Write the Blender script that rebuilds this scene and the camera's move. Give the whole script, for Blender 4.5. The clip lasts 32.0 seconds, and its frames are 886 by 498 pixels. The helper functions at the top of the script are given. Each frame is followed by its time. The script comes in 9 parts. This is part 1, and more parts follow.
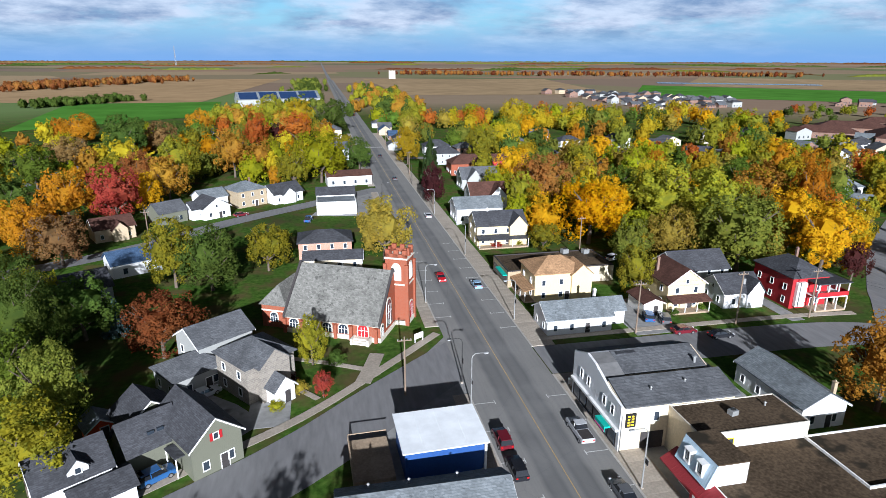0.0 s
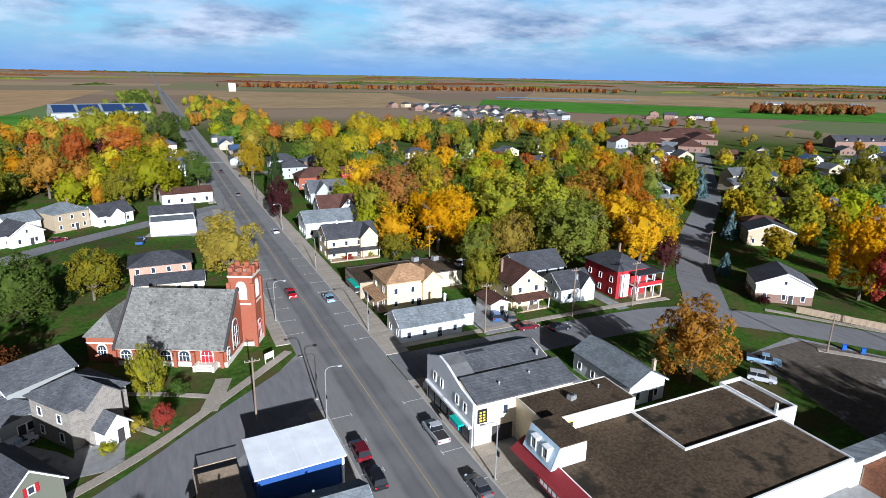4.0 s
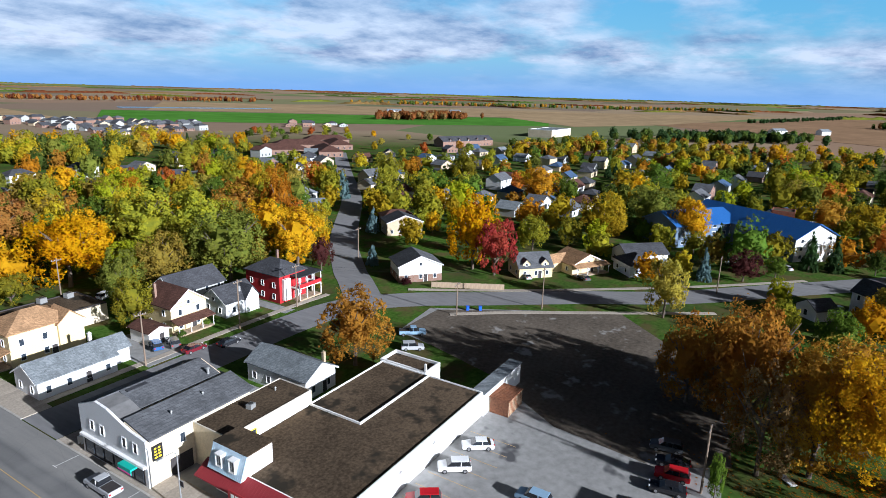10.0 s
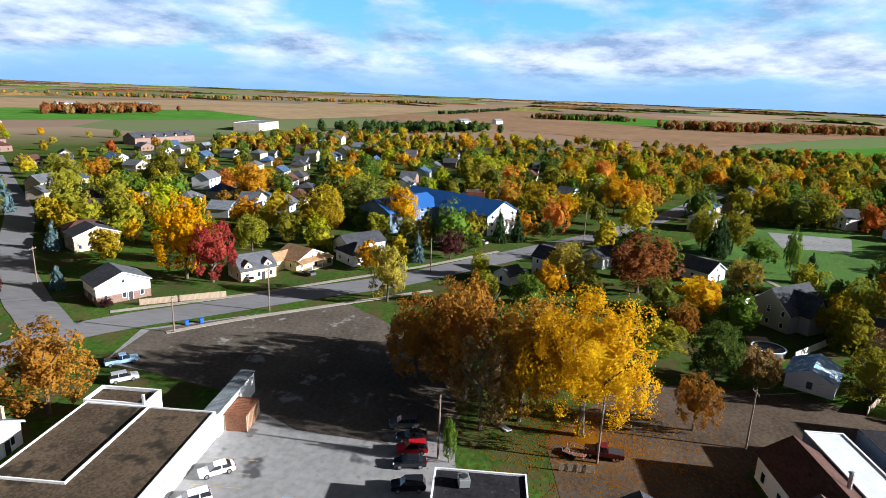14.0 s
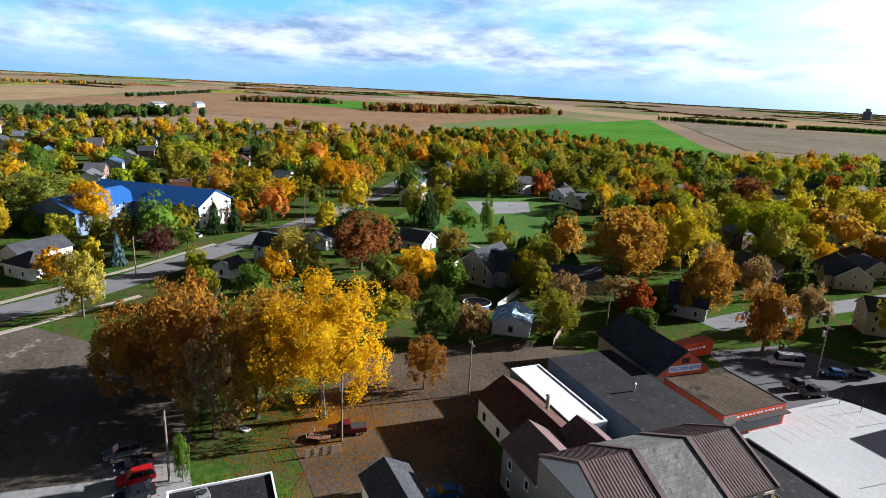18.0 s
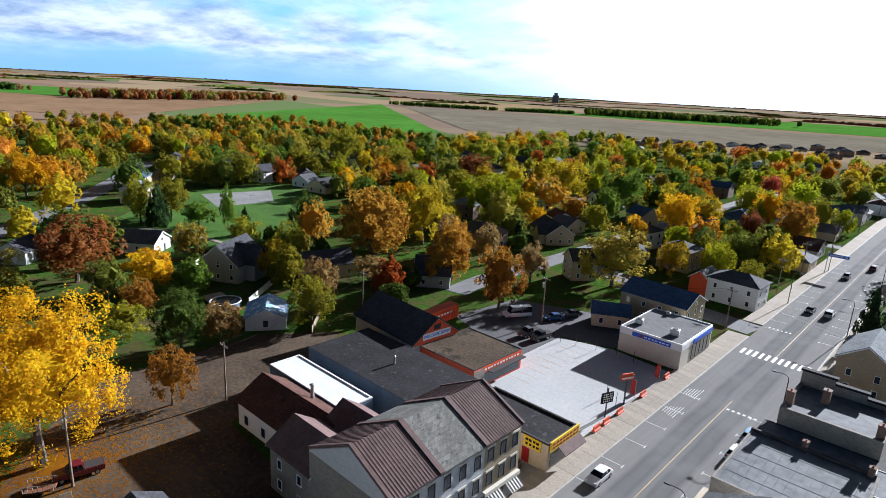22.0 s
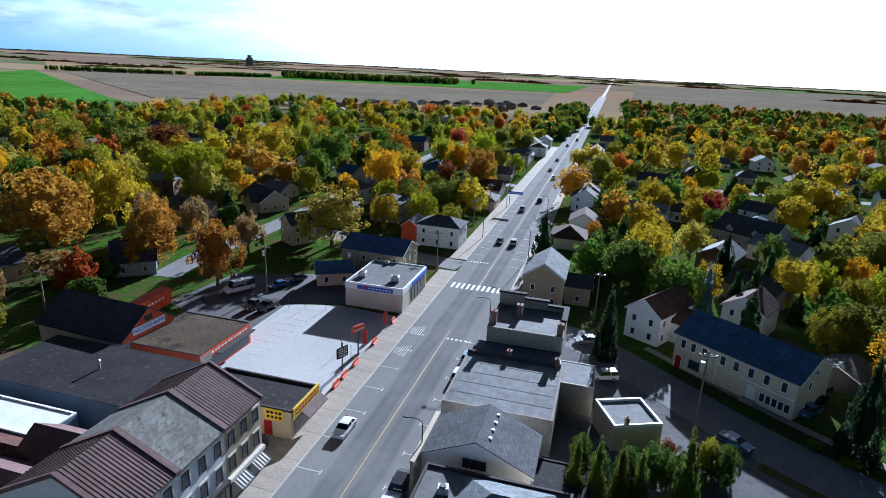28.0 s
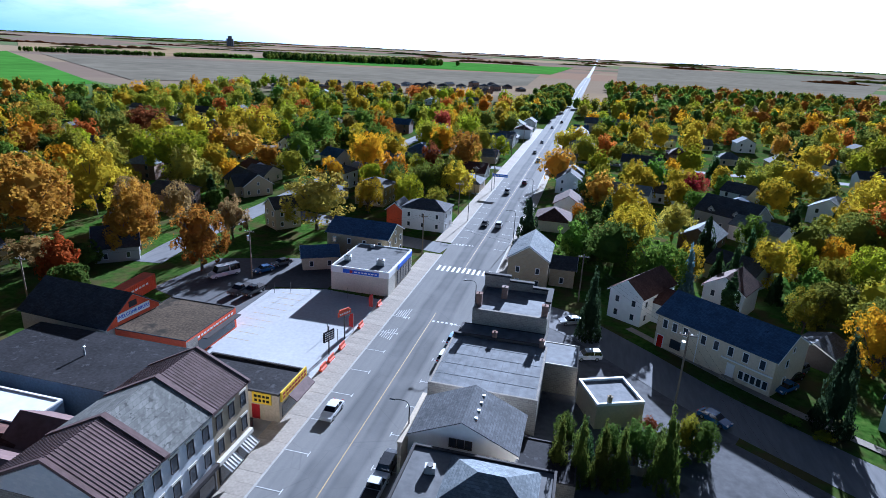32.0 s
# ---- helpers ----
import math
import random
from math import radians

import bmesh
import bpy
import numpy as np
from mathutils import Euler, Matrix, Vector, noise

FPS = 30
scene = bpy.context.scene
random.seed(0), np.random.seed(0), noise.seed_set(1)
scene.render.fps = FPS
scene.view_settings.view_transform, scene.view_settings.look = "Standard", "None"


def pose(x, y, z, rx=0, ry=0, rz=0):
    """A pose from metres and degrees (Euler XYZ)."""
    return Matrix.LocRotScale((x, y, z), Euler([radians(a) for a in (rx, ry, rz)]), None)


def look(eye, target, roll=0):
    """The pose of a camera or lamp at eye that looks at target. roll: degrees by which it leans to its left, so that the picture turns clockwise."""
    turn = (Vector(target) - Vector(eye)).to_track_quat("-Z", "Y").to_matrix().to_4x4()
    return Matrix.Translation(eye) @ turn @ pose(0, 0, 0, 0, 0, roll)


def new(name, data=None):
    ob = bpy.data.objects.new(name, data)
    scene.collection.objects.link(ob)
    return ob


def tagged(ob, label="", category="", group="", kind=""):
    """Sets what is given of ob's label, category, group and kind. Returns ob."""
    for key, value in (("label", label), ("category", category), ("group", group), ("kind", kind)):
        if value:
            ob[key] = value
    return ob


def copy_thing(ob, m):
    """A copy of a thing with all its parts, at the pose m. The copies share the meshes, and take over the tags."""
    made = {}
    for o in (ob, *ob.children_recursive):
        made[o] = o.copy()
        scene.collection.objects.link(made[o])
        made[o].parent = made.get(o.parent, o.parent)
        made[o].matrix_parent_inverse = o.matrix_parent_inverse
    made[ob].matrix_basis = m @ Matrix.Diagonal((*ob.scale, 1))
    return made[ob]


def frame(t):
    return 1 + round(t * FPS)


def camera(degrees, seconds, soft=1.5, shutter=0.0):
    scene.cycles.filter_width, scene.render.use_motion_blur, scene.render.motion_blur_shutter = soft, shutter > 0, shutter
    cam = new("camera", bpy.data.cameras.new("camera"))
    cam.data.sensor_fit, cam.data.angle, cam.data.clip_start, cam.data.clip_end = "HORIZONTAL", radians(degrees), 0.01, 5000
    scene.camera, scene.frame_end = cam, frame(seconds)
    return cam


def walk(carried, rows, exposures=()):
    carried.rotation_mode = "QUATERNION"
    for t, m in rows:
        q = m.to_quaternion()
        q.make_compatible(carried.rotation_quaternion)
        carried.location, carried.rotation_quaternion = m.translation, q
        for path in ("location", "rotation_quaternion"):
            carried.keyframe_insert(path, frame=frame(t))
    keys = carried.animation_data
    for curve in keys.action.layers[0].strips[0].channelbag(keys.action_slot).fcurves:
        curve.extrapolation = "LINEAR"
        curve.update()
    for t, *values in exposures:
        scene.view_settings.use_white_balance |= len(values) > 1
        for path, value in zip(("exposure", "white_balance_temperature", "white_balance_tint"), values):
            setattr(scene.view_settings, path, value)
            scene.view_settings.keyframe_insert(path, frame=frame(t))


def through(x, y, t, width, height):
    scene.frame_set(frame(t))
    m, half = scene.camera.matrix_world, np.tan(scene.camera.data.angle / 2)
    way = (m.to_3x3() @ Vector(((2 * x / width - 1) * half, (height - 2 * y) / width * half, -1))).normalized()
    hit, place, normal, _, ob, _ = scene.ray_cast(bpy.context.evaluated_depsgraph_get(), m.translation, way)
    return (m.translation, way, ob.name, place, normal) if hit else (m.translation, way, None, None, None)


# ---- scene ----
cam = camera(73.22, 32.0, 0.5)
EXPOSURES = [(0, 0.92, 5650, 11), (8, 0.88, 5500, 11), (14, 1.4, 5950, 12), (20, 1.48, 5850, 12), (26, 1.38, 5150, 11), (29, 1.34, 4950, 12), (32, 1.58, 4750, 14)]
# seconds, eye x y z, heading, pitch, roll
ROWS = [
    (0.0, 0.74, 0.22, 49.63, -11.48, -17.73, 0.16),
    (0.5, 1.35, 0.21, 49.43, -11.89, -17.51, -0.08),
    (1.0, 1.80, 0.41, 49.24, -13.16, -17.29, 0.11),
    (1.5, 2.22, 0.59, 49.07, -15.14, -17.00, 0.40),
    (2.0, 2.35, 0.58, 49.09, -17.29, -16.85, 0.64),
    (2.5, 2.33, 0.45, 49.13, -19.44, -16.72, 0.79),
    (3.0, 2.37, 0.11, 49.16, -21.48, -16.59, 0.81),
    (3.5, 2.24, -0.23, 49.19, -23.60, -16.48, 0.94),
    (5.5, 0.74, -1.04, 49.28, -32.63, -15.91, 1.39),
    (6.0, 0.67, -1.18, 49.27, -34.85, -15.83, 1.40),
    (6.5, 0.33, -1.47, 49.25, -37.44, -15.64, 1.33),
    (7.0, 0.09, -1.98, 49.28, -40.24, -15.47, 1.31),
    (7.5, -0.18, -2.60, 49.35, -43.33, -15.31, 1.44),
    (8.0, -0.40, -3.11, 49.52, -46.54, -15.19, 1.60),
    (8.5, -0.59, -3.45, 49.66, -49.51, -15.06, 1.63),
    (9.0, -0.55, -3.60, 49.77, -52.71, -14.96, 1.55),
    (9.5, -0.33, -3.73, 49.90, -55.66, -14.89, 1.67),
    (10.0, -0.25, -3.54, 50.01, -58.83, -14.80, 1.65),
    (10.5, -0.12, -3.11, 50.00, -62.06, -14.74, 1.81),
    (11.0, 0.12, -2.90, 50.00, -65.12, -14.68, 1.87),
    (11.5, 0.39, -2.77, 50.00, -68.18, -14.68, 1.86),
    (12.0, 0.42, -2.55, 50.01, -71.40, -14.67, 2.18),
    (12.5, 0.53, -2.57, 50.14, -74.84, -14.70, 2.24),
    (13.0, 0.71, -2.57, 50.27, -78.57, -14.70, 2.34),
    (13.5, 0.77, -2.70, 50.40, -82.32, -14.70, 2.26),
    (14.0, 0.75, -2.97, 50.55, -86.00, -14.61, 2.28),
    (14.5, 0.60, -3.11, 50.53, -89.75, -14.48, 2.30),
    (15.0, 0.70, -3.20, 50.47, -93.48, -14.49, 2.31),
    (15.5, 0.83, -3.32, 50.42, -97.12, -14.57, 2.34),
    (17.5, 1.92, -3.33, 50.20, -110.13, -15.01, 2.77),
    (18.0, 2.00, -3.33, 50.20, -113.03, -15.00, 2.91),
    (18.5, 2.09, -3.31, 50.18, -116.10, -14.93, 2.94),
    (19.0, 2.36, -3.49, 50.14, -119.16, -15.02, 3.04),
    (19.5, 2.56, -3.66, 50.06, -122.27, -15.03, 3.09),
    (20.0, 2.68, -3.91, 49.97, -125.28, -15.06, 3.15),
    (20.5, 2.65, -4.04, 49.85, -128.36, -15.00, 3.22),
    (21.0, 2.72, -4.27, 49.72, -131.35, -14.98, 3.22),
    (21.5, 2.87, -4.42, 49.59, -134.44, -14.98, 3.18),
    (22.0, 3.16, -4.48, 49.47, -137.51, -15.04, 3.13),
    (22.5, 3.28, -4.75, 49.46, -140.28, -15.19, 2.94),
    (23.0, 3.16, -4.99, 49.49, -142.89, -15.29, 2.85),
    (23.5, 2.81, -5.21, 49.54, -145.30, -15.34, 3.00),
    (24.0, 2.56, -5.32, 49.58, -147.79, -15.37, 3.15),
    (24.5, 2.60, -5.24, 49.56, -150.55, -15.35, 3.24),
    (25.0, 2.80, -5.19, 49.52, -153.40, -15.38, 3.25),
    (25.5, 3.05, -5.29, 49.46, -156.24, -15.49, 3.28),
    (26.0, 3.24, -5.48, 49.38, -159.07, -15.63, 3.21),
    (26.5, 3.36, -5.61, 49.21, -161.48, -15.97, 3.14),
    (28.5, 3.37, -5.42, 48.55, -165.52, -17.25, 2.70),
    (29.0, 3.56, -5.38, 48.63, -165.74, -17.48, 2.61),
    (29.5, 3.71, -5.27, 48.76, -165.94, -17.68, 2.57),
    (30.0, 3.87, -5.05, 48.90, -166.19, -17.87, 2.63),
    (30.5, 4.12, -4.82, 49.04, -166.49, -18.03, 2.63),
    (31.0, 4.34, -4.66, 49.14, -166.81, -18.20, 2.60),
    (31.5, 4.00, -4.76, 49.05, -166.85, -18.37, 2.62),
    (32.0, 3.21, -5.08, 48.84, -166.66, -18.56, 2.84),
]
walk(cam, [(t, pose(x, y, z, 90 + p, 0, h) @ pose(0, 0, 0, 0, 0, r)) for t, x, y, z, h, p, r in ROWS], EXPOSURES)

# ---- world, sun ----
SUN_AZ, SUN_EL = 185.2, 18.2          # clockwise from +y, above the horizon
sun_dir = Vector((math.sin(radians(SUN_AZ)) * math.cos(radians(SUN_EL)), math.cos(radians(SUN_AZ)) * math.cos(radians(SUN_EL)), math.sin(radians(SUN_EL))))
sun = new("sun", bpy.data.lights.new("sun", "SUN"))
sun.data.energy, sun.data.angle, sun.data.color = 5.0, radians(0.6), (1.0, 0.96, 0.9)
sun.matrix_world = look(sun_dir * 200, (0, 0, 0))


class Nodes:
    """Short hand for a node tree."""
    def __init__(self, tree):
        self.t = tree
        tree.nodes.clear()

    def n(self, kind, _in=None, **props):
        node = self.t.nodes.new("ShaderNode" + kind)
        if "operation" in props:
            node.operation = props["operation"]
        if "use_clamp" in props:
            node.use_clamp = props["use_clamp"]
        if "data_type" in props:
            node.data_type, node.blend_type = props["data_type"], props["blend_type"]
        for k, v in (_in or {}).items():
            s = node.inputs[k]
            if isinstance(v, bpy.types.NodeSocket):
                self.t.links.new(v, s)
            else:
                s.default_value = v
        return node

    def math(self, op, a, b=0.0, clamp=False):
        return self.n("Math", {0: a, 1: b}, operation=op, use_clamp=clamp).outputs[0]

    def mix(self, fac, a, b, blend="MIX"):
        m = self.n("Mix", data_type="RGBA", blend_type=blend)
        for i, v in ((0, fac), (6, a), (7, b)):
            if isinstance(v, bpy.types.NodeSocket):
                self.t.links.new(v, m.inputs[i])
            else:
                m.inputs[i].default_value = v
        return m.outputs[2]

    def ramp(self, fac, *stops):
        r = self.n("ValToRGB", {0: fac})
        e = r.color_ramp.elements
        while len(e) < len(stops):
            e.new(0.5)
        for el, (p, c) in zip(e, stops):
            el.position, el.color = p, (*c, 1) if len(c) == 3 else c
        return r.outputs[0]

    def noise(self, vec, scale, detail=4.0, rough=0.55):
        return self.n("TexNoise", {"Vector": vec, "Scale": scale, "Detail": detail, "Roughness": rough}).outputs[0]


world = bpy.data.worlds.new("sky")
scene.world = world
world.use_nodes = True
w = Nodes(world.node_tree)
sky = w.n("TexSky")
sky.sky_type, sky.sun_disc, sky.sun_elevation, sky.sun_rotation = "NISHITA", False, radians(SUN_EL), radians(SUN_AZ)
sky.air_density, sky.dust_density, sky.ozone_density = 1.0, 0.6, 2.0
direction = w.n("TexCoord").outputs["Generated"]
sep = w.n("SeparateXYZ", {0: direction}).outputs
up = w.math("MAXIMUM", sep[2], 0.0)
den = w.math("ADD", up, 0.2)
flat = w.n("CombineXYZ", {0: w.math("DIVIDE", sep[0], den), 1: w.math("DIVIDE", sep[1], den), 2: 0.0}).outputs[0]
big = w.noise(flat, 0.75, 4.0, 0.5)
fine = w.noise(flat, 3.2, 8.0, 0.62)
cover = w.math("ADD", w.math("MULTIPLY", big, 0.8), w.math("MULTIPLY", fine, 0.2))
cloud_mask = w.ramp(cover, (0.42, (0, 0, 0)), (0.53, (1, 1, 1)))
low = w.ramp(up, (0.0, (0.05, 0.05, 0.05)), (0.022, (0.2, 0.2, 0.2)), (0.05, (0.9, 0.9, 0.9)), (0.19, (0.6, 0.6, 0.6)), (0.32, (0.05, 0.05, 0.05)))
shade = w.noise(flat, 2.2, 6.0, 0.62)
toward = w.n("VectorMath", {0: direction, 1: tuple(sun_dir)}, operation="DOT_PRODUCT").outputs["Value"]
glare = w.math("POWER", w.math("MAXIMUM", toward, 0.0), 7.0)
cloud_col = w.mix(w.ramp(shade, (0.36, (0, 0, 0)), (0.6, (1, 1, 1))), (1.6, 2.05, 3.1, 1), (4.9, 5.1, 5.6, 1))
blue = w.mix(0.65, sky.outputs[0], (0.4, 2.7, 4.4, 1))
blue = w.mix(w.ramp(up, (0.0, (1, 1, 1)), (0.06, (0, 0, 0))), blue, (1.55, 2.85, 4.9, 1))
blue = w.mix(w.ramp(up, (0.14, (0, 0, 0)), (0.3, (1, 1, 1))), blue, (0.1, 0.24, 0.6, 1))
sky_col = w.mix(w.math("MULTIPLY", cloud_mask, low), blue, cloud_col)
sky_col = w.mix(w.math("MULTIPLY", glare, 1.9, True), sky_col, (11.0, 11.0, 11.0, 1))
lift = w.ramp(up, (0.0, (1.0, 1.0, 1.0)), (0.16, (1.0, 1.0, 1.0)), (0.26, (0.45, 0.45, 0.45)), (0.45, (0.22, 0.22, 0.22)))
lift = w.n("VectorMath", {0: lift, 1: (1.5, 1.5, 1.5)}, operation="MULTIPLY").outputs[0]
sky_col = w.mix(1.0, sky_col, lift, "MULTIPLY")
back = w.n("Background", {"Color": sky_col, "Strength": 0.054})
w.t.links.new(back.outputs[0], w.n("OutputWorld").inputs[0])


# ---- materials ----
def material(name, base, rough=0.7, metal=0.0, vary=0.25, grain=3.0, large=0.25, bump=0.15, spots=None, spec=0.4, obj_vary=0.0, streak=None):
    """A plain surface with two scales of variation in object space and fine relief."""
    m = bpy.data.materials.new(name)
    m.use_nodes = True
    k = Nodes(m.node_tree)
    pos = k.n("TexCoord").outputs["Object"]
    if streak:
        pos = k.n("Mapping", {0: pos, 3: streak}).outputs[0]
    a = k.noise(pos, grain, 5.0)
    b = k.noise(pos, large, 4.0)
    f = k.math("ADD", k.math("MULTIPLY", a, 0.55), k.math("MULTIPLY", b, 0.45))
    dark = tuple(c * (1 - vary) for c in base)
    lite = tuple(min(0.95, c * (1 + vary)) for c in base)
    col = k.ramp(f, (0.37, dark), (0.5, base), (0.63, lite))
    if spots:
        s = k.noise(pos, spots[1], 3.0, 0.7)
        col = k.mix(k.ramp(s, (spots[2], (0, 0, 0)), (spots[2] + 0.08, (1, 1, 1))), col, (*spots[0], 1))
    if obj_vary:
        r = k.n("ObjectInfo").outputs["Random"]
        hsv = k.n("HueSaturation", {"Hue": 0.5, "Saturation": 1.0, "Value": k.math("ADD", 1 - obj_vary, k.math("MULTIPLY", r, 2 * obj_vary)), "Fac": 1.0, "Color": col})
        col = hsv.outputs[0]
    p = k.n("BsdfPrincipled", {"Base Color": col, "Roughness": rough, "Metallic": metal, "Specular IOR Level": spec})
    if bump:
        bn = k.n("Bump", {"Strength": bump, "Distance": 0.05, "Height": a})
        k.t.links.new(bn.outputs[0], p.inputs["Normal"])
    k.t.links.new(p.outputs[0], k.n("OutputMaterial").inputs[0])
    return m


def shingle(name, base, rough=0.9, row=0.28, vary=0.35, spec=0.12, lost=0.66):
    """Roof covering laid in rows, each tab a little different."""
    m = bpy.data.materials.new(name)
    m.use_nodes = True
    k = Nodes(m.node_tree)
    pos = k.n("TexCoord").outputs["Object"]
    s = k.n("SeparateXYZ", {0: pos}).outputs
    v = k.n("CombineXYZ", {0: k.math("ADD", s[0], s[1]), 1: s[2], 2: 0.0}).outputs[0]
    br = k.n("TexBrick", {"Vector": v, "Color1": (*[c * (1 + vary) for c in base], 1), "Color2": (*[c * (1 - vary) for c in base], 1), "Mortar": (*[c * 0.5 for c in base], 1), "Scale": 1.0, "Mortar Size": 0.012, "Brick Width": 0.5, "Row Height": row * 0.5})
    b = k.noise(pos, 0.4, 5.0)
    g = k.noise(pos, 6.0, 4.0)
    sp = k.noise(pos, 2.4, 6.0, 0.7)
    col = k.mix(0.3, br.outputs[0], (*base, 1))
    col = k.mix(k.ramp(b, (0.42, (0, 0, 0)), (0.66, (0.7, 0.7, 0.7))), col, (*[c * 0.55 for c in base], 1))
    col = k.mix(k.ramp(sp, (0.5, (0, 0, 0)), (0.68, (0.45, 0.45, 0.45))), col, (*[min(0.9, c * 1.6) for c in base], 1))
    col = k.mix(k.ramp(k.noise(pos, 1.1, 3.0, 0.75), (lost, (0, 0, 0)), (lost + 0.04, (0.8, 0.8, 0.8))), col, (*[c * 0.4 for c in base], 1))
    p = k.n("BsdfPrincipled", {"Base Color": col, "Roughness": rough, "Specular IOR Level": spec})
    bn = k.n("Bump", {"Strength": 0.3, "Distance": 0.04, "Height": g})
    k.t.links.new(bn.outputs[0], p.inputs["Normal"])
    k.t.links.new(p.outputs[0], k.n("OutputMaterial").inputs[0])
    return m


def masonry(name, c1, c2, mortar, bw, bh, scale=1.0, msize=0.015):
    m = bpy.data.materials.new(name)
    m.use_nodes = True
    k = Nodes(m.node_tree)
    pos = k.n("TexCoord").outputs["Object"]
    s = k.n("SeparateXYZ", {0: pos}).outputs
    v = k.n("CombineXYZ", {0: k.math("ADD", s[0], s[1]), 1: s[2], 2: 0.0}).outputs[0]
    br = k.n("TexBrick", {"Vector": v, "Color1": (*c1, 1), "Color2": (*c2, 1), "Mortar": (*mortar, 1), "Scale": scale, "Mortar Size": msize, "Brick Width": bw, "Row Height": bh})
    b = k.noise(pos, 0.5, 5.0)
    col = k.mix(k.math("MULTIPLY", b, 0.55), br.outputs[0], (*[c * 0.6 for c in c1], 1))
    p = k.n("BsdfPrincipled", {"Base Color": col, "Roughness": 0.88, "Specular IOR Level": 0.2})
    bn = k.n("Bump", {"Strength": 0.4, "Distance": 0.02, "Height": br.outputs[1]})
    k.t.links.new(bn.outputs[0], p.inputs["Normal"])
    k.t.links.new(p.outputs[0], k.n("OutputMaterial").inputs[0])
    return m


def siding(name, base, pitch=0.14, rough=0.55, axis=2):
    """Boards or ribs at a real pitch, with light dirt."""
    m = bpy.data.materials.new(name)
    m.use_nodes = True
    k = Nodes(m.node_tree)
    pos = k.n("TexCoord").outputs["Object"]
    s = k.n("SeparateXYZ", {0: pos}).outputs
    src = s[2] if axis == 2 else k.math("ADD", s[0], s[1])
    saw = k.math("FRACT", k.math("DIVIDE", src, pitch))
    b = k.noise(pos, 0.35, 5.0)
    g = k.noise(pos, 5.0, 4.0)
    col = k.mix(k.math("MULTIPLY", b, 0.35), (*base, 1), (*[c * 0.68 for c in base], 1))
    col = k.mix(k.math("MULTIPLY", g, 0.2), col, (*[c * 0.75 for c in base], 1))
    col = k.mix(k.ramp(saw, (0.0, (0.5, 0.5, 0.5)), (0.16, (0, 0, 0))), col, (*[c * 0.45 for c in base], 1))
    p = k.n("BsdfPrincipled", {"Base Color": col, "Roughness": rough, "Specular IOR Level": 0.35})
    bn = k.n("Bump", {"Strength": 0.4, "Distance": 0.02, "Height": saw})
    k.t.links.new(bn.outputs[0], p.inputs["Normal"])
    k.t.links.new(p.outputs[0], k.n("OutputMaterial").inputs[0])
    return m


def foliage(name, c1, c2, through=0.47):
    """Leaves: every leaf, clump and tree a little different, some light passing through."""
    m = bpy.data.materials.new(name)
    m.use_nodes = True
    k = Nodes(m.node_tree)
    geo = k.n("NewGeometry").outputs
    rnd = k.n("ObjectInfo").outputs["Random"]
    clump, whole = k.noise(geo["Position"], 0.6, 3.0), k.noise(geo["Position"], 0.085, 2.0)
    f = k.math("ADD", k.math("MULTIPLY", geo["Random Per Island"], 0.45), k.math("MULTIPLY", k.ramp(clump, (0.36, (0, 0, 0)), (0.64, (1, 1, 1))), 0.55))
    col = k.mix(f, (*c1, 1), (*c2, 1))
    hue = k.math("ADD", 0.467, k.math("ADD", k.math("MULTIPLY", rnd, 0.022), k.math("MULTIPLY", whole, 0.044)))
    val = k.math("ADD", 0.36, k.math("ADD", k.math("MULTIPLY", rnd, 0.36), k.math("MULTIPLY", whole, 0.64)))
    hsv = k.n("HueSaturation", {"Hue": hue, "Saturation": 1.08, "Value": val, "Fac": 1.0, "Color": col})
    d = k.n("BsdfDiffuse", {"Color": hsv.outputs[0]})
    t = k.n("BsdfTranslucent", {"Color": hsv.outputs[0]})
    mx = k.n("MixShader", {0: through, 1: d.outputs[0], 2: t.outputs[0]})
    k.t.links.new(mx.outputs[0], k.n("OutputMaterial").inputs[0])
    return m


def glass(name, base):
    m = bpy.data.materials.new(name)
    m.use_nodes = True
    k = Nodes(m.node_tree)
    p = k.n("BsdfPrincipled", {"Base Color": (*base, 1), "Roughness": 0.08, "Specular IOR Level": 0.8})
    k.t.links.new(p.outputs[0], k.n("OutputMaterial").inputs[0])
    return m


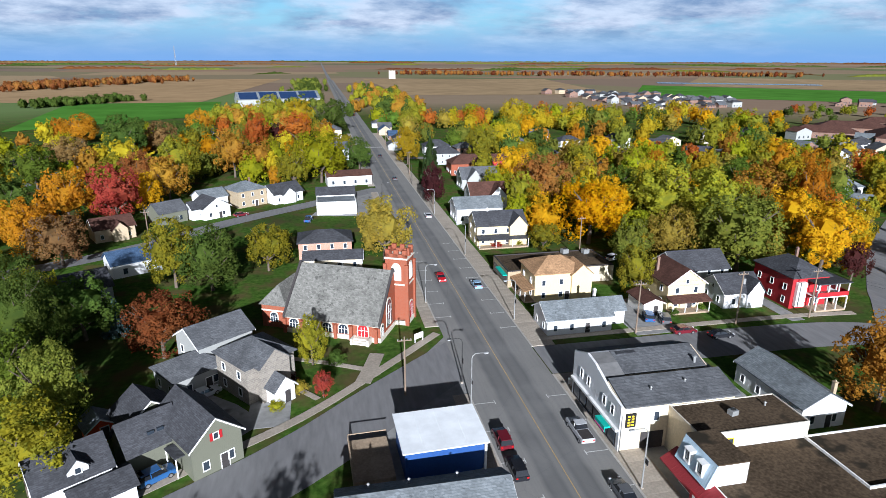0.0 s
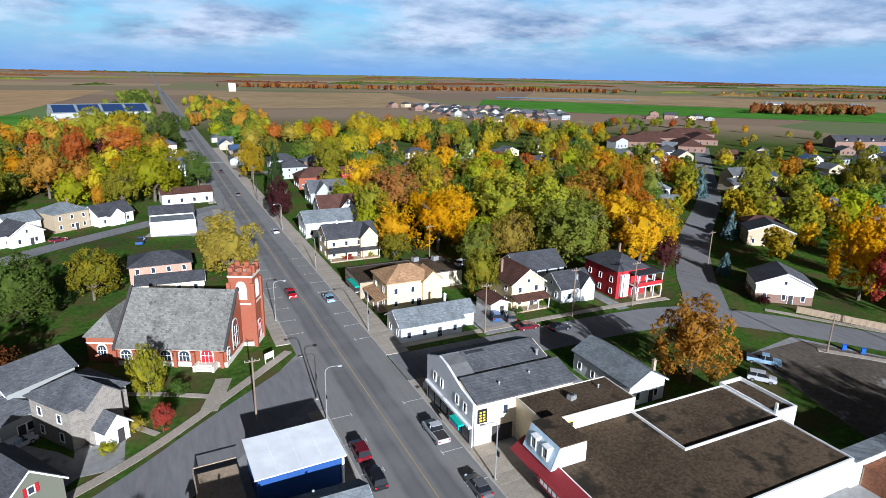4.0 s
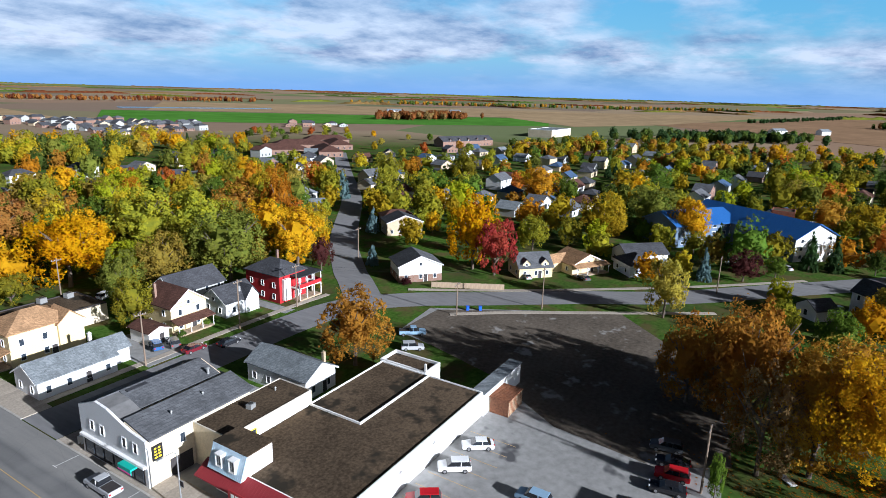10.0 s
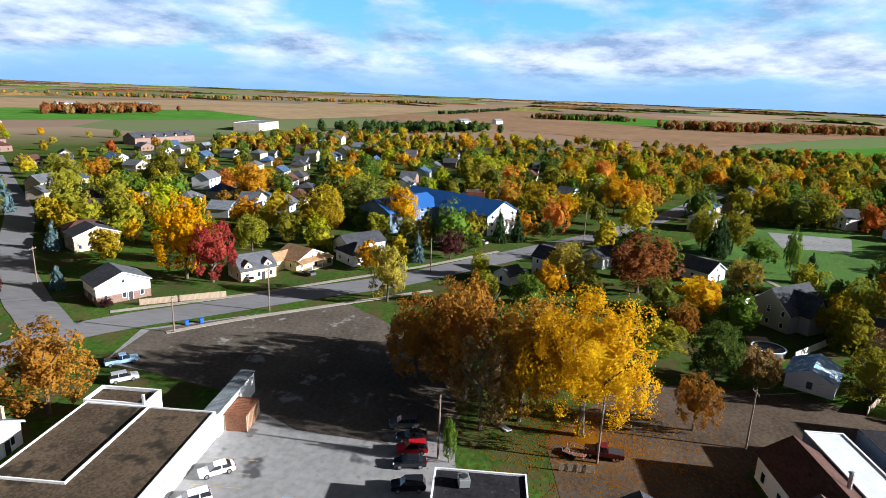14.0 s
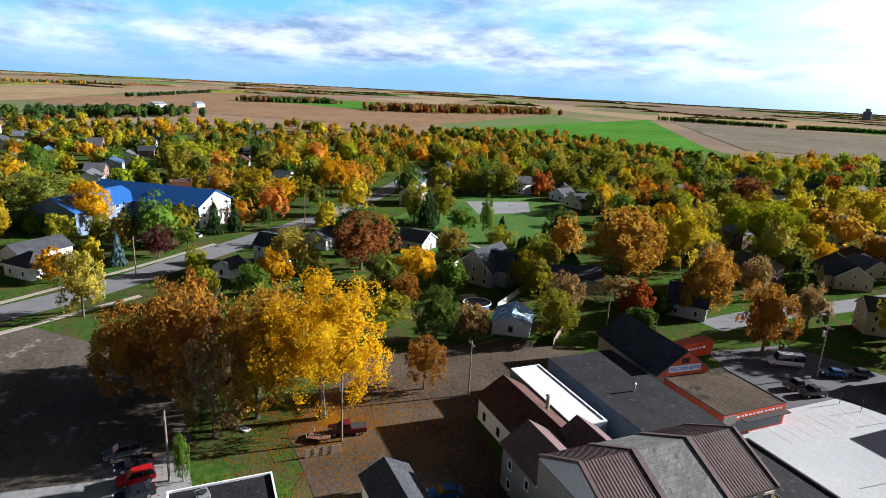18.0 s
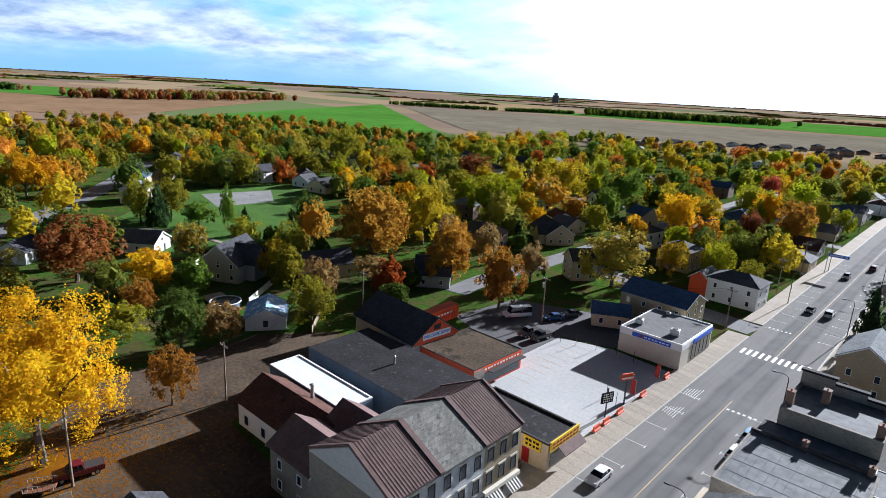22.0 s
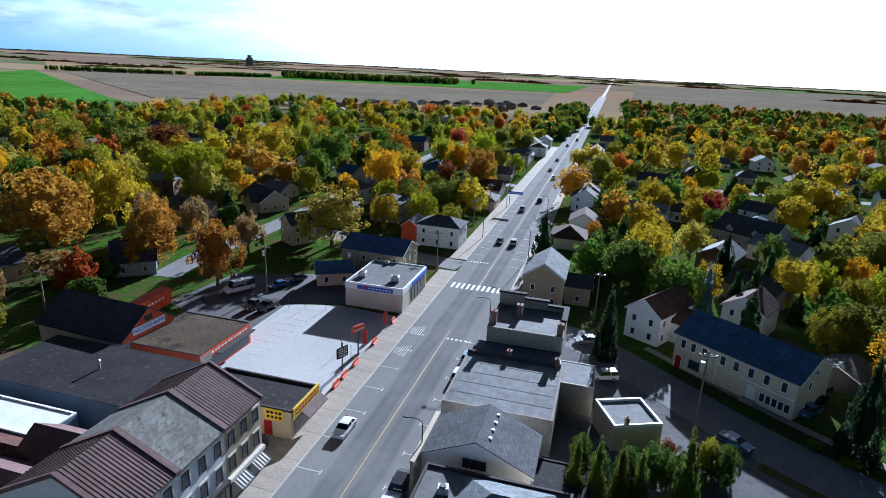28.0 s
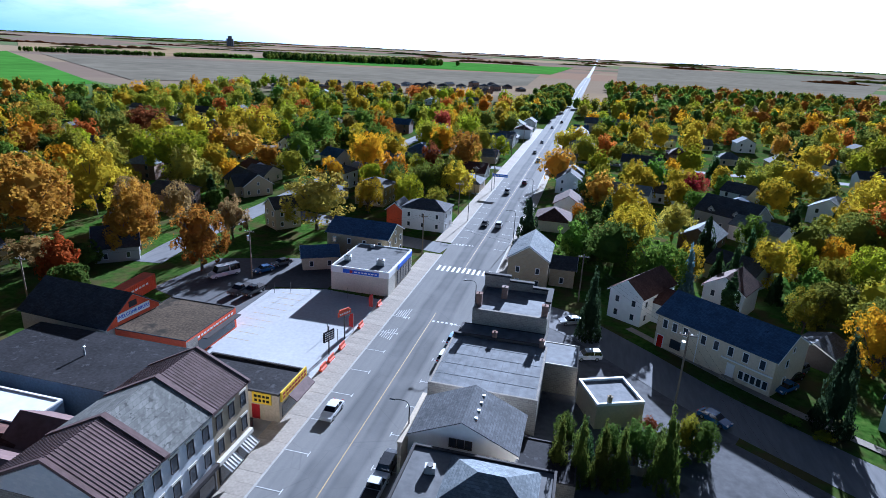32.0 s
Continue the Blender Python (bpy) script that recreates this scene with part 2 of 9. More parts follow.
def main_asphalt():
    """Pale worn asphalt with two darker driven lanes that fade out towards their edges."""
    m = bpy.data.materials.new("main_street_asphalt")
    m.use_nodes = True
    k = Nodes(m.node_tree)
    pos = k.n("TexCoord").outputs["Object"]
    s = k.n("SeparateXYZ", {0: pos}).outputs
    wob = k.math("MULTIPLY", k.math("SUBTRACT", k.noise(pos, 0.08, 3.0), 0.5), 1.2)
    d = k.math("ABSOLUTE", k.math("ADD", k.math("SUBTRACT", s[0], 28.4), wob))
    lane = k.ramp(k.math("DIVIDE", d, 8.0), (0.0, (0.25, 0.25, 0.25)), (0.07, (0.35, 0.35, 0.35)), (0.13, (0.95, 0.95, 0.95)), (0.2, (0.7, 0.7, 0.7)), (0.3, (0.75, 0.75, 0.75)), (0.37, (1, 1, 1)), (0.47, (0, 0, 0)))
    long = k.n("Mapping", {0: pos, 3: (1.0, 0.05, 1.0)}).outputs[0]
    streak, fine, big = k.noise(long, 1.6, 5.0), k.noise(pos, 4.0, 5.0), k.noise(pos, 0.1, 4.0)
    col = k.mix(k.math("MULTIPLY", lane, 0.9), (0.235, 0.232, 0.222, 1), (0.122, 0.124, 0.126, 1))
    col = k.mix(k.ramp(streak, (0.4, (0, 0, 0)), (0.75, (0.5, 0.5, 0.5))), col, (0.16, 0.162, 0.168, 1))
    col = k.mix(k.ramp(big, (0.45, (0, 0, 0)), (0.7, (0.4, 0.4, 0.4))), col, (0.28, 0.277, 0.27, 1))
    col = k.mix(k.math("MULTIPLY", fine, 0.3), col, (0.11, 0.11, 0.115, 1))
    vor = k.n("TexVoronoi", {"Vector": pos, "Scale": 0.16})
    vor.feature = "DISTANCE_TO_EDGE"
    col = k.mix(k.ramp(vor.outputs["Distance"], (0.0, (0.2, 0.2, 0.2)), (0.006, (0, 0, 0))), col, (0.06, 0.06, 0.065, 1))
    p = k.n("BsdfPrincipled", {"Base Color": col, "Roughness": 1.0, "Specular IOR Level": 0.04})
    bn = k.n("Bump", {"Strength": 0.06, "Distance": 0.03, "Height": fine})
    k.t.links.new(bn.outputs[0], p.inputs["Normal"])
    k.t.links.new(p.outputs[0], k.n("OutputMaterial").inputs[0])
    return m


M = {}
M["asphalt"] = material("asphalt", (0.185, 0.185, 0.19), 0.95, spec=0.12, vary=0.16, grain=1.2, large=0.06, bump=0.05, streak=(1.0, 0.18, 1.0))
M["asphalt_lot"] = material("asphalt_lot", (0.25, 0.25, 0.246), 0.95, spec=0.1, vary=0.2, grain=0.8, large=0.08, bump=0.05, spots=((0.08, 0.08, 0.085), 0.12, 0.62))
M["asphalt_dark"] = material("asphalt_dark", (0.07, 0.07, 0.075), 0.85, vary=0.2, grain=1.0, large=0.1, bump=0.05)
# darker copy of the asphalt, with the buildings' shade put into its colour
M["asphalt_shaded"] = material("asphalt_shaded", (0.115, 0.115, 0.12), 0.95, spec=0.1, vary=0.25, grain=0.8, large=0.08, bump=0.05, spots=((0.06, 0.06, 0.065), 0.15, 0.6))
M["concrete"] = material("concrete", (0.34, 0.3, 0.25), 0.95, spec=0.1, vary=0.18, grain=2.5, large=0.15, bump=0.05, obj_vary=0.07)
M["concrete_lot"] = material("concrete_lot", (0.43, 0.435, 0.44), 0.95, spec=0.1, vary=0.1, grain=1.5, large=0.1, bump=0.04)
M["kerb"] = material("kerb", (0.38, 0.36, 0.33), 0.9, vary=0.15, bump=0.05)
M["gravel"] = material("gravel", (0.105, 0.088, 0.07), 0.95, spec=0.1, vary=0.35, grain=1.2, large=0.1, bump=0.4, spots=((0.26, 0.25, 0.235), 0.16, 0.6))
M["dirt"] = material("dirt", (0.085, 0.062, 0.043), 0.95, spec=0.1, vary=0.4, grain=1.5, large=0.12, bump=0.4, spots=((0.17, 0.095, 0.035), 2.2, 0.68))
M["grass"] = material("grass", (0.06, 0.135, 0.02), 0.95, vary=0.35, grain=1.4, large=0.06, bump=0.3, spots=((0.17, 0.17, 0.04), 0.25, 0.62), spec=0.1)
M["field_green"] = material("field_green", (0.075, 0.2, 0.03), 0.95, vary=0.2, grain=0.03, large=0.006, bump=0.0, spec=0.0)
M["field_brown"] = material("field_brown", (0.25, 0.16, 0.095), 0.95, vary=0.18, grain=0.04, large=0.006, bump=0.0, spec=0.0)
M["field_tan"] = material("field_tan", (0.31, 0.225, 0.13), 0.95, vary=0.18, grain=0.03, large=0.005, bump=0.0, spec=0.0)
M["field_straw"] = material("field_straw", (0.34, 0.235, 0.13), 0.95, vary=0.15, grain=0.03, large=0.006, bump=0.0, spec=0.0)
M["field_grey"] = material("field_grey", (0.19, 0.168, 0.125), 0.95, vary=0.2, grain=0.03, large=0.005, bump=0.0, spec=0.0)
M["water"] = material("pond_water", (0.16, 0.22, 0.3), 0.25, vary=0.1, bump=0.0)
M["paint_white"] = material("line_paint", (0.55, 0.55, 0.54), 0.7, vary=0.25, grain=4.0, bump=0.0)
M["paint_yellow"] = material("yellow_line_paint", (0.42, 0.3, 0.13), 0.7, vary=0.2, grain=4.0, bump=0.0)
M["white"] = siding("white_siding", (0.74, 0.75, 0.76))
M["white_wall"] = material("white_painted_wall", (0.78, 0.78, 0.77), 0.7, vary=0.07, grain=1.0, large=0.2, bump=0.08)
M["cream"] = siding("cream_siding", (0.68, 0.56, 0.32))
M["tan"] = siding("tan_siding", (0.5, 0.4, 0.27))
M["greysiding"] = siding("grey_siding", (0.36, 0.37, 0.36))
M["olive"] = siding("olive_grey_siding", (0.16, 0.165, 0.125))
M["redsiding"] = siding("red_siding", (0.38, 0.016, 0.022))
M["maroonmetal"] = material("maroon_sheet_metal", (0.13, 0.085, 0.08), 0.75, vary=0.22, grain=1.2, large=0.25, bump=0.05, spec=0.12)
M["redmetal"] = siding("red_ribbed_metal", (0.27, 0.03, 0.036), 0.3, 0.7, 0)
M["bluemetal"] = material("pale_blue_metal", (0.42, 0.53, 0.62), 0.45, vary=0.12, bump=0.03)
M["bluewall"] = material("blue_painted_wall", (0.02, 0.07, 0.24), 0.6, vary=0.15)
M["slateblue_wall"] = material("slate_blue_wall", (0.11, 0.16, 0.24), 0.8, vary=0.2)
M["orange"] = material("orange_painted_wall", (0.62, 0.08, 0.02), 0.6, vary=0.14, large=0.3)
M["stucco"] = material("cream_stucco", (0.6, 0.52, 0.38), 0.9, vary=0.12)
M["beige"] = material("beige_wall", (0.52, 0.44, 0.33), 0.9, vary=0.14)
M["pink"] = masonry("salmon_brick", (0.55, 0.26, 0.17), (0.48, 0.22, 0.15), (0.45, 0.35, 0.3), 0.22, 0.075)
M["brick"] = masonry("red_brick", (0.36, 0.085, 0.036), (0.28, 0.06, 0.028), (0.26, 0.13, 0.09), 0.22, 0.075)
M["brick_brown"] = masonry("brown_brick", (0.25, 0.13, 0.09), (0.2, 0.1, 0.07), (0.25, 0.2, 0.17), 0.22, 0.075)
M["stone"] = masonry("grey_stone", (0.3, 0.27, 0.23), (0.2, 0.18, 0.16), (0.36, 0.34, 0.3), 0.55, 0.3, 1.0, 0.02)
M["stone_tan"] = masonry("buff_stone", (0.42, 0.33, 0.21), (0.33, 0.26, 0.17), (0.42, 0.38, 0.3), 0.5, 0.28, 1.0, 0.02)
M["stone_white"] = masonry("whitewashed_stone", (0.62, 0.62, 0.62), (0.5, 0.52, 0.55), (0.55, 0.55, 0.55), 0.5, 0.28, 1.0, 0.02)
M["limestone"] = material("limestone_trim", (0.58, 0.54, 0.46), 0.85, vary=0.12)
M["r_dark"] = shingle("charcoal_shingles", (0.06, 0.062, 0.07))
M["r_grey"] = shingle("grey_shingles", (0.105, 0.11, 0.12))
M["r_light"] = shingle("pale_grey_shingles", (0.17, 0.19, 0.205))
M["r_slate"] = shingle("weathered_slates", (0.17, 0.168, 0.155), row=0.5, lost=0.6)
M["r_tan"] = shingle("tan_shingles", (0.36, 0.22, 0.12))
M["r_brown"] = shingle("brown_shingles", (0.09, 0.045, 0.035))
M["r_blue"] = shingle("blue_grey_shingles", (0.055, 0.095, 0.17))
M["r_gravel"] = material("brown_gravel_roof", (0.08, 0.058, 0.038), 0.95, spec=0.1, vary=0.5, grain=2.6, large=0.1, bump=0.3, spots=((0.03, 0.025, 0.018), 0.16, 0.56))
M["r_tar"] = material("dark_felt_roof", (0.02, 0.019, 0.022), 0.9, spec=0.15, vary=0.45, grain=2.2, large=0.25, bump=0.2, spots=((0.05, 0.05, 0.056), 0.9, 0.6))
M["r_grey_flat"] = material("grey_felt_roof", (0.15, 0.15, 0.152), 0.95, spec=0.12, vary=0.2, grain=1.0, large=0.15, bump=0.1)
M["r_white"] = material("white_membrane_roof", (0.72, 0.75, 0.78), 0.6, vary=0.08, grain=0.6, large=0.15, bump=0.03)
M["r_metal"] = material("galvanised_sheet_roof", (0.155, 0.163, 0.174), 0.75, 0.0, spec=0.07, vary=0.3, grain=0.8, large=0.15, bump=0.05)
M["r_bluemetal"] = siding("blue_metal_roof", (0.03, 0.12, 0.36), 0.5, 0.35, 0)
M["r_bluetarp"] = material("blue_tarpaulin_roof", (0.2, 0.38, 0.62), 0.5, vary=0.2, spots=((0.75, 0.8, 0.85), 0.5, 0.52))
M["solar"] = siding("solar_panels", (0.02, 0.04, 0.1), 1.6, 0.15, 0)
M["trim"] = material("white_trim", (0.78, 0.78, 0.77), 0.6, vary=0.06, bump=0.0)
M["dark_trim"] = material("dark_trim", (0.05, 0.045, 0.045), 0.8, spec=0.15, vary=0.15, bump=0.0)
M["red_paint"] = material("red_paint", (0.34, 0.015, 0.02), 0.5, vary=0.1, bump=0.0)
M["blue_paint"] = material("blue_sign_paint", (0.02, 0.11, 0.6), 0.45, vary=0.05, bump=0.0)
M["yellow_paint"] = material("yellow_sign_paint", (0.8, 0.55, 0.02), 0.5, vary=0.06, bump=0.0)
M["teal_paint"] = material("teal_sign_paint", (0.02, 0.4, 0.32), 0.5, vary=0.06, bump=0.0)
M["pink_paint"] = material("pink_sign_paint", (0.75, 0.1, 0.35), 0.5, vary=0.06, bump=0.0)
M["black_paint"] = material("black_paint", (0.02, 0.02, 0.022), 0.85, spec=0.12, vary=0.1, bump=0.0)
M["glass"] = glass("window_glass", (0.03, 0.04, 0.055))
M["carglass"] = glass("car_glass", (0.012, 0.014, 0.018))
M["pole_metal"] = material("galvanised_steel", (0.42, 0.43, 0.43), 0.45, 0.6, vary=0.1, bump=0.0)
M["pole_dark"] = material("dark_steel", (0.06, 0.06, 0.06), 0.5, 0.4, vary=0.1, bump=0.0)
M["wood_pole"] = material("weathered_pole_wood", (0.2, 0.15, 0.11), 0.9, vary=0.25, streak=(1, 1, 0.1))
M["wood"] = material("weathered_fence_wood", (0.34, 0.26, 0.18), 0.9, vary=0.25, streak=(1, 1, 0.15))
M["rust"] = material("rusted_sheet", (0.22, 0.09, 0.045), 0.8, vary=0.4)
M["bark"] = material("bark", (0.11, 0.085, 0.065), 0.95, vary=0.3, grain=8.0, streak=(1, 1, 0.2))
M["tyre"] = material("tyre_rubber", (0.02, 0.02, 0.02), 0.85, vary=0.15, bump=0.0)
M["rim"] = material("alloy_rim", (0.5, 0.5, 0.52), 0.3, 0.8, vary=0.08, bump=0.0)
M["lens_red"] = material("red_lamp_lens", (0.4, 0.01, 0.01), 0.2, vary=0.05, bump=0.0)
M["lens_clear"] = material("clear_lamp_lens", (0.7, 0.72, 0.75), 0.15, vary=0.05, bump=0.0)
for n, c in {"silver": (0.42, 0.43, 0.45), "white": (0.75, 0.76, 0.78), "black": (0.015, 0.016, 0.02), "red": (0.42, 0.012, 0.018), "maroon": (0.12, 0.012, 0.02), "blue": (0.03, 0.1, 0.26), "grey": (0.1, 0.105, 0.115), "lightblue": (0.25, 0.38, 0.52)}.items():
    M["car_" + n] = material("car_paint_" + n, c, 0.22, vary=0.04, bump=0.0, spec=0.6)
M["asphalt_main"] = main_asphalt()
LEAF = {
    "Y": ((0.58, 0.43, 0.055), (0.4, 0.33, 0.05)), "YL": ((0.4, 0.39, 0.035), (0.25, 0.28, 0.035)), "G": ((0.74, 0.43, 0.06), (0.56, 0.34, 0.05)),
    "YG": ((0.38, 0.33, 0.045), (0.2, 0.215, 0.04)), "GRY": ((0.26, 0.265, 0.055), (0.14, 0.17, 0.04)), "YO": ((0.62, 0.37, 0.035), (0.48, 0.22, 0.04)),
    "O": ((0.6, 0.28, 0.05), (0.4, 0.21, 0.05)), "OB": ((0.5, 0.27, 0.06), (0.34, 0.19, 0.055)), "RO": ((0.56, 0.18, 0.06), (0.39, 0.17, 0.06)),
    "R": ((0.48, 0.11, 0.08), (0.33, 0.08, 0.07)), "RB": ((0.38, 0.15, 0.06), (0.29, 0.16, 0.06)), "M": ((0.12, 0.045, 0.04), (0.08, 0.036, 0.034)),
    "M2": ((0.28, 0.1, 0.045), (0.17, 0.08, 0.04)), "B": ((0.34, 0.2, 0.085), (0.22, 0.15, 0.075)), "YB": ((0.48, 0.37, 0.075), (0.3, 0.26, 0.07)),
    "GR": ((0.18, 0.26, 0.045), (0.1, 0.16, 0.035)), "DG": ((0.125, 0.17, 0.04), (0.07, 0.11, 0.03)), "CON": ((0.06, 0.1, 0.035), (0.035, 0.06, 0.026)),
    "SPR": ((0.05, 0.075, 0.036), (0.03, 0.05, 0.027)), "BLU": ((0.2, 0.29, 0.29), (0.1, 0.165, 0.18)), "cedar": ((0.13, 0.145, 0.03), (0.07, 0.095, 0.026)), "BARE": ((0.33, 0.21, 0.095), (0.23, 0.165, 0.085)),
}
M["leaf_litter"] = foliage("fallen_leaf_litter", (0.2, 0.06, 0.03), (0.1, 0.04, 0.025))
for n, (c1, c2) in LEAF.items():
    M["leaf_" + n] = foliage("leaves_" + n, c1, c2)


# ---- building blocks ----
def mesh_of(name, bm, *mats):
    me = bpy.data.meshes.new(name)
    bm.to_mesh(me)
    bm.free()
    for m in mats:
        me.materials.append(M[m] if isinstance(m, str) else m)
    return me


def part(name, bm, mat, parent, label="", m=None):
    """Links a bmesh or a mesh as one object under parent."""
    me = bm if isinstance(bm, bpy.types.Mesh) else mesh_of(name, bm, mat)
    ob = new(name, me)
    ob.parent = parent
    if m is not None:
        ob.matrix_basis = m
    if label:
        ob["label"] = label
    return ob


def thing(name, label, category, x=0, y=0, z=0, rz=0, group="", kind=""):
    ob = new(name)
    ob.empty_display_size = 0.5
    ob.matrix_basis = pose(x, y, z, 0, 0, rz)
    return tagged(ob, label, category, group, kind)


def solid(name, bm, mat, label, category, kind="", group="", m=None):
    ob = new(name, mesh_of(name, bm, mat))
    if m is not None:
        ob.matrix_basis = m
    return tagged(ob, label, category, group, kind)


def box(bm, x0, x1, y0, y1, z0, z1):
    v = [bm.verts.new((x, y, z)) for z in (z0, z1) for x, y in ((x0, y0), (x1, y0), (x1, y1), (x0, y1))]
    for f in ((3, 2, 1, 0), (4, 5, 6, 7), (0, 1, 5, 4), (1, 2, 6, 5), (2, 3, 7, 6), (3, 0, 4, 7)):
        bm.faces.new([v[i] for i in f])
    return v


def boxes(*b):
    bm = bmesh.new()
    for q in b:
        box(bm, *q)
    return bm


def rounded(bevel, *b):
    bm = boxes(*b)
    bmesh.ops.bevel(bm, geom=bm.edges[:], offset=bevel, segments=1, affect="EDGES")
    return bm


def prism(bm, prof, a0, a1, axis):
    """A profile (across, z) pushed along x or y."""
    if axis == "x":
        A, B = ([bm.verts.new((a, p, z)) for p, z in prof] for a in (a0, a1))
    else:
        A, B = ([bm.verts.new((p, a, z)) for p, z in prof] for a in (a0, a1))
    n = len(prof)
    fs = [bm.faces.new(A), bm.faces.new(B[::-1])]
    for i in range(n):
        j = (i + 1) % n
        fs.append(bm.faces.new((A[j], A[i], B[i], B[j])))
    bmesh.ops.recalc_face_normals(bm, faces=fs)


def tube(bm, p, q, r0, r1, seg=8):
    p, q = Vector(p), Vector(q)
    d = (q - p).normalized()
    a = d.orthogonal().normalized()
    b = d.cross(a)
    A, B = ([bm.verts.new(c + (a * math.cos(t) + b * math.sin(t)) * r) for t in [2 * math.pi * i / seg for i in range(seg)]] for c, r in ((p, r0), (q, r1)))
    for i in range(seg):
        j = (i + 1) % seg
        bm.faces.new((A[i], A[j], B[j], B[i]))
    bm.faces.new(A[::-1])
    bm.faces.new(B)


def strip(bm, pts, width, z):
    """A flat band along a line of points."""
    pts = [Vector((x, y)) for x, y in pts]
    L, R = [], []
    for i, p in enumerate(pts):
        d = (pts[min(i + 1, len(pts) - 1)] - pts[max(i - 1, 0)]).normalized()
        nrm = Vector((-d.y, d.x)) * (width / 2)
        L.append(bm.verts.new((*(p + nrm), z)))
        R.append(bm.verts.new((*(p - nrm), z)))
    for i in range(len(pts) - 1):
        bm.faces.new((R[i], R[i + 1], L[i + 1], L[i]))


def smooth_line(pts, steps=6):
    out = []
    P = [Vector(p) for p in pts]
    for i in range(len(P) - 1):
        a, b, c, d = P[max(i - 1, 0)], P[i], P[i + 1], P[min(i + 2, len(P) - 1)]
        for s in range(steps):
            t = s / steps
            out.append(tuple(0.5 * ((2 * b) + (c - a) * t + (2 * a - 5 * b + 4 * c - d) * t * t + (3 * b - a - 3 * c + d) * t ** 3)))
    out.append(tuple(P[-1]))
    return out


# ---- ground, fields, streets ----
def land(x, y):
    """The land is flat in the town and rises a little far out."""
    r = math.hypot(x, y)
    return 0.0 if r < 1500 else 27.0 * ((r - 1500) / 3300) ** 1.6


def ring_sheet():
    radii = [0, 60, 120, 200, 320, 480, 700, 1000, 1300, 1600, 2000, 2500, 3000, 3500, 4000, 4400, 4800]
    n = 96
    verts, faces = [(0, 0, 0)], []
    for r in radii[1:]:
        for i in range(n):
            a = 2 * math.pi * i / n
            x, y = r * math.cos(a), r * math.sin(a)
            verts.append((x, y, land(x, y)))
    for i in range(n):
        faces.append((0, 1 + i, 1 + (i + 1) % n))
    for k in range(len(radii) - 2):
        for i in range(n):
            a, b = 1 + k * n + i, 1 + k * n + (i + 1) % n
            faces.append((a, a + n, b + n, b))
    me = bpy.data.meshes.new("ground")
    me.from_pydata(verts, [], faces)
    me.materials.append(M["ground"])
    return me


def ground_material():
    """Lawns in the town; beyond it a patchwork of far fields."""
    m = bpy.data.materials.new("ground")
    m.use_nodes = True
    k = Nodes(m.node_tree)
    pos = k.n("TexCoord").outputs["Object"]
    a, b, c = k.noise(pos, 0.9, 5.0), k.noise(pos, 0.035, 4.0), k.noise(pos, 0.16, 4.0)
    lawn = k.ramp(a, (0.3, (0.028, 0.06, 0.01)), (0.5, (0.05, 0.105, 0.016)), (0.75, (0.09, 0.145, 0.028)))
    lawn = k.mix(k.ramp(c, (0.46, (0, 0, 0)), (0.62, (0.85, 0.85, 0.85))), lawn, (0.1, 0.075, 0.035, 1))
    lawn = k.mix(k.ramp(b, (0.45, (0, 0, 0)), (0.7, (0.7, 0.7, 0.7))), lawn, (0.04, 0.05, 0.02, 1))
    vor = k.n("TexVoronoi", {"Vector": k.n("Mapping", {0: pos, 3: (0.0016, 0.003, 0.001)}).outputs[0], "Scale": 1.0, "Randomness": 0.8})
    pick = k.n("SeparateColor", {0: vor.outputs["Color"]}).outputs[0]
    fld = k.ramp(pick, (0.0, (0.3, 0.2, 0.135)), (0.3, (0.21, 0.165, 0.13)), (0.5, (0.37, 0.28, 0.17)), (0.7, (0.24, 0.185, 0.13)), (0.84, (0.13, 0.22, 0.07)), (1.0, (0.16, 0.15, 0.1)))
    fld = k.mix(k.math("MULTIPLY", b, 0.3), fld, (0.14, 0.1, 0.06, 1))
    far = k.n("VectorMath", {0: pos}, operation="LENGTH").outputs["Value"]
    col = k.mix(k.ramp(k.math("DIVIDE", far, 2000.0), (0.27, (0, 0, 0)), (0.36, (1, 1, 1))), lawn, fld)
    p = k.n("BsdfPrincipled", {"Base Color": col, "Roughness": 0.95, "Specular IOR Level": 0.0})
    bn = k.n("Bump", {"Strength": 0.4, "Distance": 0.15, "Height": a})
    k.t.links.new(bn.outputs[0], p.inputs["Normal"])
    k.t.links.new(p.outputs[0], k.n("OutputMaterial").inputs[0])
    return m


M["ground"] = ground_material()
tagged(new("ground", ring_sheet()), "grassy ground with far fields out to the horizon", "ground", kind="structure")


def patch(name, corners, mat, z, label, category, n=1):
    """A flat area of ground; n: how finely it follows the rising land."""
    if n == 1:
        bm = bmesh.new()
        bm.faces.new([bm.verts.new((x, y, z)) for x, y in corners])
        bmesh.ops.recalc_face_normals(bm, faces=bm.faces[:])
        if bm.faces[:][0].normal.z < 0:
            bmesh.ops.reverse_faces(bm, faces=bm.faces[:])
    else:
        bm = bmesh.new()
        a, b, c, d = [Vector(q) for q in corners]
        g = [[bm.verts.new((*q, land(*q) + z)) for q in [(a.lerp(b, i / n)).lerp(d.lerp(c, i / n), j / n) for j in range(n + 1)]] for i in range(n + 1)]
        for i in range(n):
            for j in range(n):
                f = bm.faces.new((g[i][j], g[i + 1][j], g[i + 1][j + 1], g[i][j + 1]))
        bmesh.ops.recalc_face_normals(bm, faces=bm.faces[:])
        if bm.faces[:][0].normal.z < 0:
            bmesh.ops.reverse_faces(bm, faces=bm.faces[:])
    return solid(name, bm, mat, label, category, "structure")


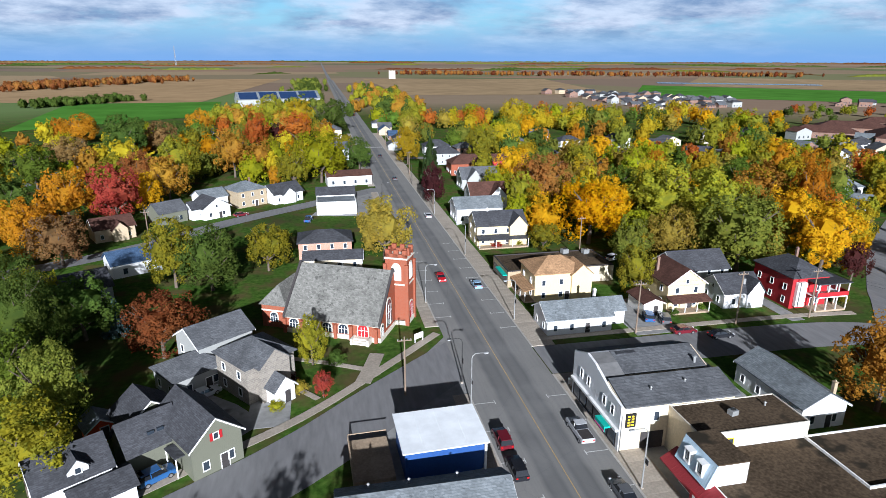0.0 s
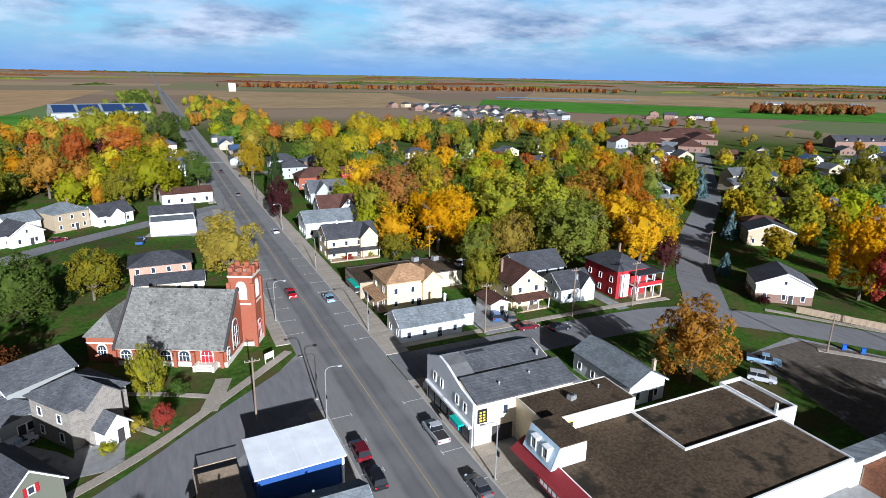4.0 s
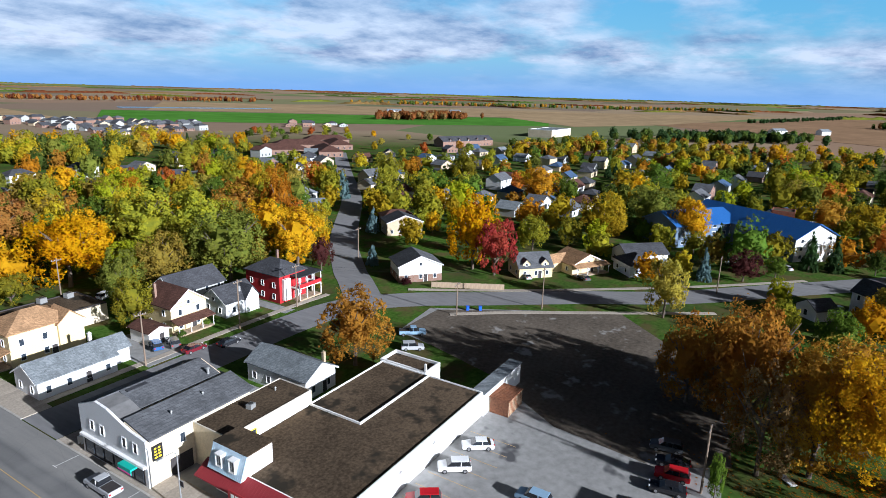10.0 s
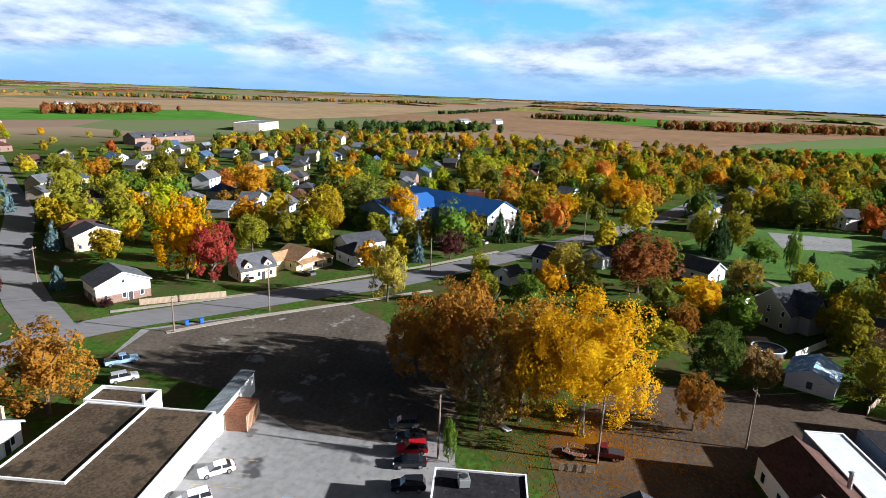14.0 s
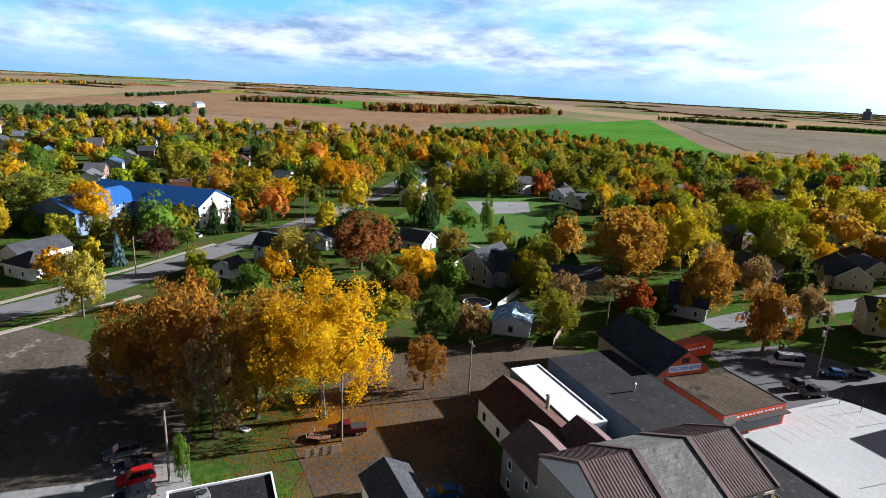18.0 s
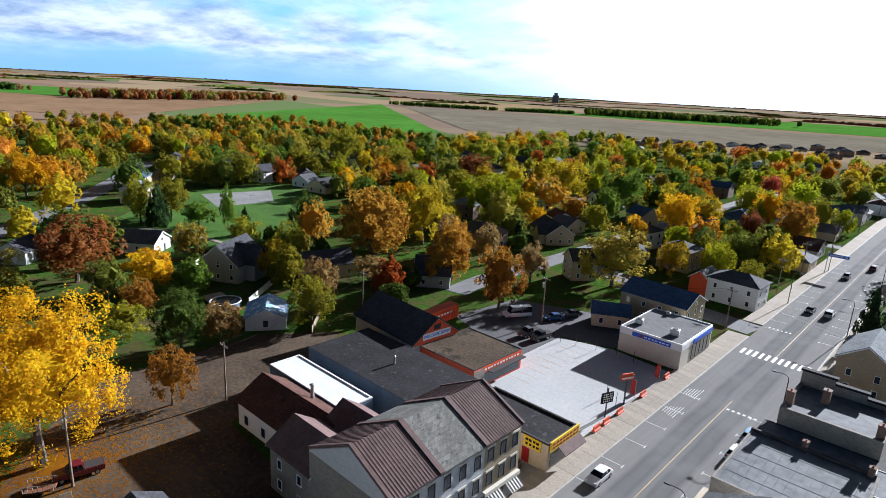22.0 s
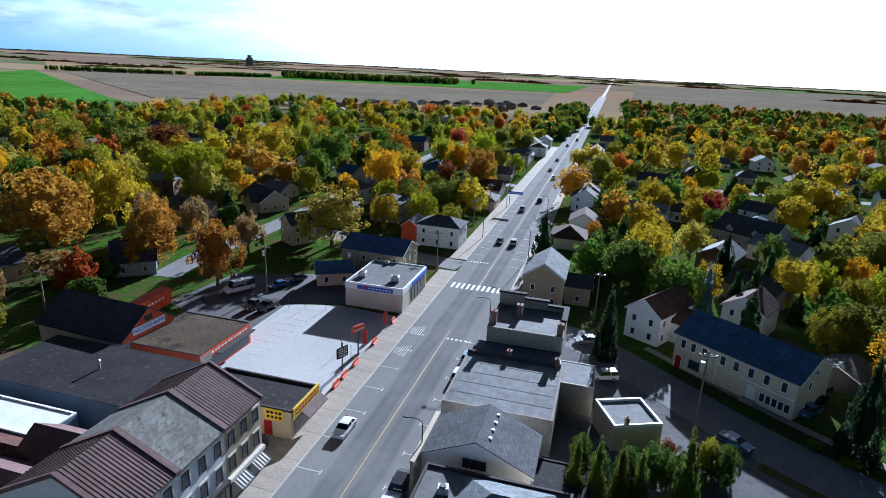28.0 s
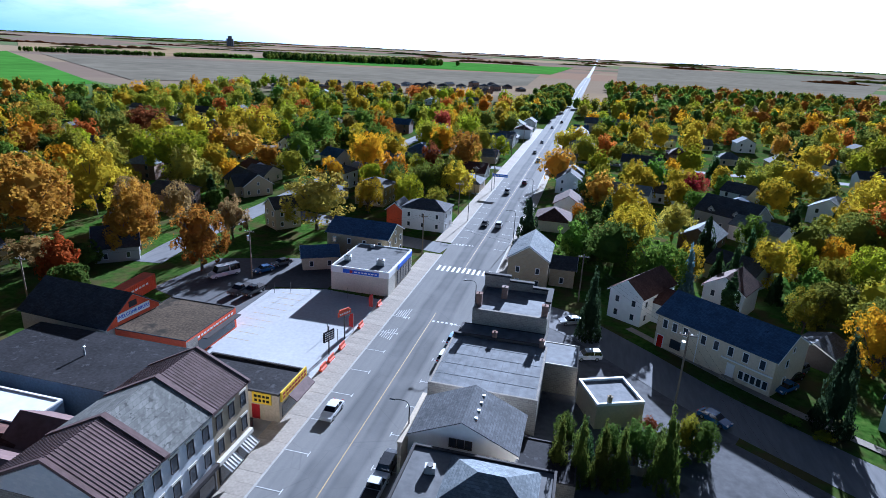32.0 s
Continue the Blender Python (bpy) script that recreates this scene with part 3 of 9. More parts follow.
ROAD_X, KW, KE = 28.4, 21.0, 35.8
STREETS = {
    "road_main": ([(28.4, -1480), (28.4, -430), (28.4, 430), (28.4, 1480)], 14.8),
    "road_east": ([(36, 87.3), (60, 87.3), (88, 87), (104, 84), (116, 74), (126, 61), (141, 42), (157, 20), (180, -2), (206, -27), (240, -58), (290, -95), (360, -140)], 9.8),
    "road_north_east": ([(108, 84), (118, 95), (127, 105), (155, 131), (216, 178.5), (280, 238), (370, 320)], 9.4),
    "road_north_west": ([(29, 97), (8.4, 79.6), (-2.2, 70), (-14, 61.5), (-40, 46), (-90, 22), (-200, -20)], 10.6),
    "road_back": ([(22, 234), (-6, 211), (-30, 191), (-48, 171), (-76, 152), (-150, 120)], 7.0),
    "road_south_west": ([(22, -118), (6, -114), (-6, -104), (-20, -90), (-37, -77), (-62, -58), (-130, -10)], 9.0),
    "road_south_east": ([(36, -147), (56, -151), (78, -160), (100, -163)], 8.0),
    "road_parallel": ([(97, -112), (99, -130), (98, -160), (99, -230), (99, -400)], 7.0),
    "road_far_cross": ([(29, 310), (90, 305), (200, 300), (320, 330)], 7.0),
    "road_far_south": ([(29, -300), (-60, -300), (-200, -310)], 7.0),
    "road_far_west": ([(-150, 120), (-120, 260), (-100, 420)], 6.0),
    "road_far_south_east": ([(36, -265), (99, -262), (200, -260), (330, -180)], 7.0),
}
lines = {}
for i, (n, (pts, wd)) in enumerate(STREETS.items()):
    bm = bmesh.new()
    ln = pts if n == "road_main" else smooth_line(pts)
    lines[n] = (ln, wd)
    strip(bm, ln, wd, 0.03 + 0.004 * (len(STREETS) - i))
    solid(n, bm, "asphalt_main" if n == "road_main" else "asphalt", "grey worn asphalt street with pale edges", "road", "structure")

SEG = np.array([(*p, *q, wd) for ln, wd in lines.values() for p, q in zip(ln, ln[1:])])


def near_street(x, y, margin=0.0):
    d = SEG[:, 2:4] - SEG[:, :2]
    t = np.clip(((x - SEG[:, 0]) * d[:, 0] + (y - SEG[:, 1]) * d[:, 1]) / ((d ** 2).sum(1) + 1e-9), 0, 1)
    return bool((np.hypot(x - SEG[:, 0] - t * d[:, 0], y - SEG[:, 1] - t * d[:, 1]) < SEG[:, 4] / 2 + margin).any())


# far and near open fields
patch("field_north_east_green", [(440, 800), (930, 366), (1220, 480), (630, 1120)], "field_green", 0.25, "bright green crop field", "field", 10)
patch("field_north_tan", [(700, 1090), (1190, 540), (1700, 840), (1050, 1560)], "field_tan", 0.27, "tan stubble field", "field", 10)
patch("field_north_west", [(-353, 779), (-135, 743), (-85, 1585), (-689, 1538)], "field_straw", 0.29, "wide straw-coloured stubble field behind the sports ground", "field", 10)
patch("field_north_brown", [(120, 860), (430, 830), (560, 1480), (110, 1560)], "field_tan", 0.3, "tan stubble field north of the town", "field", 10)
patch("sports_field", [(-216, 469), (-92, 578), (-112, 760), (-270, 740)], "field_green", 0.31, "mown green sports field", "field", 10)
patch("field_east_brown", [(1193, 281), (742, -260), (1500, -1000), (2206, -64)], "field_brown", 0.33, "wide brown ploughed field", "field", 10)
patch("field_east_tan", [(950, 330), (1150, 250), (2100, 100), (1500, 900)], "field_tan", 0.35, "tan harvested field", "field", 10)
patch("field_east_green", [(1523, -185), (1225, -355), (1760, -540), (1930, -380)], "field_green", 0.37, "green strip in the brown fields", "field", 10)
patch("field_south_east_green", [(745, -335), (480, -262), (480, -510), (1240, -1080)], "field_green", 0.39, "bright green field beside the wood", "field", 10)
patch("field_south_green", [(1000, -1350), (120, -1560), (100, -2400), (640, -2200)], "field_green", 0.41, "long green field beside the highway", "field", 10)
patch("field_south_grey", [(1130, -1060), (500, -580), (110, -960), (140, -1500)], "field_grey", 0.43, "grey brown stubble field", "field", 10)
patch("field_south_tan", [(1250, -1120), (1010, -1340), (1350, -2100), (1900, -1700)], "field_tan", 0.45, "tan field in the distance", "field", 10)
patch("field_south_west", [(-30, -1250), (-420, -1150), (-1258, -3185), (-76, -2921)], "field_grey", 0.47, "grey brown field west of the highway", "field", 10)
patch("field_pond", [(706, 1190), (977, 1045), (1010, 1090), (735, 1250)], "water", 0.49, "pale flooded strip in the green field", "field", 10)
patch("highway_north", [(24.4, 1450), (32.4, 1450), (32.4, 4300), (24.4, 4300)], "asphalt", 0.6, "grey asphalt highway running on to the horizon", "road", 24)
patch("highway_south", [(32.4, -1450), (24.4, -1450), (24.4, -4300), (32.4, -4300)], "asphalt", 0.6, "grey asphalt highway running on to the horizon", "road", 24)
patch("park_lawn", [(165, -72), (205, -60), (262, -110), (262, -165), (215, -160), (168, -104)], "grass", 0.02, "green mown park lawn", "lawn")
patch("park_court", [(224, -113), (252, -120), (246, -150), (222, -137)], "asphalt_lot", 0.05, "grey paved court in the park", "court")
patch("pavement_parking_lot", [(44, 34.9), (77, 34.9), (91, 37), (97, 66), (113, 68), (129, 42), (122, 18), (104, 2), (72, -1), (44, 3)], "asphalt_lot", 0.024, "worn cracked asphalt parking lot with stains", "parking lot")
patch("gravel_yard", [(90, 40), (98, 66), (113, 66), (137, 30), (122, 14), (104, 2), (84, -1), (78, 8), (80, 24)], "gravel", 0.03, "dark gravelled end of the parking lot", "yard")
patch("dirt_yard", [(50, -16), (82, -14), (104, -30), (104, -62), (95, -75), (84, -58), (78, -42), (54, -40)], "dirt", 0.026, "brown dirt yard strewn with fallen leaves", "yard")
patch("concrete_lot", [(40.2, -110.4), (53, -111.5), (63.5, -108), (63.5, -75), (40.2, -75)], "concrete_lot", 0.05, "pale new concrete parking lot", "parking lot")
patch("asphalt_yard", [(52.6, -131), (64, -128), (84, -120), (86, -100), (63.5, -92), (63.5, -109), (53, -112)], "asphalt_dark", 0.034, "dark asphalt yard behind the bank", "yard")
patch("asphalt_apron_west", [(21.6, 52), (21.6, 100), (8, 82), (4, 76), (4, 52)], "asphalt_lot", 0.028, "worn asphalt apron beside the corner", "yard")
patch("asphalt_apron_station", [(22, 190), (22, 232), (2, 214), (-4, 196)], "asphalt_lot", 0.028, "asphalt forecourt", "yard")
# yard and drive: the shade over them is painted into the asphalt colour
patch("yard_south_west", [(21.8, -48), (21.8, -116), (0, -113), (-12, -94), (-22, -84), (-10, -60), (2, -48)], "asphalt_shaded", 0.022, "paved yard behind the shops", "yard")
patch("drive_south_west", [(-11, -64), (-15.5, -72.5), (-19.5, -82.0), (-26.5, -77.0), (-70, -42), (-50, -20), (-12, -38)], "asphalt_shaded", 0.024, "worn asphalt drive beside the side street, darkened as if in shade", "yard")
patch("driveway_corner", [(-25, 84), (-13, 74), (-9.5, 77.5), (-14, 83), (-21, 89)], "asphalt_lot", 0.046, "paved driveway between two houses", "driveway")
patch("yard_north_east", [(36, 34), (36, 82), (63, 82), (63, 34)], "asphalt_lot", 0.021, "paved ground round the shops", "yard")
patch("yard_south_east", [(36, -38), (36, -76), (64, -76), (64, -38)], "asphalt_lot", 0.021, "paved ground round the terrace", "yard")


# kerbs and pavements along the main street, broken at the side streets
def gaps(side):
    return [(82.2, 92.4), (-152, -142)] if side > 0 else [(79, 104), (-123, -112.5), (228, 240)]


def runs(side, lo, hi):
    y = lo
    for a, b in sorted(gaps(side)) + [(hi, hi)]:
        if a > y:
            yield y, min(a, hi)
        y = max(y, b)


for side, kx, wx in ((1, KE, 4.2), (-1, KW, 2.4)):
    bm = bmesh.new()
    walk_bm = bmesh.new()
    for a, b in runs(side, -420, 420):
        x0, x1 = (kx, kx + 0.3) if side > 0 else (kx - 0.3, kx)
        box(bm, x0, x1, a, b, 0, 0.15)
        q0, q1 = (kx + 0.3, kx + 0.3 + wx) if side > 0 else (kx - 0.3 - wx, kx - 0.3)
        box(walk_bm, q0, q1, a, b, 0, 0.138)
    solid("kerb", bm, "kerb", "pale concrete kerb along the main street", "kerb", "structure")
    pv = solid("pavement", walk_bm, "concrete", "concrete pavement with joints along the shops", "pavement", "structure")
    slab = mesh_of("slab", rounded(0.008, (-wx / 2 + 0.01, wx / 2 - 0.01, -0.993, 0.993, 0, 0.05)), "concrete")
    for a, b in runs(side, -135, 150):
        for i in range(int((b - a) // 2)):
            part("slab", slab, None, pv, m=pose((q0 + q1) / 2, a + 1 + 2 * i, 0.1 + 0.006 * ((i * 7) % 3)))


def side_walk(name, pts, width=1.6, z=0.06):
    bm = bmesh.new()
    strip(bm, smooth_line(pts), width, z)
    geom = bmesh.ops.extrude_face_region(bm, geom=bm.faces[:])
    bmesh.ops.translate(bm, verts=[v for v in geom["geom"] if isinstance(v, bmesh.types.BMVert)], vec=(0, 0, 0.06))
    bmesh.ops.recalc_face_normals(bm, faces=bm.faces[:])
    solid(name, bm, "concrete", "narrow concrete footpath beside the street", "pavement", "structure")


side_walk("footpath", [(40, 95), (70, 95.2), (92, 95), (106, 94)])
side_walk("footpath", [(20, 101), (6, 87), (-5, 77), (-18, 68.5), (-34, 58)])
side_walk("footpath", [(121, 80), (136, 58), (152, 38), (172, 15), (195, -8)])
side_walk("footpath", [(112, 62), (122, 50), (136, 30), (150, 10)])
side_walk("footpath", [(-8, -114), (-28, -95), (-45, -82), (-70, -62)])
side_walk("footpath", [(168, -90), (190, -85), (205, -75), (214, -52)])
side_walk("church_path", [(5, 85.5), (6.6, 90), (8.2, 95)], 2.6, 0.075)
side_walk("church_path", [(5.4, 90), (-2, 94), (-9, 97)], 1.2, 0.09)
side_walk("garden_path", [(-2, 82), (-6, 86), (-9, 84)], 1.0, 0.1)

# painted lines
bm = bmesh.new()
for y0 in range(-420, 420, 12):
    if not -140 < y0 < -108:
        box(bm, 28.34, 28.46, y0, y0 + 12, 0.09, 0.094)
box(bm, 28.34, 28.46, -1480, -420, 0.09, 0.094)
box(bm, 28.34, 28.46, 420, 1480, 0.09, 0.094)
solid("centre_line", bm, "paint_yellow", "thin faded yellow centre line", "road marking", "structure")
bm = bmesh.new()
for y0 in list(range(-235, -150, 7)) + list(range(-104, -44, 7)) + list(range(48, 80, 7)) + list(range(101, 160, 7)):
    for x, s in ((KE, -1), (KW, 1)):
        if s > 0 and 78 < y0 < 106:
            continue
        box(bm, min(x, x + 3.2 * s), max(x, x + 3.2 * s), y0 - 0.06, y0 + 0.06, 0.0925, 0.0965)
        box(bm, min(x + 3.14 * s, x + 3.26 * s), max(x + 3.14 * s, x + 3.26 * s), y0 - 0.5, y0 + 0.5, 0.0985, 0.1015)
solid("parking_marks", bm, "paint_white", "white painted T marks of the kerbside parking bays", "road marking", "structure")
bm = bmesh.new()
for i in range(11):
    x = 22.0 + i * 1.2
    box(bm, x, x + 0.6, -134.5, -131, 0.0925, 0.0965)
for i in range(12):
    box(bm, 22.6 + i * 1.2, 23.2 + i * 1.2, 349, 352.5, 0.0925, 0.0965)
for i in range(6):
    box(bm, 23.4 + i * 0.85, 23.85 + i * 0.85, -104.6, -104.0, 0.0925, 0.0965)
    box(bm, 29.8 + i * 0.85, 30.25 + i * 0.85, -152, -151.4, 0.0925, 0.0965)
for cy in (-96.5, -105.5):
    for i in range(6):
        box(bm, 33.2 + i * 0.42, 33.3 + i * 0.42, cy - 2.6 + i * 0.3, cy + 2.2 - i * 0.2, 0.0925, 0.0965)
solid("crosswalk", bm, "paint_white", "white zebra crossing stripes and stop triangles", "road marking", "structure")
bm = bmesh.new()
for i in range(9):
    box(bm, 55.5, 61, -107 + i * 2.6, -106.9 + i * 2.6, 0.054, 0.058)
for i in range(7):
    box(bm, 53.5 + i * 3.0, 53.6 + i * 3.0, 26.5, 34, 0.03, 0.034)
solid("bay_lines", bm, "paint_yellow", "faded parking bay lines", "road marking", "structure")
# driveways
for x0, x1, y0, y1 in ((57, 66, 93, 110), (90.5, 93.5, 93, 108), (-12, -6, 76, 84)):
    bm = boxes((x0, x1, y0, y1, 0, 0.04))
    solid("driveway", bm, "asphalt_lot", "short paved driveway", "driveway", "structure")


# ---- windows, doors, houses ----
def frame_mesh(w, h, mat):
    """One closed ring with a deeper sill."""
    t = 0.1
    bm = bmesh.new()
    ring = []
    for y in (-0.06, 0.03):
        ring.append([bm.verts.new((x, y - (0.05 if y < 0 and z < 0 and k == 0 else 0), z)) for k, (a, b) in enumerate(((w / 2, h / 2), (w / 2 - t, h / 2 - t))) for x, z in ((-a, -b), (a, -b), (a, b), (-a, b))])
    f, g = ring
    for i in range(4):
        j = (i + 1) % 4
        bm.faces.new((f[i], f[j], f[j + 4], f[i + 4]))
        bm.faces.new((g[j], g[i], g[i + 4], g[j + 4]))
        bm.faces.new((f[j], f[i], g[i], g[j]))
        bm.faces.new((f[i + 4], f[j + 4], g[j + 4], g[i + 4]))
    return mesh_of("window", bm, mat)


WINDOWS = {}


def window(parent, x, y, z, rz, w=0.95, h=1.4, mat="trim", pane=True):
    """A window whose outer side faces local -y turned by rz; far ones hold frame and pane in one."""
    key = (w, h, mat)
    if not pane:
        if (*key, 1) not in WINDOWS:
            bm = bmesh.new()
            box(bm, -w / 2, w / 2, -0.06, 0.03, -h / 2, h / 2)
            for f in bmesh.ops.inset_individual(bm, faces=[q for q in bm.faces if q.normal.y < -0.5], thickness=0.1, depth=-0.03)["faces"]:
                pass
            bm.faces.ensure_lookup_table()
            bm.normal_update()
            inner = min((q for q in bm.faces if q.normal.y < -0.9), key=lambda q: -q.calc_center_median().y)
            inner.material_index = 1
            WINDOWS[(*key, 1)] = mesh_of("window", bm, mat, "glass")
        return part("window", WINDOWS[(*key, 1)], None, parent, m=pose(x, y, z, 0, 0, rz))
    if key not in WINDOWS:
        WINDOWS[key] = (frame_mesh(w, h, mat), mesh_of("pane", boxes((-w / 2 + 0.08, w / 2 - 0.08, -0.02, 0.01, -h / 2 + 0.08, h / 2 - 0.08)), "glass"))
    f = part("window", WINDOWS[key][0], None, parent, m=pose(x, y, z, 0, 0, rz))
    part("pane", WINDOWS[key][1], None, f)
    return f


DOORS = {}


def door(parent, x, y, rz, mat="red_paint", w=1.0, h=2.1, z=0.0):
    if (mat, w, h) not in DOORS:
        DOORS[(mat, w, h)] = (mesh_of("door", boxes((-w / 2, w / 2, -0.05, 0.02, 0, h), (-w / 2 + 0.12, w / 2 - 0.12, -0.07, -0.05, 0.15, h * 0.45), (-w / 2 + 0.12, w / 2 - 0.12, -0.07, -0.05, h * 0.55, h - 0.12)), mat),
                              mesh_of("door_frame", boxes((-w / 2 - 0.1, -w / 2, -0.08, 0.02, 0, h + 0.1), (w / 2, w / 2 + 0.1, -0.08, 0.02, 0, h + 0.1), (-w / 2, w / 2, -0.08, 0.02, h, h + 0.1)), "trim"))
    d = part("door", DOORS[(mat, w, h)][0], None, parent, m=pose(x, y, z, 0, 0, rz))
    part("door_frame", DOORS[(mat, w, h)][1], None, d)


def chimney(parent, x, y, z0, z1, mat="brick_brown", s=0.5):
    bm = boxes((x - s / 2, x + s / 2, y - s / 2, y + s / 2, z0, z1), (x - s / 2 - 0.06, x + s / 2 + 0.06, y - s / 2 - 0.06, y + s / 2 + 0.06, z1, z1 + 0.12), (x - 0.1, x + 0.1, y - 0.1, y + 0.1, z1 + 0.12, z1 + 0.35))
    part("chimney", bm, mat, parent)


def gable_roof(bm, x0, x1, y0, y1, eave, ridge, axis, over=0.4, th=0.2):
    """Two slabs that meet at a ridge along the axis."""
    if axis == "x":
        c, a0, a1, lo, hi = (y0 + y1) / 2, x0 - over, x1 + over, y0, y1
    else:
        c, a0, a1, lo, hi = (x0 + x1) / 2, y0 - over, y1 + over, x0, x1
    sl = (ridge - eave) / ((hi - lo) / 2)
    ze = eave - over * sl
    prism(bm, [(lo - over, ze + 0.02), (c, ridge + 0.02), (hi + over, ze + 0.02), (hi + over, ze + th), (c, ridge + th), (lo - over, ze + th)], a0, a1, axis)


def gable_walls(bm, x0, x1, y0, y1, eave, ridge, axis, z0=0.0):
    if axis == "x":
        prism(bm, [(y0, z0), (y1, z0), (y1, eave), ((y0 + y1) / 2, ridge), (y0, eave)], x0, x1, "x")
    else:
        prism(bm, [(x0, z0), (x1, z0), (x1, eave), ((x0 + x1) / 2, ridge), (x0, eave)], y0, y1, "y")


def hip_roof(bm, x0, x1, y0, y1, eave, ridge, over=0.45, th=0.16):
    x0, x1, y0, y1 = x0 - over, x1 + over, y0 - over, y1 + over
    w, d = x1 - x0, y1 - y0
    cx, cy = (x0 + x1) / 2, (y0 + y1) / 2
    k = min(w, d) / 2
    if w >= d:
        r = [(x0 + k * 0.95, cy), (x1 - k * 0.95, cy)]
    else:
        r = [(cx, y0 + k * 0.95), (cx, y1 - k * 0.95)]
    lo = [bm.verts.new((x, y, eave)) for x, y in ((x0, y0), (x1, y0), (x1, y1), (x0, y1))]
    hi = [bm.verts.new((v.co.x, v.co.y, eave + th)) for v in lo]
    R = [bm.verts.new((x, y, ridge)) for x, y in r]
    bm.faces.new(lo[::-1])
    for i in range(4):
        j = (i + 1) % 4
        bm.faces.new((lo[i], lo[j], hi[j], hi[i]))
    if w >= d:
        for f in ((hi[0], hi[1], R[1], R[0]), (hi[1], hi[2], R[1]), (hi[2], hi[3], R[0], R[1]), (hi[3], hi[0], R[0])):
            bm.faces.new(f)
    else:
        for f in ((hi[0], hi[1], R[0]), (hi[1], hi[2], R[1], R[0]), (hi[2], hi[3], R[1]), (hi[3], hi[0], R[0], R[1])):
            bm.faces.new(f)


HOUSES = []


def wall_windows(h, x0, x1, y0, y1, storeys, z0=1.5, step=2.8, sides="snew", pitch=3.2, w=0.95, hh=1.4, mat="trim", pane=True):
    for s in sides:
        L = (x1 - x0) if s in "sn" else (y1 - y0)
        n = max(1, int(L / pitch))
        for k in range(storeys):
            for i in range(n):
                q = (i + 0.5) / n
                z = z0 + step * k
                if s == "s":
                    window(h, x0 + q * L, y0 - 0.02, z, 0, w, hh, mat, pane)
                elif s == "n":
                    window(h, x1 - q * L, y1 + 0.02, z, 180, w, hh, mat, pane)
                elif s == "e":
                    window(h, x1 + 0.02, y0 + q * L, z, 90, w, hh, mat, pane)
                else:
                    window(h, x0 - 0.02, y1 - q * L, z, -90, w, hh, mat, pane)


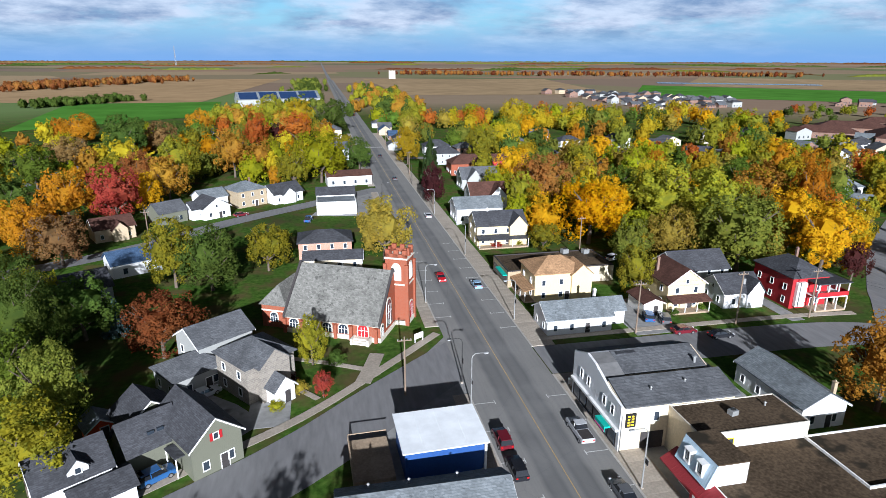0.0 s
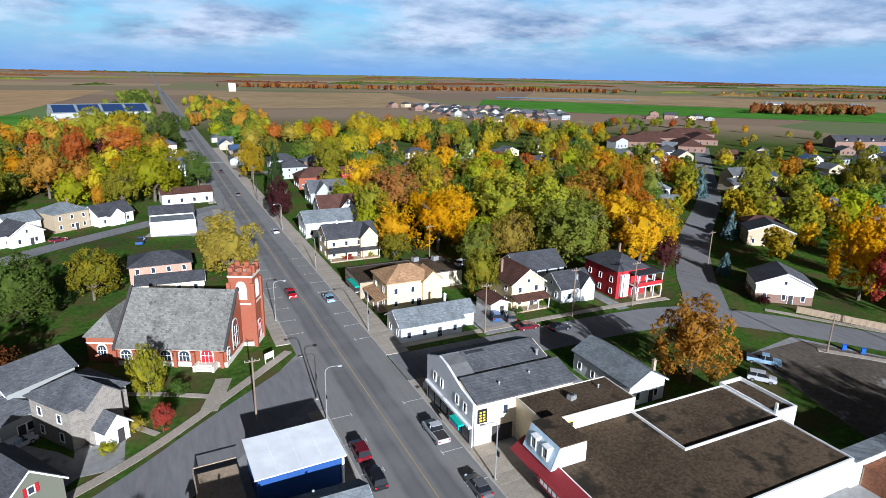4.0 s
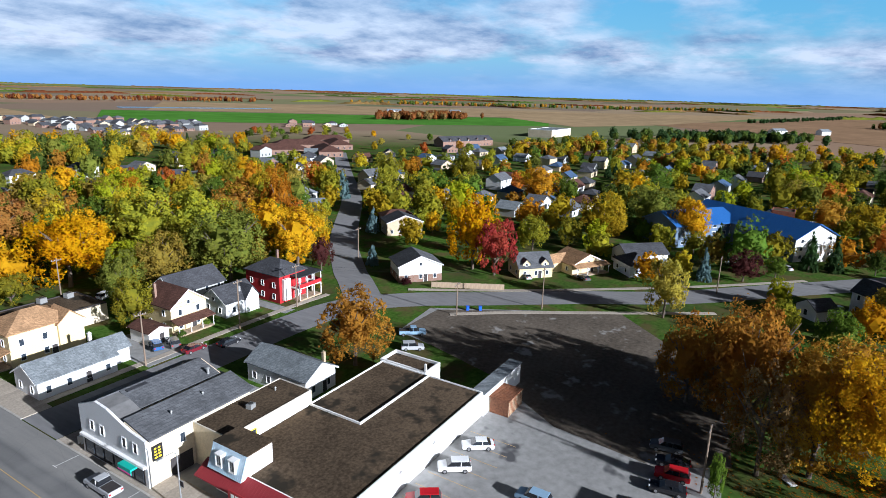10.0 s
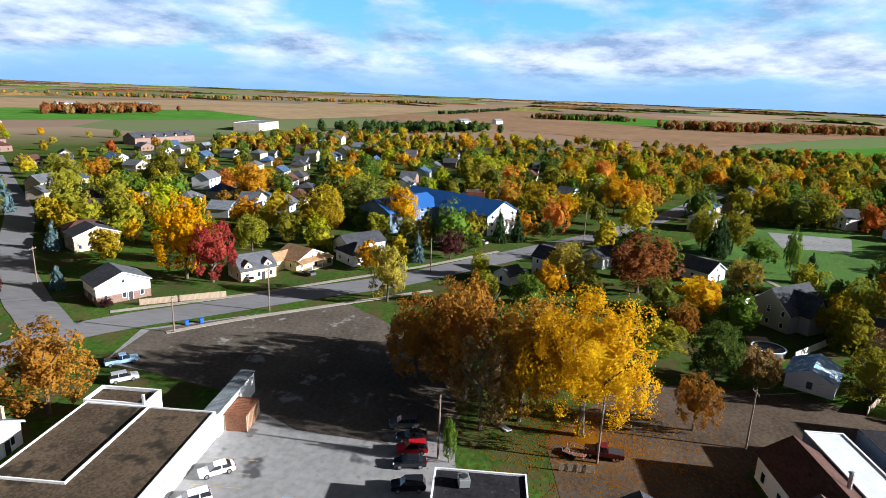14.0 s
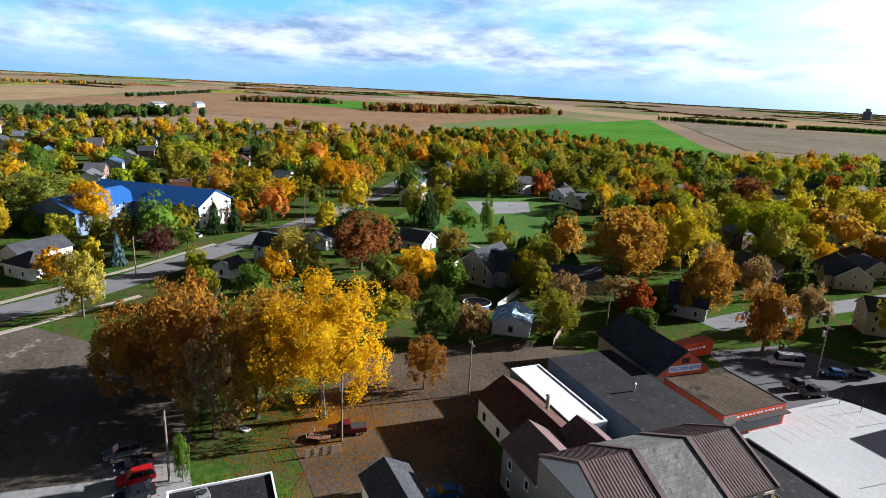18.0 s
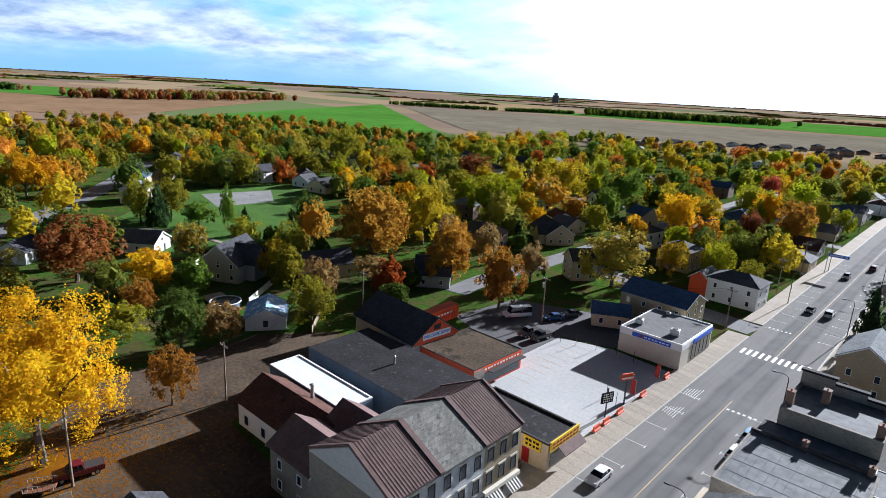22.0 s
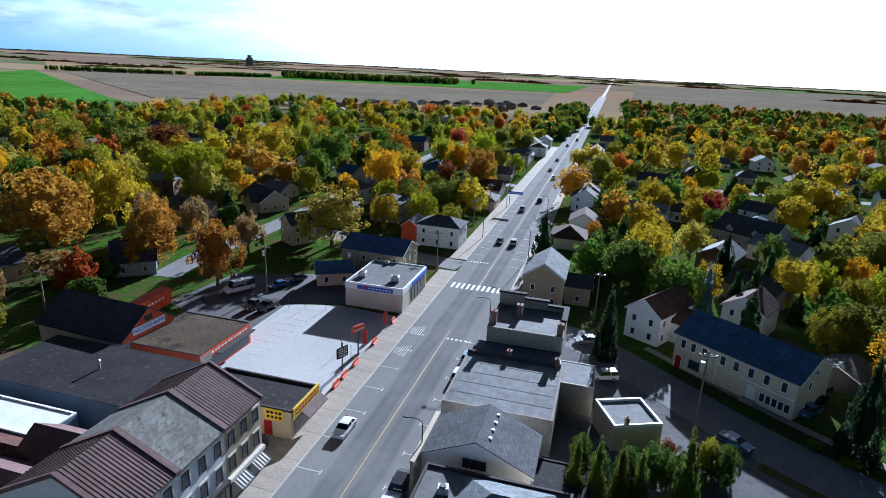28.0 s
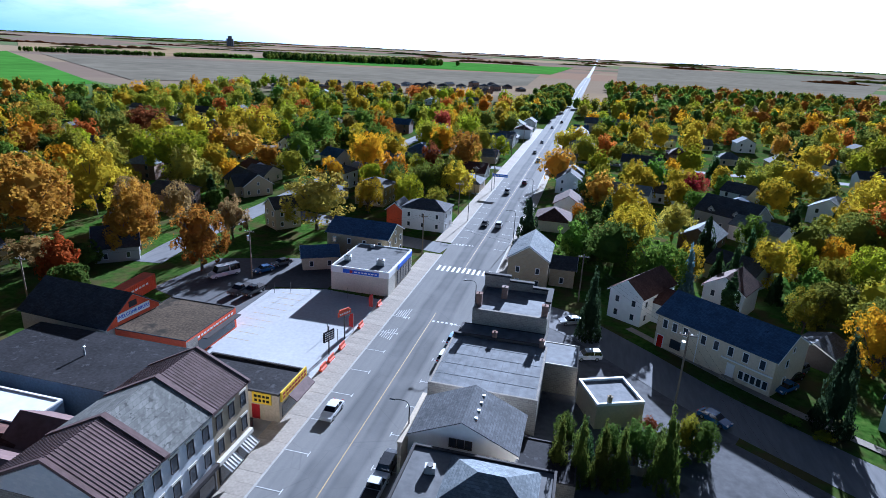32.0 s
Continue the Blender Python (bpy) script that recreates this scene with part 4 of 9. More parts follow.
def house(x, y, w, d, eave, ridge, roof="x", wall="white", cover="r_dark", rz=0, storeys=1, label="", sides="snew", name="house", porch=None, chim=None, wing=None, dormer=None, group="houses of the town", far=False, door_side="s", category="house", door_mat="dark_trim", trim="trim", base=None):
    """A house on its footprint's middle. roof: x or y (the ridge's axis) or hip. porch: side, wall or cover. wing: box of a lower part."""
    h = thing(name, label or "small house with a pitched roof", category, x, y, 0, rz, group)
    x0, x1, y0, y1 = -w / 2, w / 2, -d / 2, d / 2
    HOUSES.append((x, y, max(w, d) * 0.62))
    bm = bmesh.new()
    if roof == "hip":
        box(bm, x0, x1, y0, y1, 0, eave)
    else:
        gable_walls(bm, x0, x1, y0, y1, eave, ridge, roof)
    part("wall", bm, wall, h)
    if base:
        part("plinth", boxes((x0 - 0.03, x1 + 0.03, y0 - 0.03, y1 + 0.03, 0, base[1])), base[0], h)
    bm = bmesh.new()
    if roof == "hip":
        hip_roof(bm, x0, x1, y0, y1, eave, ridge)
    else:
        gable_roof(bm, x0, x1, y0, y1, eave, ridge, roof)
    part("roof", bm, cover, h)
    if not far and roof != "hip":
        half = (w if roof == "y" else d) / 2
        sl = (ridge - eave) / half
        e0, hw = eave - 0.4 * sl, half + 0.4
        prof = [(-hw, e0 - 0.16), (0, ridge - 0.16), (hw, e0 - 0.16), (hw, e0 + 0.08), (0, ridge + 0.08), (-hw, e0 + 0.08)]
        for q in ((y0, y1) if roof == "y" else (x0, x1)):
            q += math.copysign(0.42, q)
            bm = bmesh.new()
            prism(bm, prof, q - 0.03, q + 0.03, roof)
            part("bargeboard", bm, trim, h)
    wall_windows(h, x0, x1, y0, y1, storeys, sides=sides, pitch=4.2 if far else 3.2, mat=trim, pane=not far)
    if not far and roof in "xy" and ridge - eave > 2.2:
        if roof == "y":
            window(h, 0, y0 - 0.02, eave + 0.35, 0, 0.8, 1.0, trim)
        else:
            window(h, x0 - 0.02, 0, eave + 0.35, -90, 0.8, 1.0, trim)
    dx, dy, dr = {"s": (w * 0.12, y0 - 0.03, 0), "n": (w * 0.12, y1 + 0.03, 180), "e": (x1 + 0.03, d * 0.12, 90), "w": (x0 - 0.03, d * 0.12, -90)}[door_side]
    if not far:
        door(h, dx, dy, dr, door_mat)
    if chim:
        chimney(h, chim[0], chim[1], eave * 0.9, ridge + 0.7, chim[2] if len(chim) > 2 else "brick_brown")
    if porch:
        s, depth, cov = porch
        a, b = {"s": ((x0, x1), (y0 - depth, y0)), "n": ((x0, x1), (y1, y1 + depth)), "e": ((x1, x1 + depth), (y0, y1)), "w": ((x0 - depth, x0), (y0, y1))}[s]
        p = part("porch", boxes((a[0], a[1], b[0], b[1], 0, 0.35)), "wood", h)
        bm = bmesh.new()
        if s in "sn":
            out, inn = (b[0] - 0.3, b[1]) if s == "s" else (b[1] + 0.3, b[0])
            prism(bm, [(out, 2.55), (inn, 3.2), (inn, 3.35), (out, 2.7)], a[0] - 0.3, a[1] + 0.3, "x")
        else:
            out, inn = (a[1] + 0.3, a[0]) if s == "e" else (a[0] - 0.3, a[1])
            prism(bm, [(out, 2.55), (inn, 3.2), (inn, 3.35), (out, 2.7)], b[0] - 0.3, b[1] + 0.3, "y")
        part("porch_roof", bm, cov, p)
        n = 4
        for i in range(n):
            q = i / (n - 1)
            if s in "sn":
                px, py = a[0] + 0.1 + q * (a[1] - a[0] - 0.2), (b[0] + 0.1 if s == "s" else b[1] - 0.1)
            else:
                px, py = (a[1] - 0.1 if s == "e" else a[0] + 0.1), b[0] + 0.1 + q * (b[1] - b[0] - 0.2)
            part("post", boxes((px - 0.07, px + 0.07, py - 0.07, py + 0.07, 0.35, 2.65)), "trim", p)
    if wing:
        a0, a1, b0, b1, e, r, ax = wing
        bm = bmesh.new()
        gable_walls(bm, a0, a1, b0, b1, e, r, ax)
        g = part("wing", bm, wall, h)
        bm = bmesh.new()
        gable_roof(bm, a0, a1, b0, b1, e, r, ax, 0.35)
        part("wing_roof", bm, cover, g)
    if dormer:
        for q in dormer:
            gx, s = q
            bm = bmesh.new()
            yo = y0 if s == "s" else y1
            sg = 1 if s == "s" else -1
            yy = sorted((yo + sg * 0.3, yo + sg * (d / 2)))
            gable_walls(bm, gx - 1.1, gx + 1.1, yy[0], yy[1], eave + 1.1, eave + 2.2, "y", eave)
            g = part("dormer", bm, wall, h)
            bm = bmesh.new()
            gable_roof(bm, gx - 1.1, gx + 1.1, yy[0], yy[1], eave + 1.1, eave + 2.2, "y", 0.25, 0.14)
            part("dormer_roof", bm, cover, g)
            window(h, gx, (yy[0] - 0.02 if s == "s" else yy[1] + 0.02), eave + 0.75, 0 if s == "s" else 180, 0.8, 0.9, trim)
    return h


def shop(x0, x1, y0, y1, hgt, wall, cover, label, name="shop", rz=0, parapet="white_wall", lip=0.35, pw=0.3, category="shop building", z0=0.0):
    """A flat-roofed building with a raised rim round the roof."""
    cx, cy = (x0 + x1) / 2, (y0 + y1) / 2
    h = thing(name, label, category, cx, cy, 0, rz, "shops and flat-roofed buildings")
    HOUSES.append((cx, cy, max(x1 - x0, y1 - y0) * 0.6))
    a, b = (x1 - x0) / 2, (y1 - y0) / 2
    part("wall", boxes((-a, a, -b, b, z0, hgt - lip)), wall, h)
    part("parapet", boxes((-a, a, -b, -b + pw, hgt - lip, hgt), (-a, a, b - pw, b, hgt - lip, hgt), (-a, -a + pw, -b + pw, b - pw, hgt - lip, hgt), (a - pw, a, -b + pw, b - pw, hgt - lip, hgt)), parapet, h)
    part("roof", boxes((-a + pw, a - pw, -b + pw, b - pw, hgt - lip, hgt - lip + 0.05)), cover, h)
    return h


def rooftop_unit(x, y, z, s=1.2):
    u = thing("rooftop_unit", "grey metal air handling unit on a flat roof", "ventilation unit", x, y, z, 12, "rooftop units")
    part("casing", rounded(0.04, (-s / 2, s / 2, -s / 2.4, s / 2.4, 0.12, s * 0.75)), "pole_metal", u)
    bm = bmesh.new()
    tube(bm, (0, 0, s * 0.75), (0, 0, s * 0.75 + 0.12), s * 0.3, s * 0.3, 12)
    part("fan_housing", bm, "pole_dark", u)
    part("skid", boxes((-s / 2, s / 2, -s / 2.4, -s / 2.4 + 0.1, 0, 0.12), (-s / 2, s / 2, s / 2.4 - 0.1, s / 2.4, 0, 0.12)), "pole_dark", u)


def vent_pipe(x, y, z, h=0.9, r=0.12):
    u = thing("vent_pipe", "small metal vent pipe with a cap on a roof", "vent pipe", x, y, z, 0, "roof vents")
    bm = bmesh.new()
    tube(bm, (0, 0, 0), (0, 0, h), r, r)
    part("pipe", bm, "pole_metal", u)
    bm = bmesh.new()
    tube(bm, (0, 0, h), (0, 0, h + 0.15), r * 1.7, r * 0.7)
    part("cap", bm, "pole_metal", u)


# ---- north-east block ----
def bars(parent, x0, x1, z0, z1, y, mat, rows=1, fill=0.55, n=5, along="x", out=-1):
    """Writing too small to read, as plain bars on a board."""
    rng = random.Random(int(abs(x0 * 31 + z0 * 17 + y * 7)))
    rh = (z1 - z0) / rows
    for r in range(rows):
        zc = z0 + rh * (r + 0.5)
        cw = (x1 - x0) / n
        for i in range(n):
            a = x0 + cw * (i + 0.12)
            b = a + cw * rng.uniform(0.55, 0.8)
            q = (a, b, y - 0.012, y + 0.012) if along == "x" else (y - 0.012, y + 0.012, a, b)
            part("lettering_bar", boxes((*q, zc - rh * fill / 2, zc + rh * fill / 2)), mat, parent)


# corner shop with the stepped shingle roof
h = thing("corner_shop", "two-storey pale sided corner shop with grey shingle roofs", "shop building", 36.7, 61.3, 0, 0, "shops and flat-roofed buildings")
HOUSES.append((45, 69, 10))
bm = bmesh.new()
prism(bm, [(0, 0), (15, 0), (15, 7.5), (14.5, 7.6), (10.8, 9.1), (8.2, 8.8), (3.4, 7.3), (0, 6.85)], 0, 0.35, "x")
part("front_wall", bm, "white", h, "pale grey sided street front")
bm = bmesh.new()
prism(bm, [(0.1, 0), (14.9, 0), (14.9, 7.3), (10.8, 8.9), (6.5, 7.7), (6.5, 6.7), (4.8, 6.7), (4.8, 7.9), (0.1, 6.7)], 0.35, 16.6, "x")
part("wall", bm, "stucco", h)
bm = bmesh.new()
prism(bm, [(-0.35, 6.72), (4.95, 8.05), (4.95, 8.25), (-0.35, 6.92)], 0.4, 17.2, "x")
part("south_roof", bm, "r_grey", h, "grey shingle roof slope over the side wall")
bm = bmesh.new()
prism(bm, [(6.2, 7.72), (10.8, 9.0), (10.8, 9.2), (6.2, 7.92)], 3.4, 16.2, "x")
prism(bm, [(10.8, 9.0), (15.2, 7.25), (15.2, 7.45), (10.8, 9.2)], 0.4, 16.2, "x")
part("north_roof", bm, "r_grey", h, "grey shingle roof with a raised lower edge")
bm = bmesh.new()
prism(bm, [(4.8, 7.5), (8.2, 8.6), (10.8, 8.95), (10.8, 9.0), (8.2, 8.68), (4.8, 7.58)], 0.35, 3.4, "x")
box(bm, 0.4, 17.0, 4.9, 6.5, 6.7, 6.78)
part("valley_roof", bm, "r_grey_flat", h, "dull grey felt between the two roof slopes")
part("rear_flat_roof", boxes((14.0, 17.3, 5.0, 9.0, 7.3, 7.42)), "r_grey_flat", h)
part("roof_patch", boxes((4.0, 7.0, 9.6, 10.4, 9.0, 9.14)), "r_dark", h, "dark tar patch on the shingles")
for yy in (2.2, 4.6, 9.6, 12.0):
    window(h, -0.03, yy, 5.2, -90, 0.9, 1.5)
for xx in (5.2, 9.5):
    window(h, xx, 0.06, 4.9, 0, 0.9, 1.5)
part("shop_front", boxes((-0.08, 0, 0.6, 14.4, 0.4, 2.9)), "dark_trim", h, "dark glazed shop front")
for i in range(6):
    part("shop_window", boxes((-0.12, -0.08, 0.9 + i * 2.25, 2.7 + i * 2.25, 0.7, 2.6)), "glass", h)
part("cornice", boxes((-0.45, 0, 0.2, 14.8, 3.0, 3.35)), "trim", h)
sg = part("awning_sign", boxes((-1.3, -0.1, 1.6, 4.4, 2.75, 3.0), (-1.3, -1.2, 1.6, 4.4, 2.2, 2.75)), "teal_paint", h, "teal and pink awning sign")
part("lower_band", boxes((-1.33, -1.3, 1.6, 4.4, 2.2, 2.42)), "pink_paint", sg)
sg = part("wall_sign", boxes((0.8, 2.2, -0.12, 0.08, 3.7, 5.7)), "black_paint", h, "upright black wall sign with yellow writing")
bars(sg, 0.95, 2.05, 3.85, 5.55, -0.13, "yellow_paint", rows=4, n=2)
part("side_door", boxes((3.2, 6.5, 0.05, 0.085, 0, 2.6)), "dark_trim", h)
vent_pipe(51.5, 68.3, 7.4, 1.6, 0.2)
vent_pipe(42.0, 63.5, 7.5, 0.4)
vent_pipe(47.5, 64.3, 7.6, 0.4)

g = shop(43.6, 59, 54.6, 61.3, 6.3, "stucco", "r_gravel", "low cream building with a brown gravel roof", parapet="limestone", lip=0.15, pw=0.15)
for xx in (-6.6, -3.5):
    window(g, xx, -3.37, 4.6, 0, 1.1, 1.5, "yellow_paint")
rooftop_unit(50.5, 58, 6.05, 1.1)
vent_pipe(56, 59, 6.05, 0.6)

mk = shop(41.5, 76.4, 34.8, 54.6, 4.3, "white_wall", "r_gravel", "long flat-roofed white food store with brown gravel roof", name="food_store", lip=0.25, pw=0.18)
part("inner_parapet", boxes((-0.66, -0.46, 0, 9.6, 4.05, 4.42), (-0.46, 17.4, 0, 0.2, 4.05, 4.42)), "white_wall", mk, "raised white rim across the roof")
part("south_band", boxes((-17.45, 17.45, -9.98, -9.9, 3.2, 4.3)), "white_wall", mk)
for xx in (-12, -5, 3):
    part("wall_vent", boxes((xx, xx + 0.5, -10.0, -9.9, 2.6, 3.0)), "pole_metal", mk)
for i in range(9):
    part("gutter_scupper", boxes((-16 + i * 3.8, -15.8 + i * 3.8, -9.98, -9.9, 3.9, 4.05)), "pole_dark", mk)
bm = bmesh.new()
lf = random.Random(3)
for i in range(5000):
    a, rr = lf.uniform(0, 6.283), lf.random() ** 0.7
    px, py, sz = 2.6 + math.cos(a) * rr * 4.2 + math.sin(a) * rr * 1.5, 4.4 + math.sin(a) * rr * 3.0 - math.cos(a) * rr * 1.2, lf.uniform(0.06, 0.14)
    bm.faces.new([bm.verts.new((px + math.cos(a + k * 2.1) * sz, py + math.sin(a + k * 2.1) * sz, 4.06 + 0.02 * (k % 2))) for k in range(3)])
tagged(part("fallen_leaves", bm, "leaf_litter", mk, "drift of dark red fallen leaves on the roof"), kind="stuff")
ext = shop(76.4, 81, 45.5, 55, 4.6, "white_wall", "r_gravel", "raised end bay of the food store", name="store_bay", lip=0.55)
part("loading_wall", boxes((-2.3, -2.0, -4.75, -4.4, 4.6, 6.0)), "white_wall", ext)
aw = part("awning", bmesh.new(), "redmetal", mk, "sloping dark red ribbed metal awning over the street front")
bm = bmesh.new()
prism(bm, [(-19.6, 2.75), (-17.45, 4.15), (-17.45, 4.3), (-19.6, 2.9)], -9.9, 11.1, "y")
for i in range(42):
    prism(bm, [(-19.62, 2.9), (-17.45, 4.3), (-17.45, 4.33), (-19.62, 2.93)], -9.8 + i * 0.5, -9.72 + i * 0.5, "y")
bm.to_mesh(aw.data)
bm.free()
sg = part("fascia_sign", boxes((-19.75, -19.62, -1.2, 4.6, 2.3, 3.5)), "red_paint", mk, "red fascia sign with white writing")
bars(sg, -0.9, 4.3, 2.4, 3.4, -19.77, "trim", n=6, along="y")
part("store_glazing", boxes((-17.52, -17.45, -9, 9, 0.5, 2.6)), "glass", mk)
mn = thing("mansard_bay", "small bay with sloping pale blue ribbed metal front and white side", "roof bay", 40.3, 48.4, 4.0, 0)
bm = bmesh.new()
prism(bm, [(0.2, 0), (5.2, 0), (5.2, 2.9), (1.3, 2.9)], 0, 6, "y")
part("wall", bm, "white_wall", mn)
bm = bmesh.new()
prism(bm, [(0.05, 0.0), (0.2, 0.0), (1.35, 2.95), (1.2, 2.95)], -0.05, 6.05, "y")
fr = part("sloping_front", bm, "bluemetal", mn, "pale blue ribbed metal slope")
bm = bmesh.new()
prism(bm, [(0.025, 0.0), (0.06, 0.0), (1.22, 2.95), (1.185, 2.95)], 0, 0.05, "y")
rib = mesh_of("rib", bm, "bluemetal")
for i in range(20):
    part("rib", rib, None, fr, m=pose(0, i * 0.31, 0))
part("roof", boxes((1.2, 5.3, -0.1, 6.1, 2.9, 3.05)), "r_gravel", mn)
for yy in (1.6, 4.0):
    wv = part("dormer_window", boxes((0.15, 1.2, yy - 0.55, yy - 0.45, 0.8, 2.4), (0.15, 1.2, yy + 0.45, yy + 0.55, 0.8, 2.4), (0.1, 1.2, yy - 0.6, yy + 0.6, 2.3, 2.42), (0.1, 0.9, yy - 0.6, yy + 0.6, 0.68, 0.8)), "trim", mn)
    part("pane", boxes((0.35, 0.4, yy - 0.45, yy + 0.45, 0.8, 2.3)), "glass", wv)
tl = thing("loading_annex", "long narrow white loading annex with a flat grey roof", "annex", 83.3, 35.6, 0, 0)
part("wall", boxes((-6.9, 7.2, -1.1, 1.1, 0, 3.8)), "white_wall", tl)
part("roof", boxes((-6.9, 7.4, -1.25, 1.25, 3.8, 3.95)), "r_light", tl)
part("roller_door", boxes((7.2, 7.25, -0.9, 0.9, 0.3, 3.2)), "pole_metal", tl)
sd = thing("storage_container", "rusty steel storage container against the annex", "container", 80.6, 32.6, 0, 0)
part("roof", boxes((-2.4, 3.0, -1.7, 1.8, 2.7, 2.85)), "rust", sd, "rusted corrugated roof")
for i in range(12):
    part("roof_rib", boxes((-2.3 + i * 0.45, -2.22 + i * 0.45, -1.7, 1.8, 2.85, 2.92)), "rust", sd)
part("back_wall", boxes((-2.3, 2.9, 1.65, 1.75, 0, 2.7)), "tan", sd)
part("side_wall", boxes((2.8, 2.9, -1.6, 1.65, 0, 2.7)), "rust", sd)
part("side_wall", boxes((-2.3, -2.2, -1.6, 1.65, 0, 2.7)), "rust", sd)
part("door_wall", boxes((-2.2, 2.8, -1.6, -1.5, 0.1, 2.7)), "rust", sd)
for i in range(10):
    part("wall_rib", boxes((-2.1 + i * 0.5, -1.98 + i * 0.5, -1.66, -1.6, 0.1, 2.65)), "tan", sd)
for xx in (-2.2, 2.8):
    part("post", boxes((xx - 0.06, xx + 0.06, -1.65, -1.53, 0, 2.7)), "wood", sd)

house(67.6, 67.7, 7.2, 13.8, 3.6, 5.6, "y", "white", "r_light", storeys=1, label="low white house with a pale blue-grey shingle roof", chim=(2.2, -5.6, "stone_tan"), sides="sw")

# ---- along the east street, north side ----
house(46.6, 99.6, 13, 7.4, 3.3, 5.4, "x", "white", "r_light", label="long low white cottage with pale grey shingles", sides="swe", wing=(3.5, 10.5, -1, 3.7, 3.0, 4.8, "x"), chim=(5.5, 2.5, "white_wall"))
house(49.2, 116.6, 11.8, 9.4, 6.2, 8.8, "hip", "cream", "r_tan", storeys=2, label="two-storey cream house with a tan hipped roof", sides="sw", wing=(2.2, 6.8, -5.2, 0, 6.0, 8.0, "y"), porch=("w", 2.2, "r_tan"))
tf = shop(40.3, 66, 121.3, 133, 4.0, "stone_tan", "r_gravel", "low flat-roofed shop of buff stone with awnings", parapet="dark_trim", lip=0.25)
part("shop_window", boxes((-12.95, -12.86, -5, 5, 0.6, 2.6)), "glass", tf)
part("awning", boxes((-13.9, -12.85, -5.4, 0.5, 2.7, 2.95)), "teal_paint", tf)
part("end_wall", boxes((4.5, 12.9, -5.92, -5.86, 0, 3.7)), "stucco", tf)
for px, py in ((47, 124), (58, 131.5), (63, 130.5)):
    rooftop_unit(px, py, 3.8, 1.6)
house(72.7, 107.2, 8.4, 9.6, 5.8, 8.8, "y", "cream", "r_brown", storeys=2, label="two-storey cream house with brown gabled roof and porch", porch=("s", 2.4, "r_brown"), sides="sw", chim=(-3.2, 1.5))
house(64.6, 104.0, 4.2, 6.4, 2.8, 3.6, "y", "trim", "r_brown", label="small white open carport with brown roof", name="carport", sides="", category="carport")
house(85.2, 105.0, 8.8, 8.0, 3.5, 6.2, "x", "white", "r_dark", label="one-storey white cottage with a front gable", wing=(0.6, 4.4, -4.6, 0, 3.5, 6.0, "y"), sides="sw")
house(82.5, 116.0, 13, 9.0, 5.0, 8.0, "x", "greysiding", "r_dark", storeys=2, label="grey house with charcoal shingles behind the cottages", sides="sw")
rh = house(98.6, 104.2, 8.6, 11.4, 6.7, 9.6, "hip", "redsiding", "r_dark", storeys=2, label="bright red two-storey house with white trim", sides="swe", chim=(3.0, 2.5))
pr = part("veranda", boxes((-0.6, 6.8, -8.6, -5.7, 0, 0.4), (4.3, 6.8, -5.7, 0, 0, 0.4)), "wood", rh)
part("veranda_floor", boxes((-0.6, 6.8, -8.6, -5.7, 3.1, 3.35), (4.3, 6.8, -5.7, 0, 3.1, 3.35)), "trim", pr, "white balcony deck")
part("veranda_roof", boxes((-0.9, 7.1, -8.9, -5.7, 6.1, 6.3), (4.3, 7.1, -5.7, 0.3, 6.1, 6.3)), "r_dark", pr)
for xx, yy in ((-0.5, -8.5), (1.9, -8.5), (4.3, -8.5), (6.7, -8.5), (6.7, -5.6), (6.7, -2.8), (6.7, -0.1)):
    part("post", boxes((xx - 0.1, xx + 0.1, yy - 0.1, yy + 0.1, 0.4, 6.1)), "trim", pr)
part("balcony_front", boxes((-0.6, 6.8, -8.65, -8.55, 3.35, 4.3), (6.75, 6.85, -8.55, 0, 3.35, 4.3)), "redsiding", pr)
part("bay_window", rounded(0.1, (-3.6, -1.4, -6.6, -5.7, 0.6, 5.9)), "trim", rh, "white two-storey bay window")

# ---- main street, north-east side ----
house(48.2, 157.2, 14, 9.6, 5.9, 8.8, "x", "cream", "r_dark", storeys=2, label="cream house with a wide porch and gables", porch=("s", 2.8, "r_dark"), sides="sw", wing=(2.0, 7.0, -6.0, 0, 5.9, 8.6, "y"), chim=(-3, 0, "white_wall"))
house(48.5, 182.0, 15, 10, 4.8, 7.4, "x", "white", "r_light", label="white house with pale metal roof beside the main street", sides="sw", storeys=1)
house(57, 201.5, 13, 10, 4.2, 8.0, "x", "white", "r_brown", label="white gabled house with brown roof", sides="sw", wing=(0, 6, -6.5, 0, 4.2, 7.6, "y"))
house(61.5, 230, 15, 10, 4.6, 8.4, "x", "greysiding", "r_grey", label="grey house with broad roof", sides="sw", wing=(-5.5, 0.5, -6.5, 0, 4.6, 8.2, "y"))
house(65, 262, 17, 11, 5.0, 8.6, "hip", "brick", "r_brown", label="red brick bungalow with hipped brown roof", sides="sw", wing=(3, 8, -7, 0, 4.6, 7.6, "y"))
house(60, 290, 14, 10, 5.4, 8.4, "hip", "greysiding", "r_dark", storeys=2, label="grey two-storey house with dark hipped roof", sides="sw")
house(85, 276, 10, 8, 3.4, 6, "x", "redsiding", "r_brown", label="small red shed-like house", sides="sw", far=True)
house(62, 322, 14, 10, 4.4, 7.6, "hip", "white", "r_dark", label="white house with dark hipped roof", sides="sw", far=True)

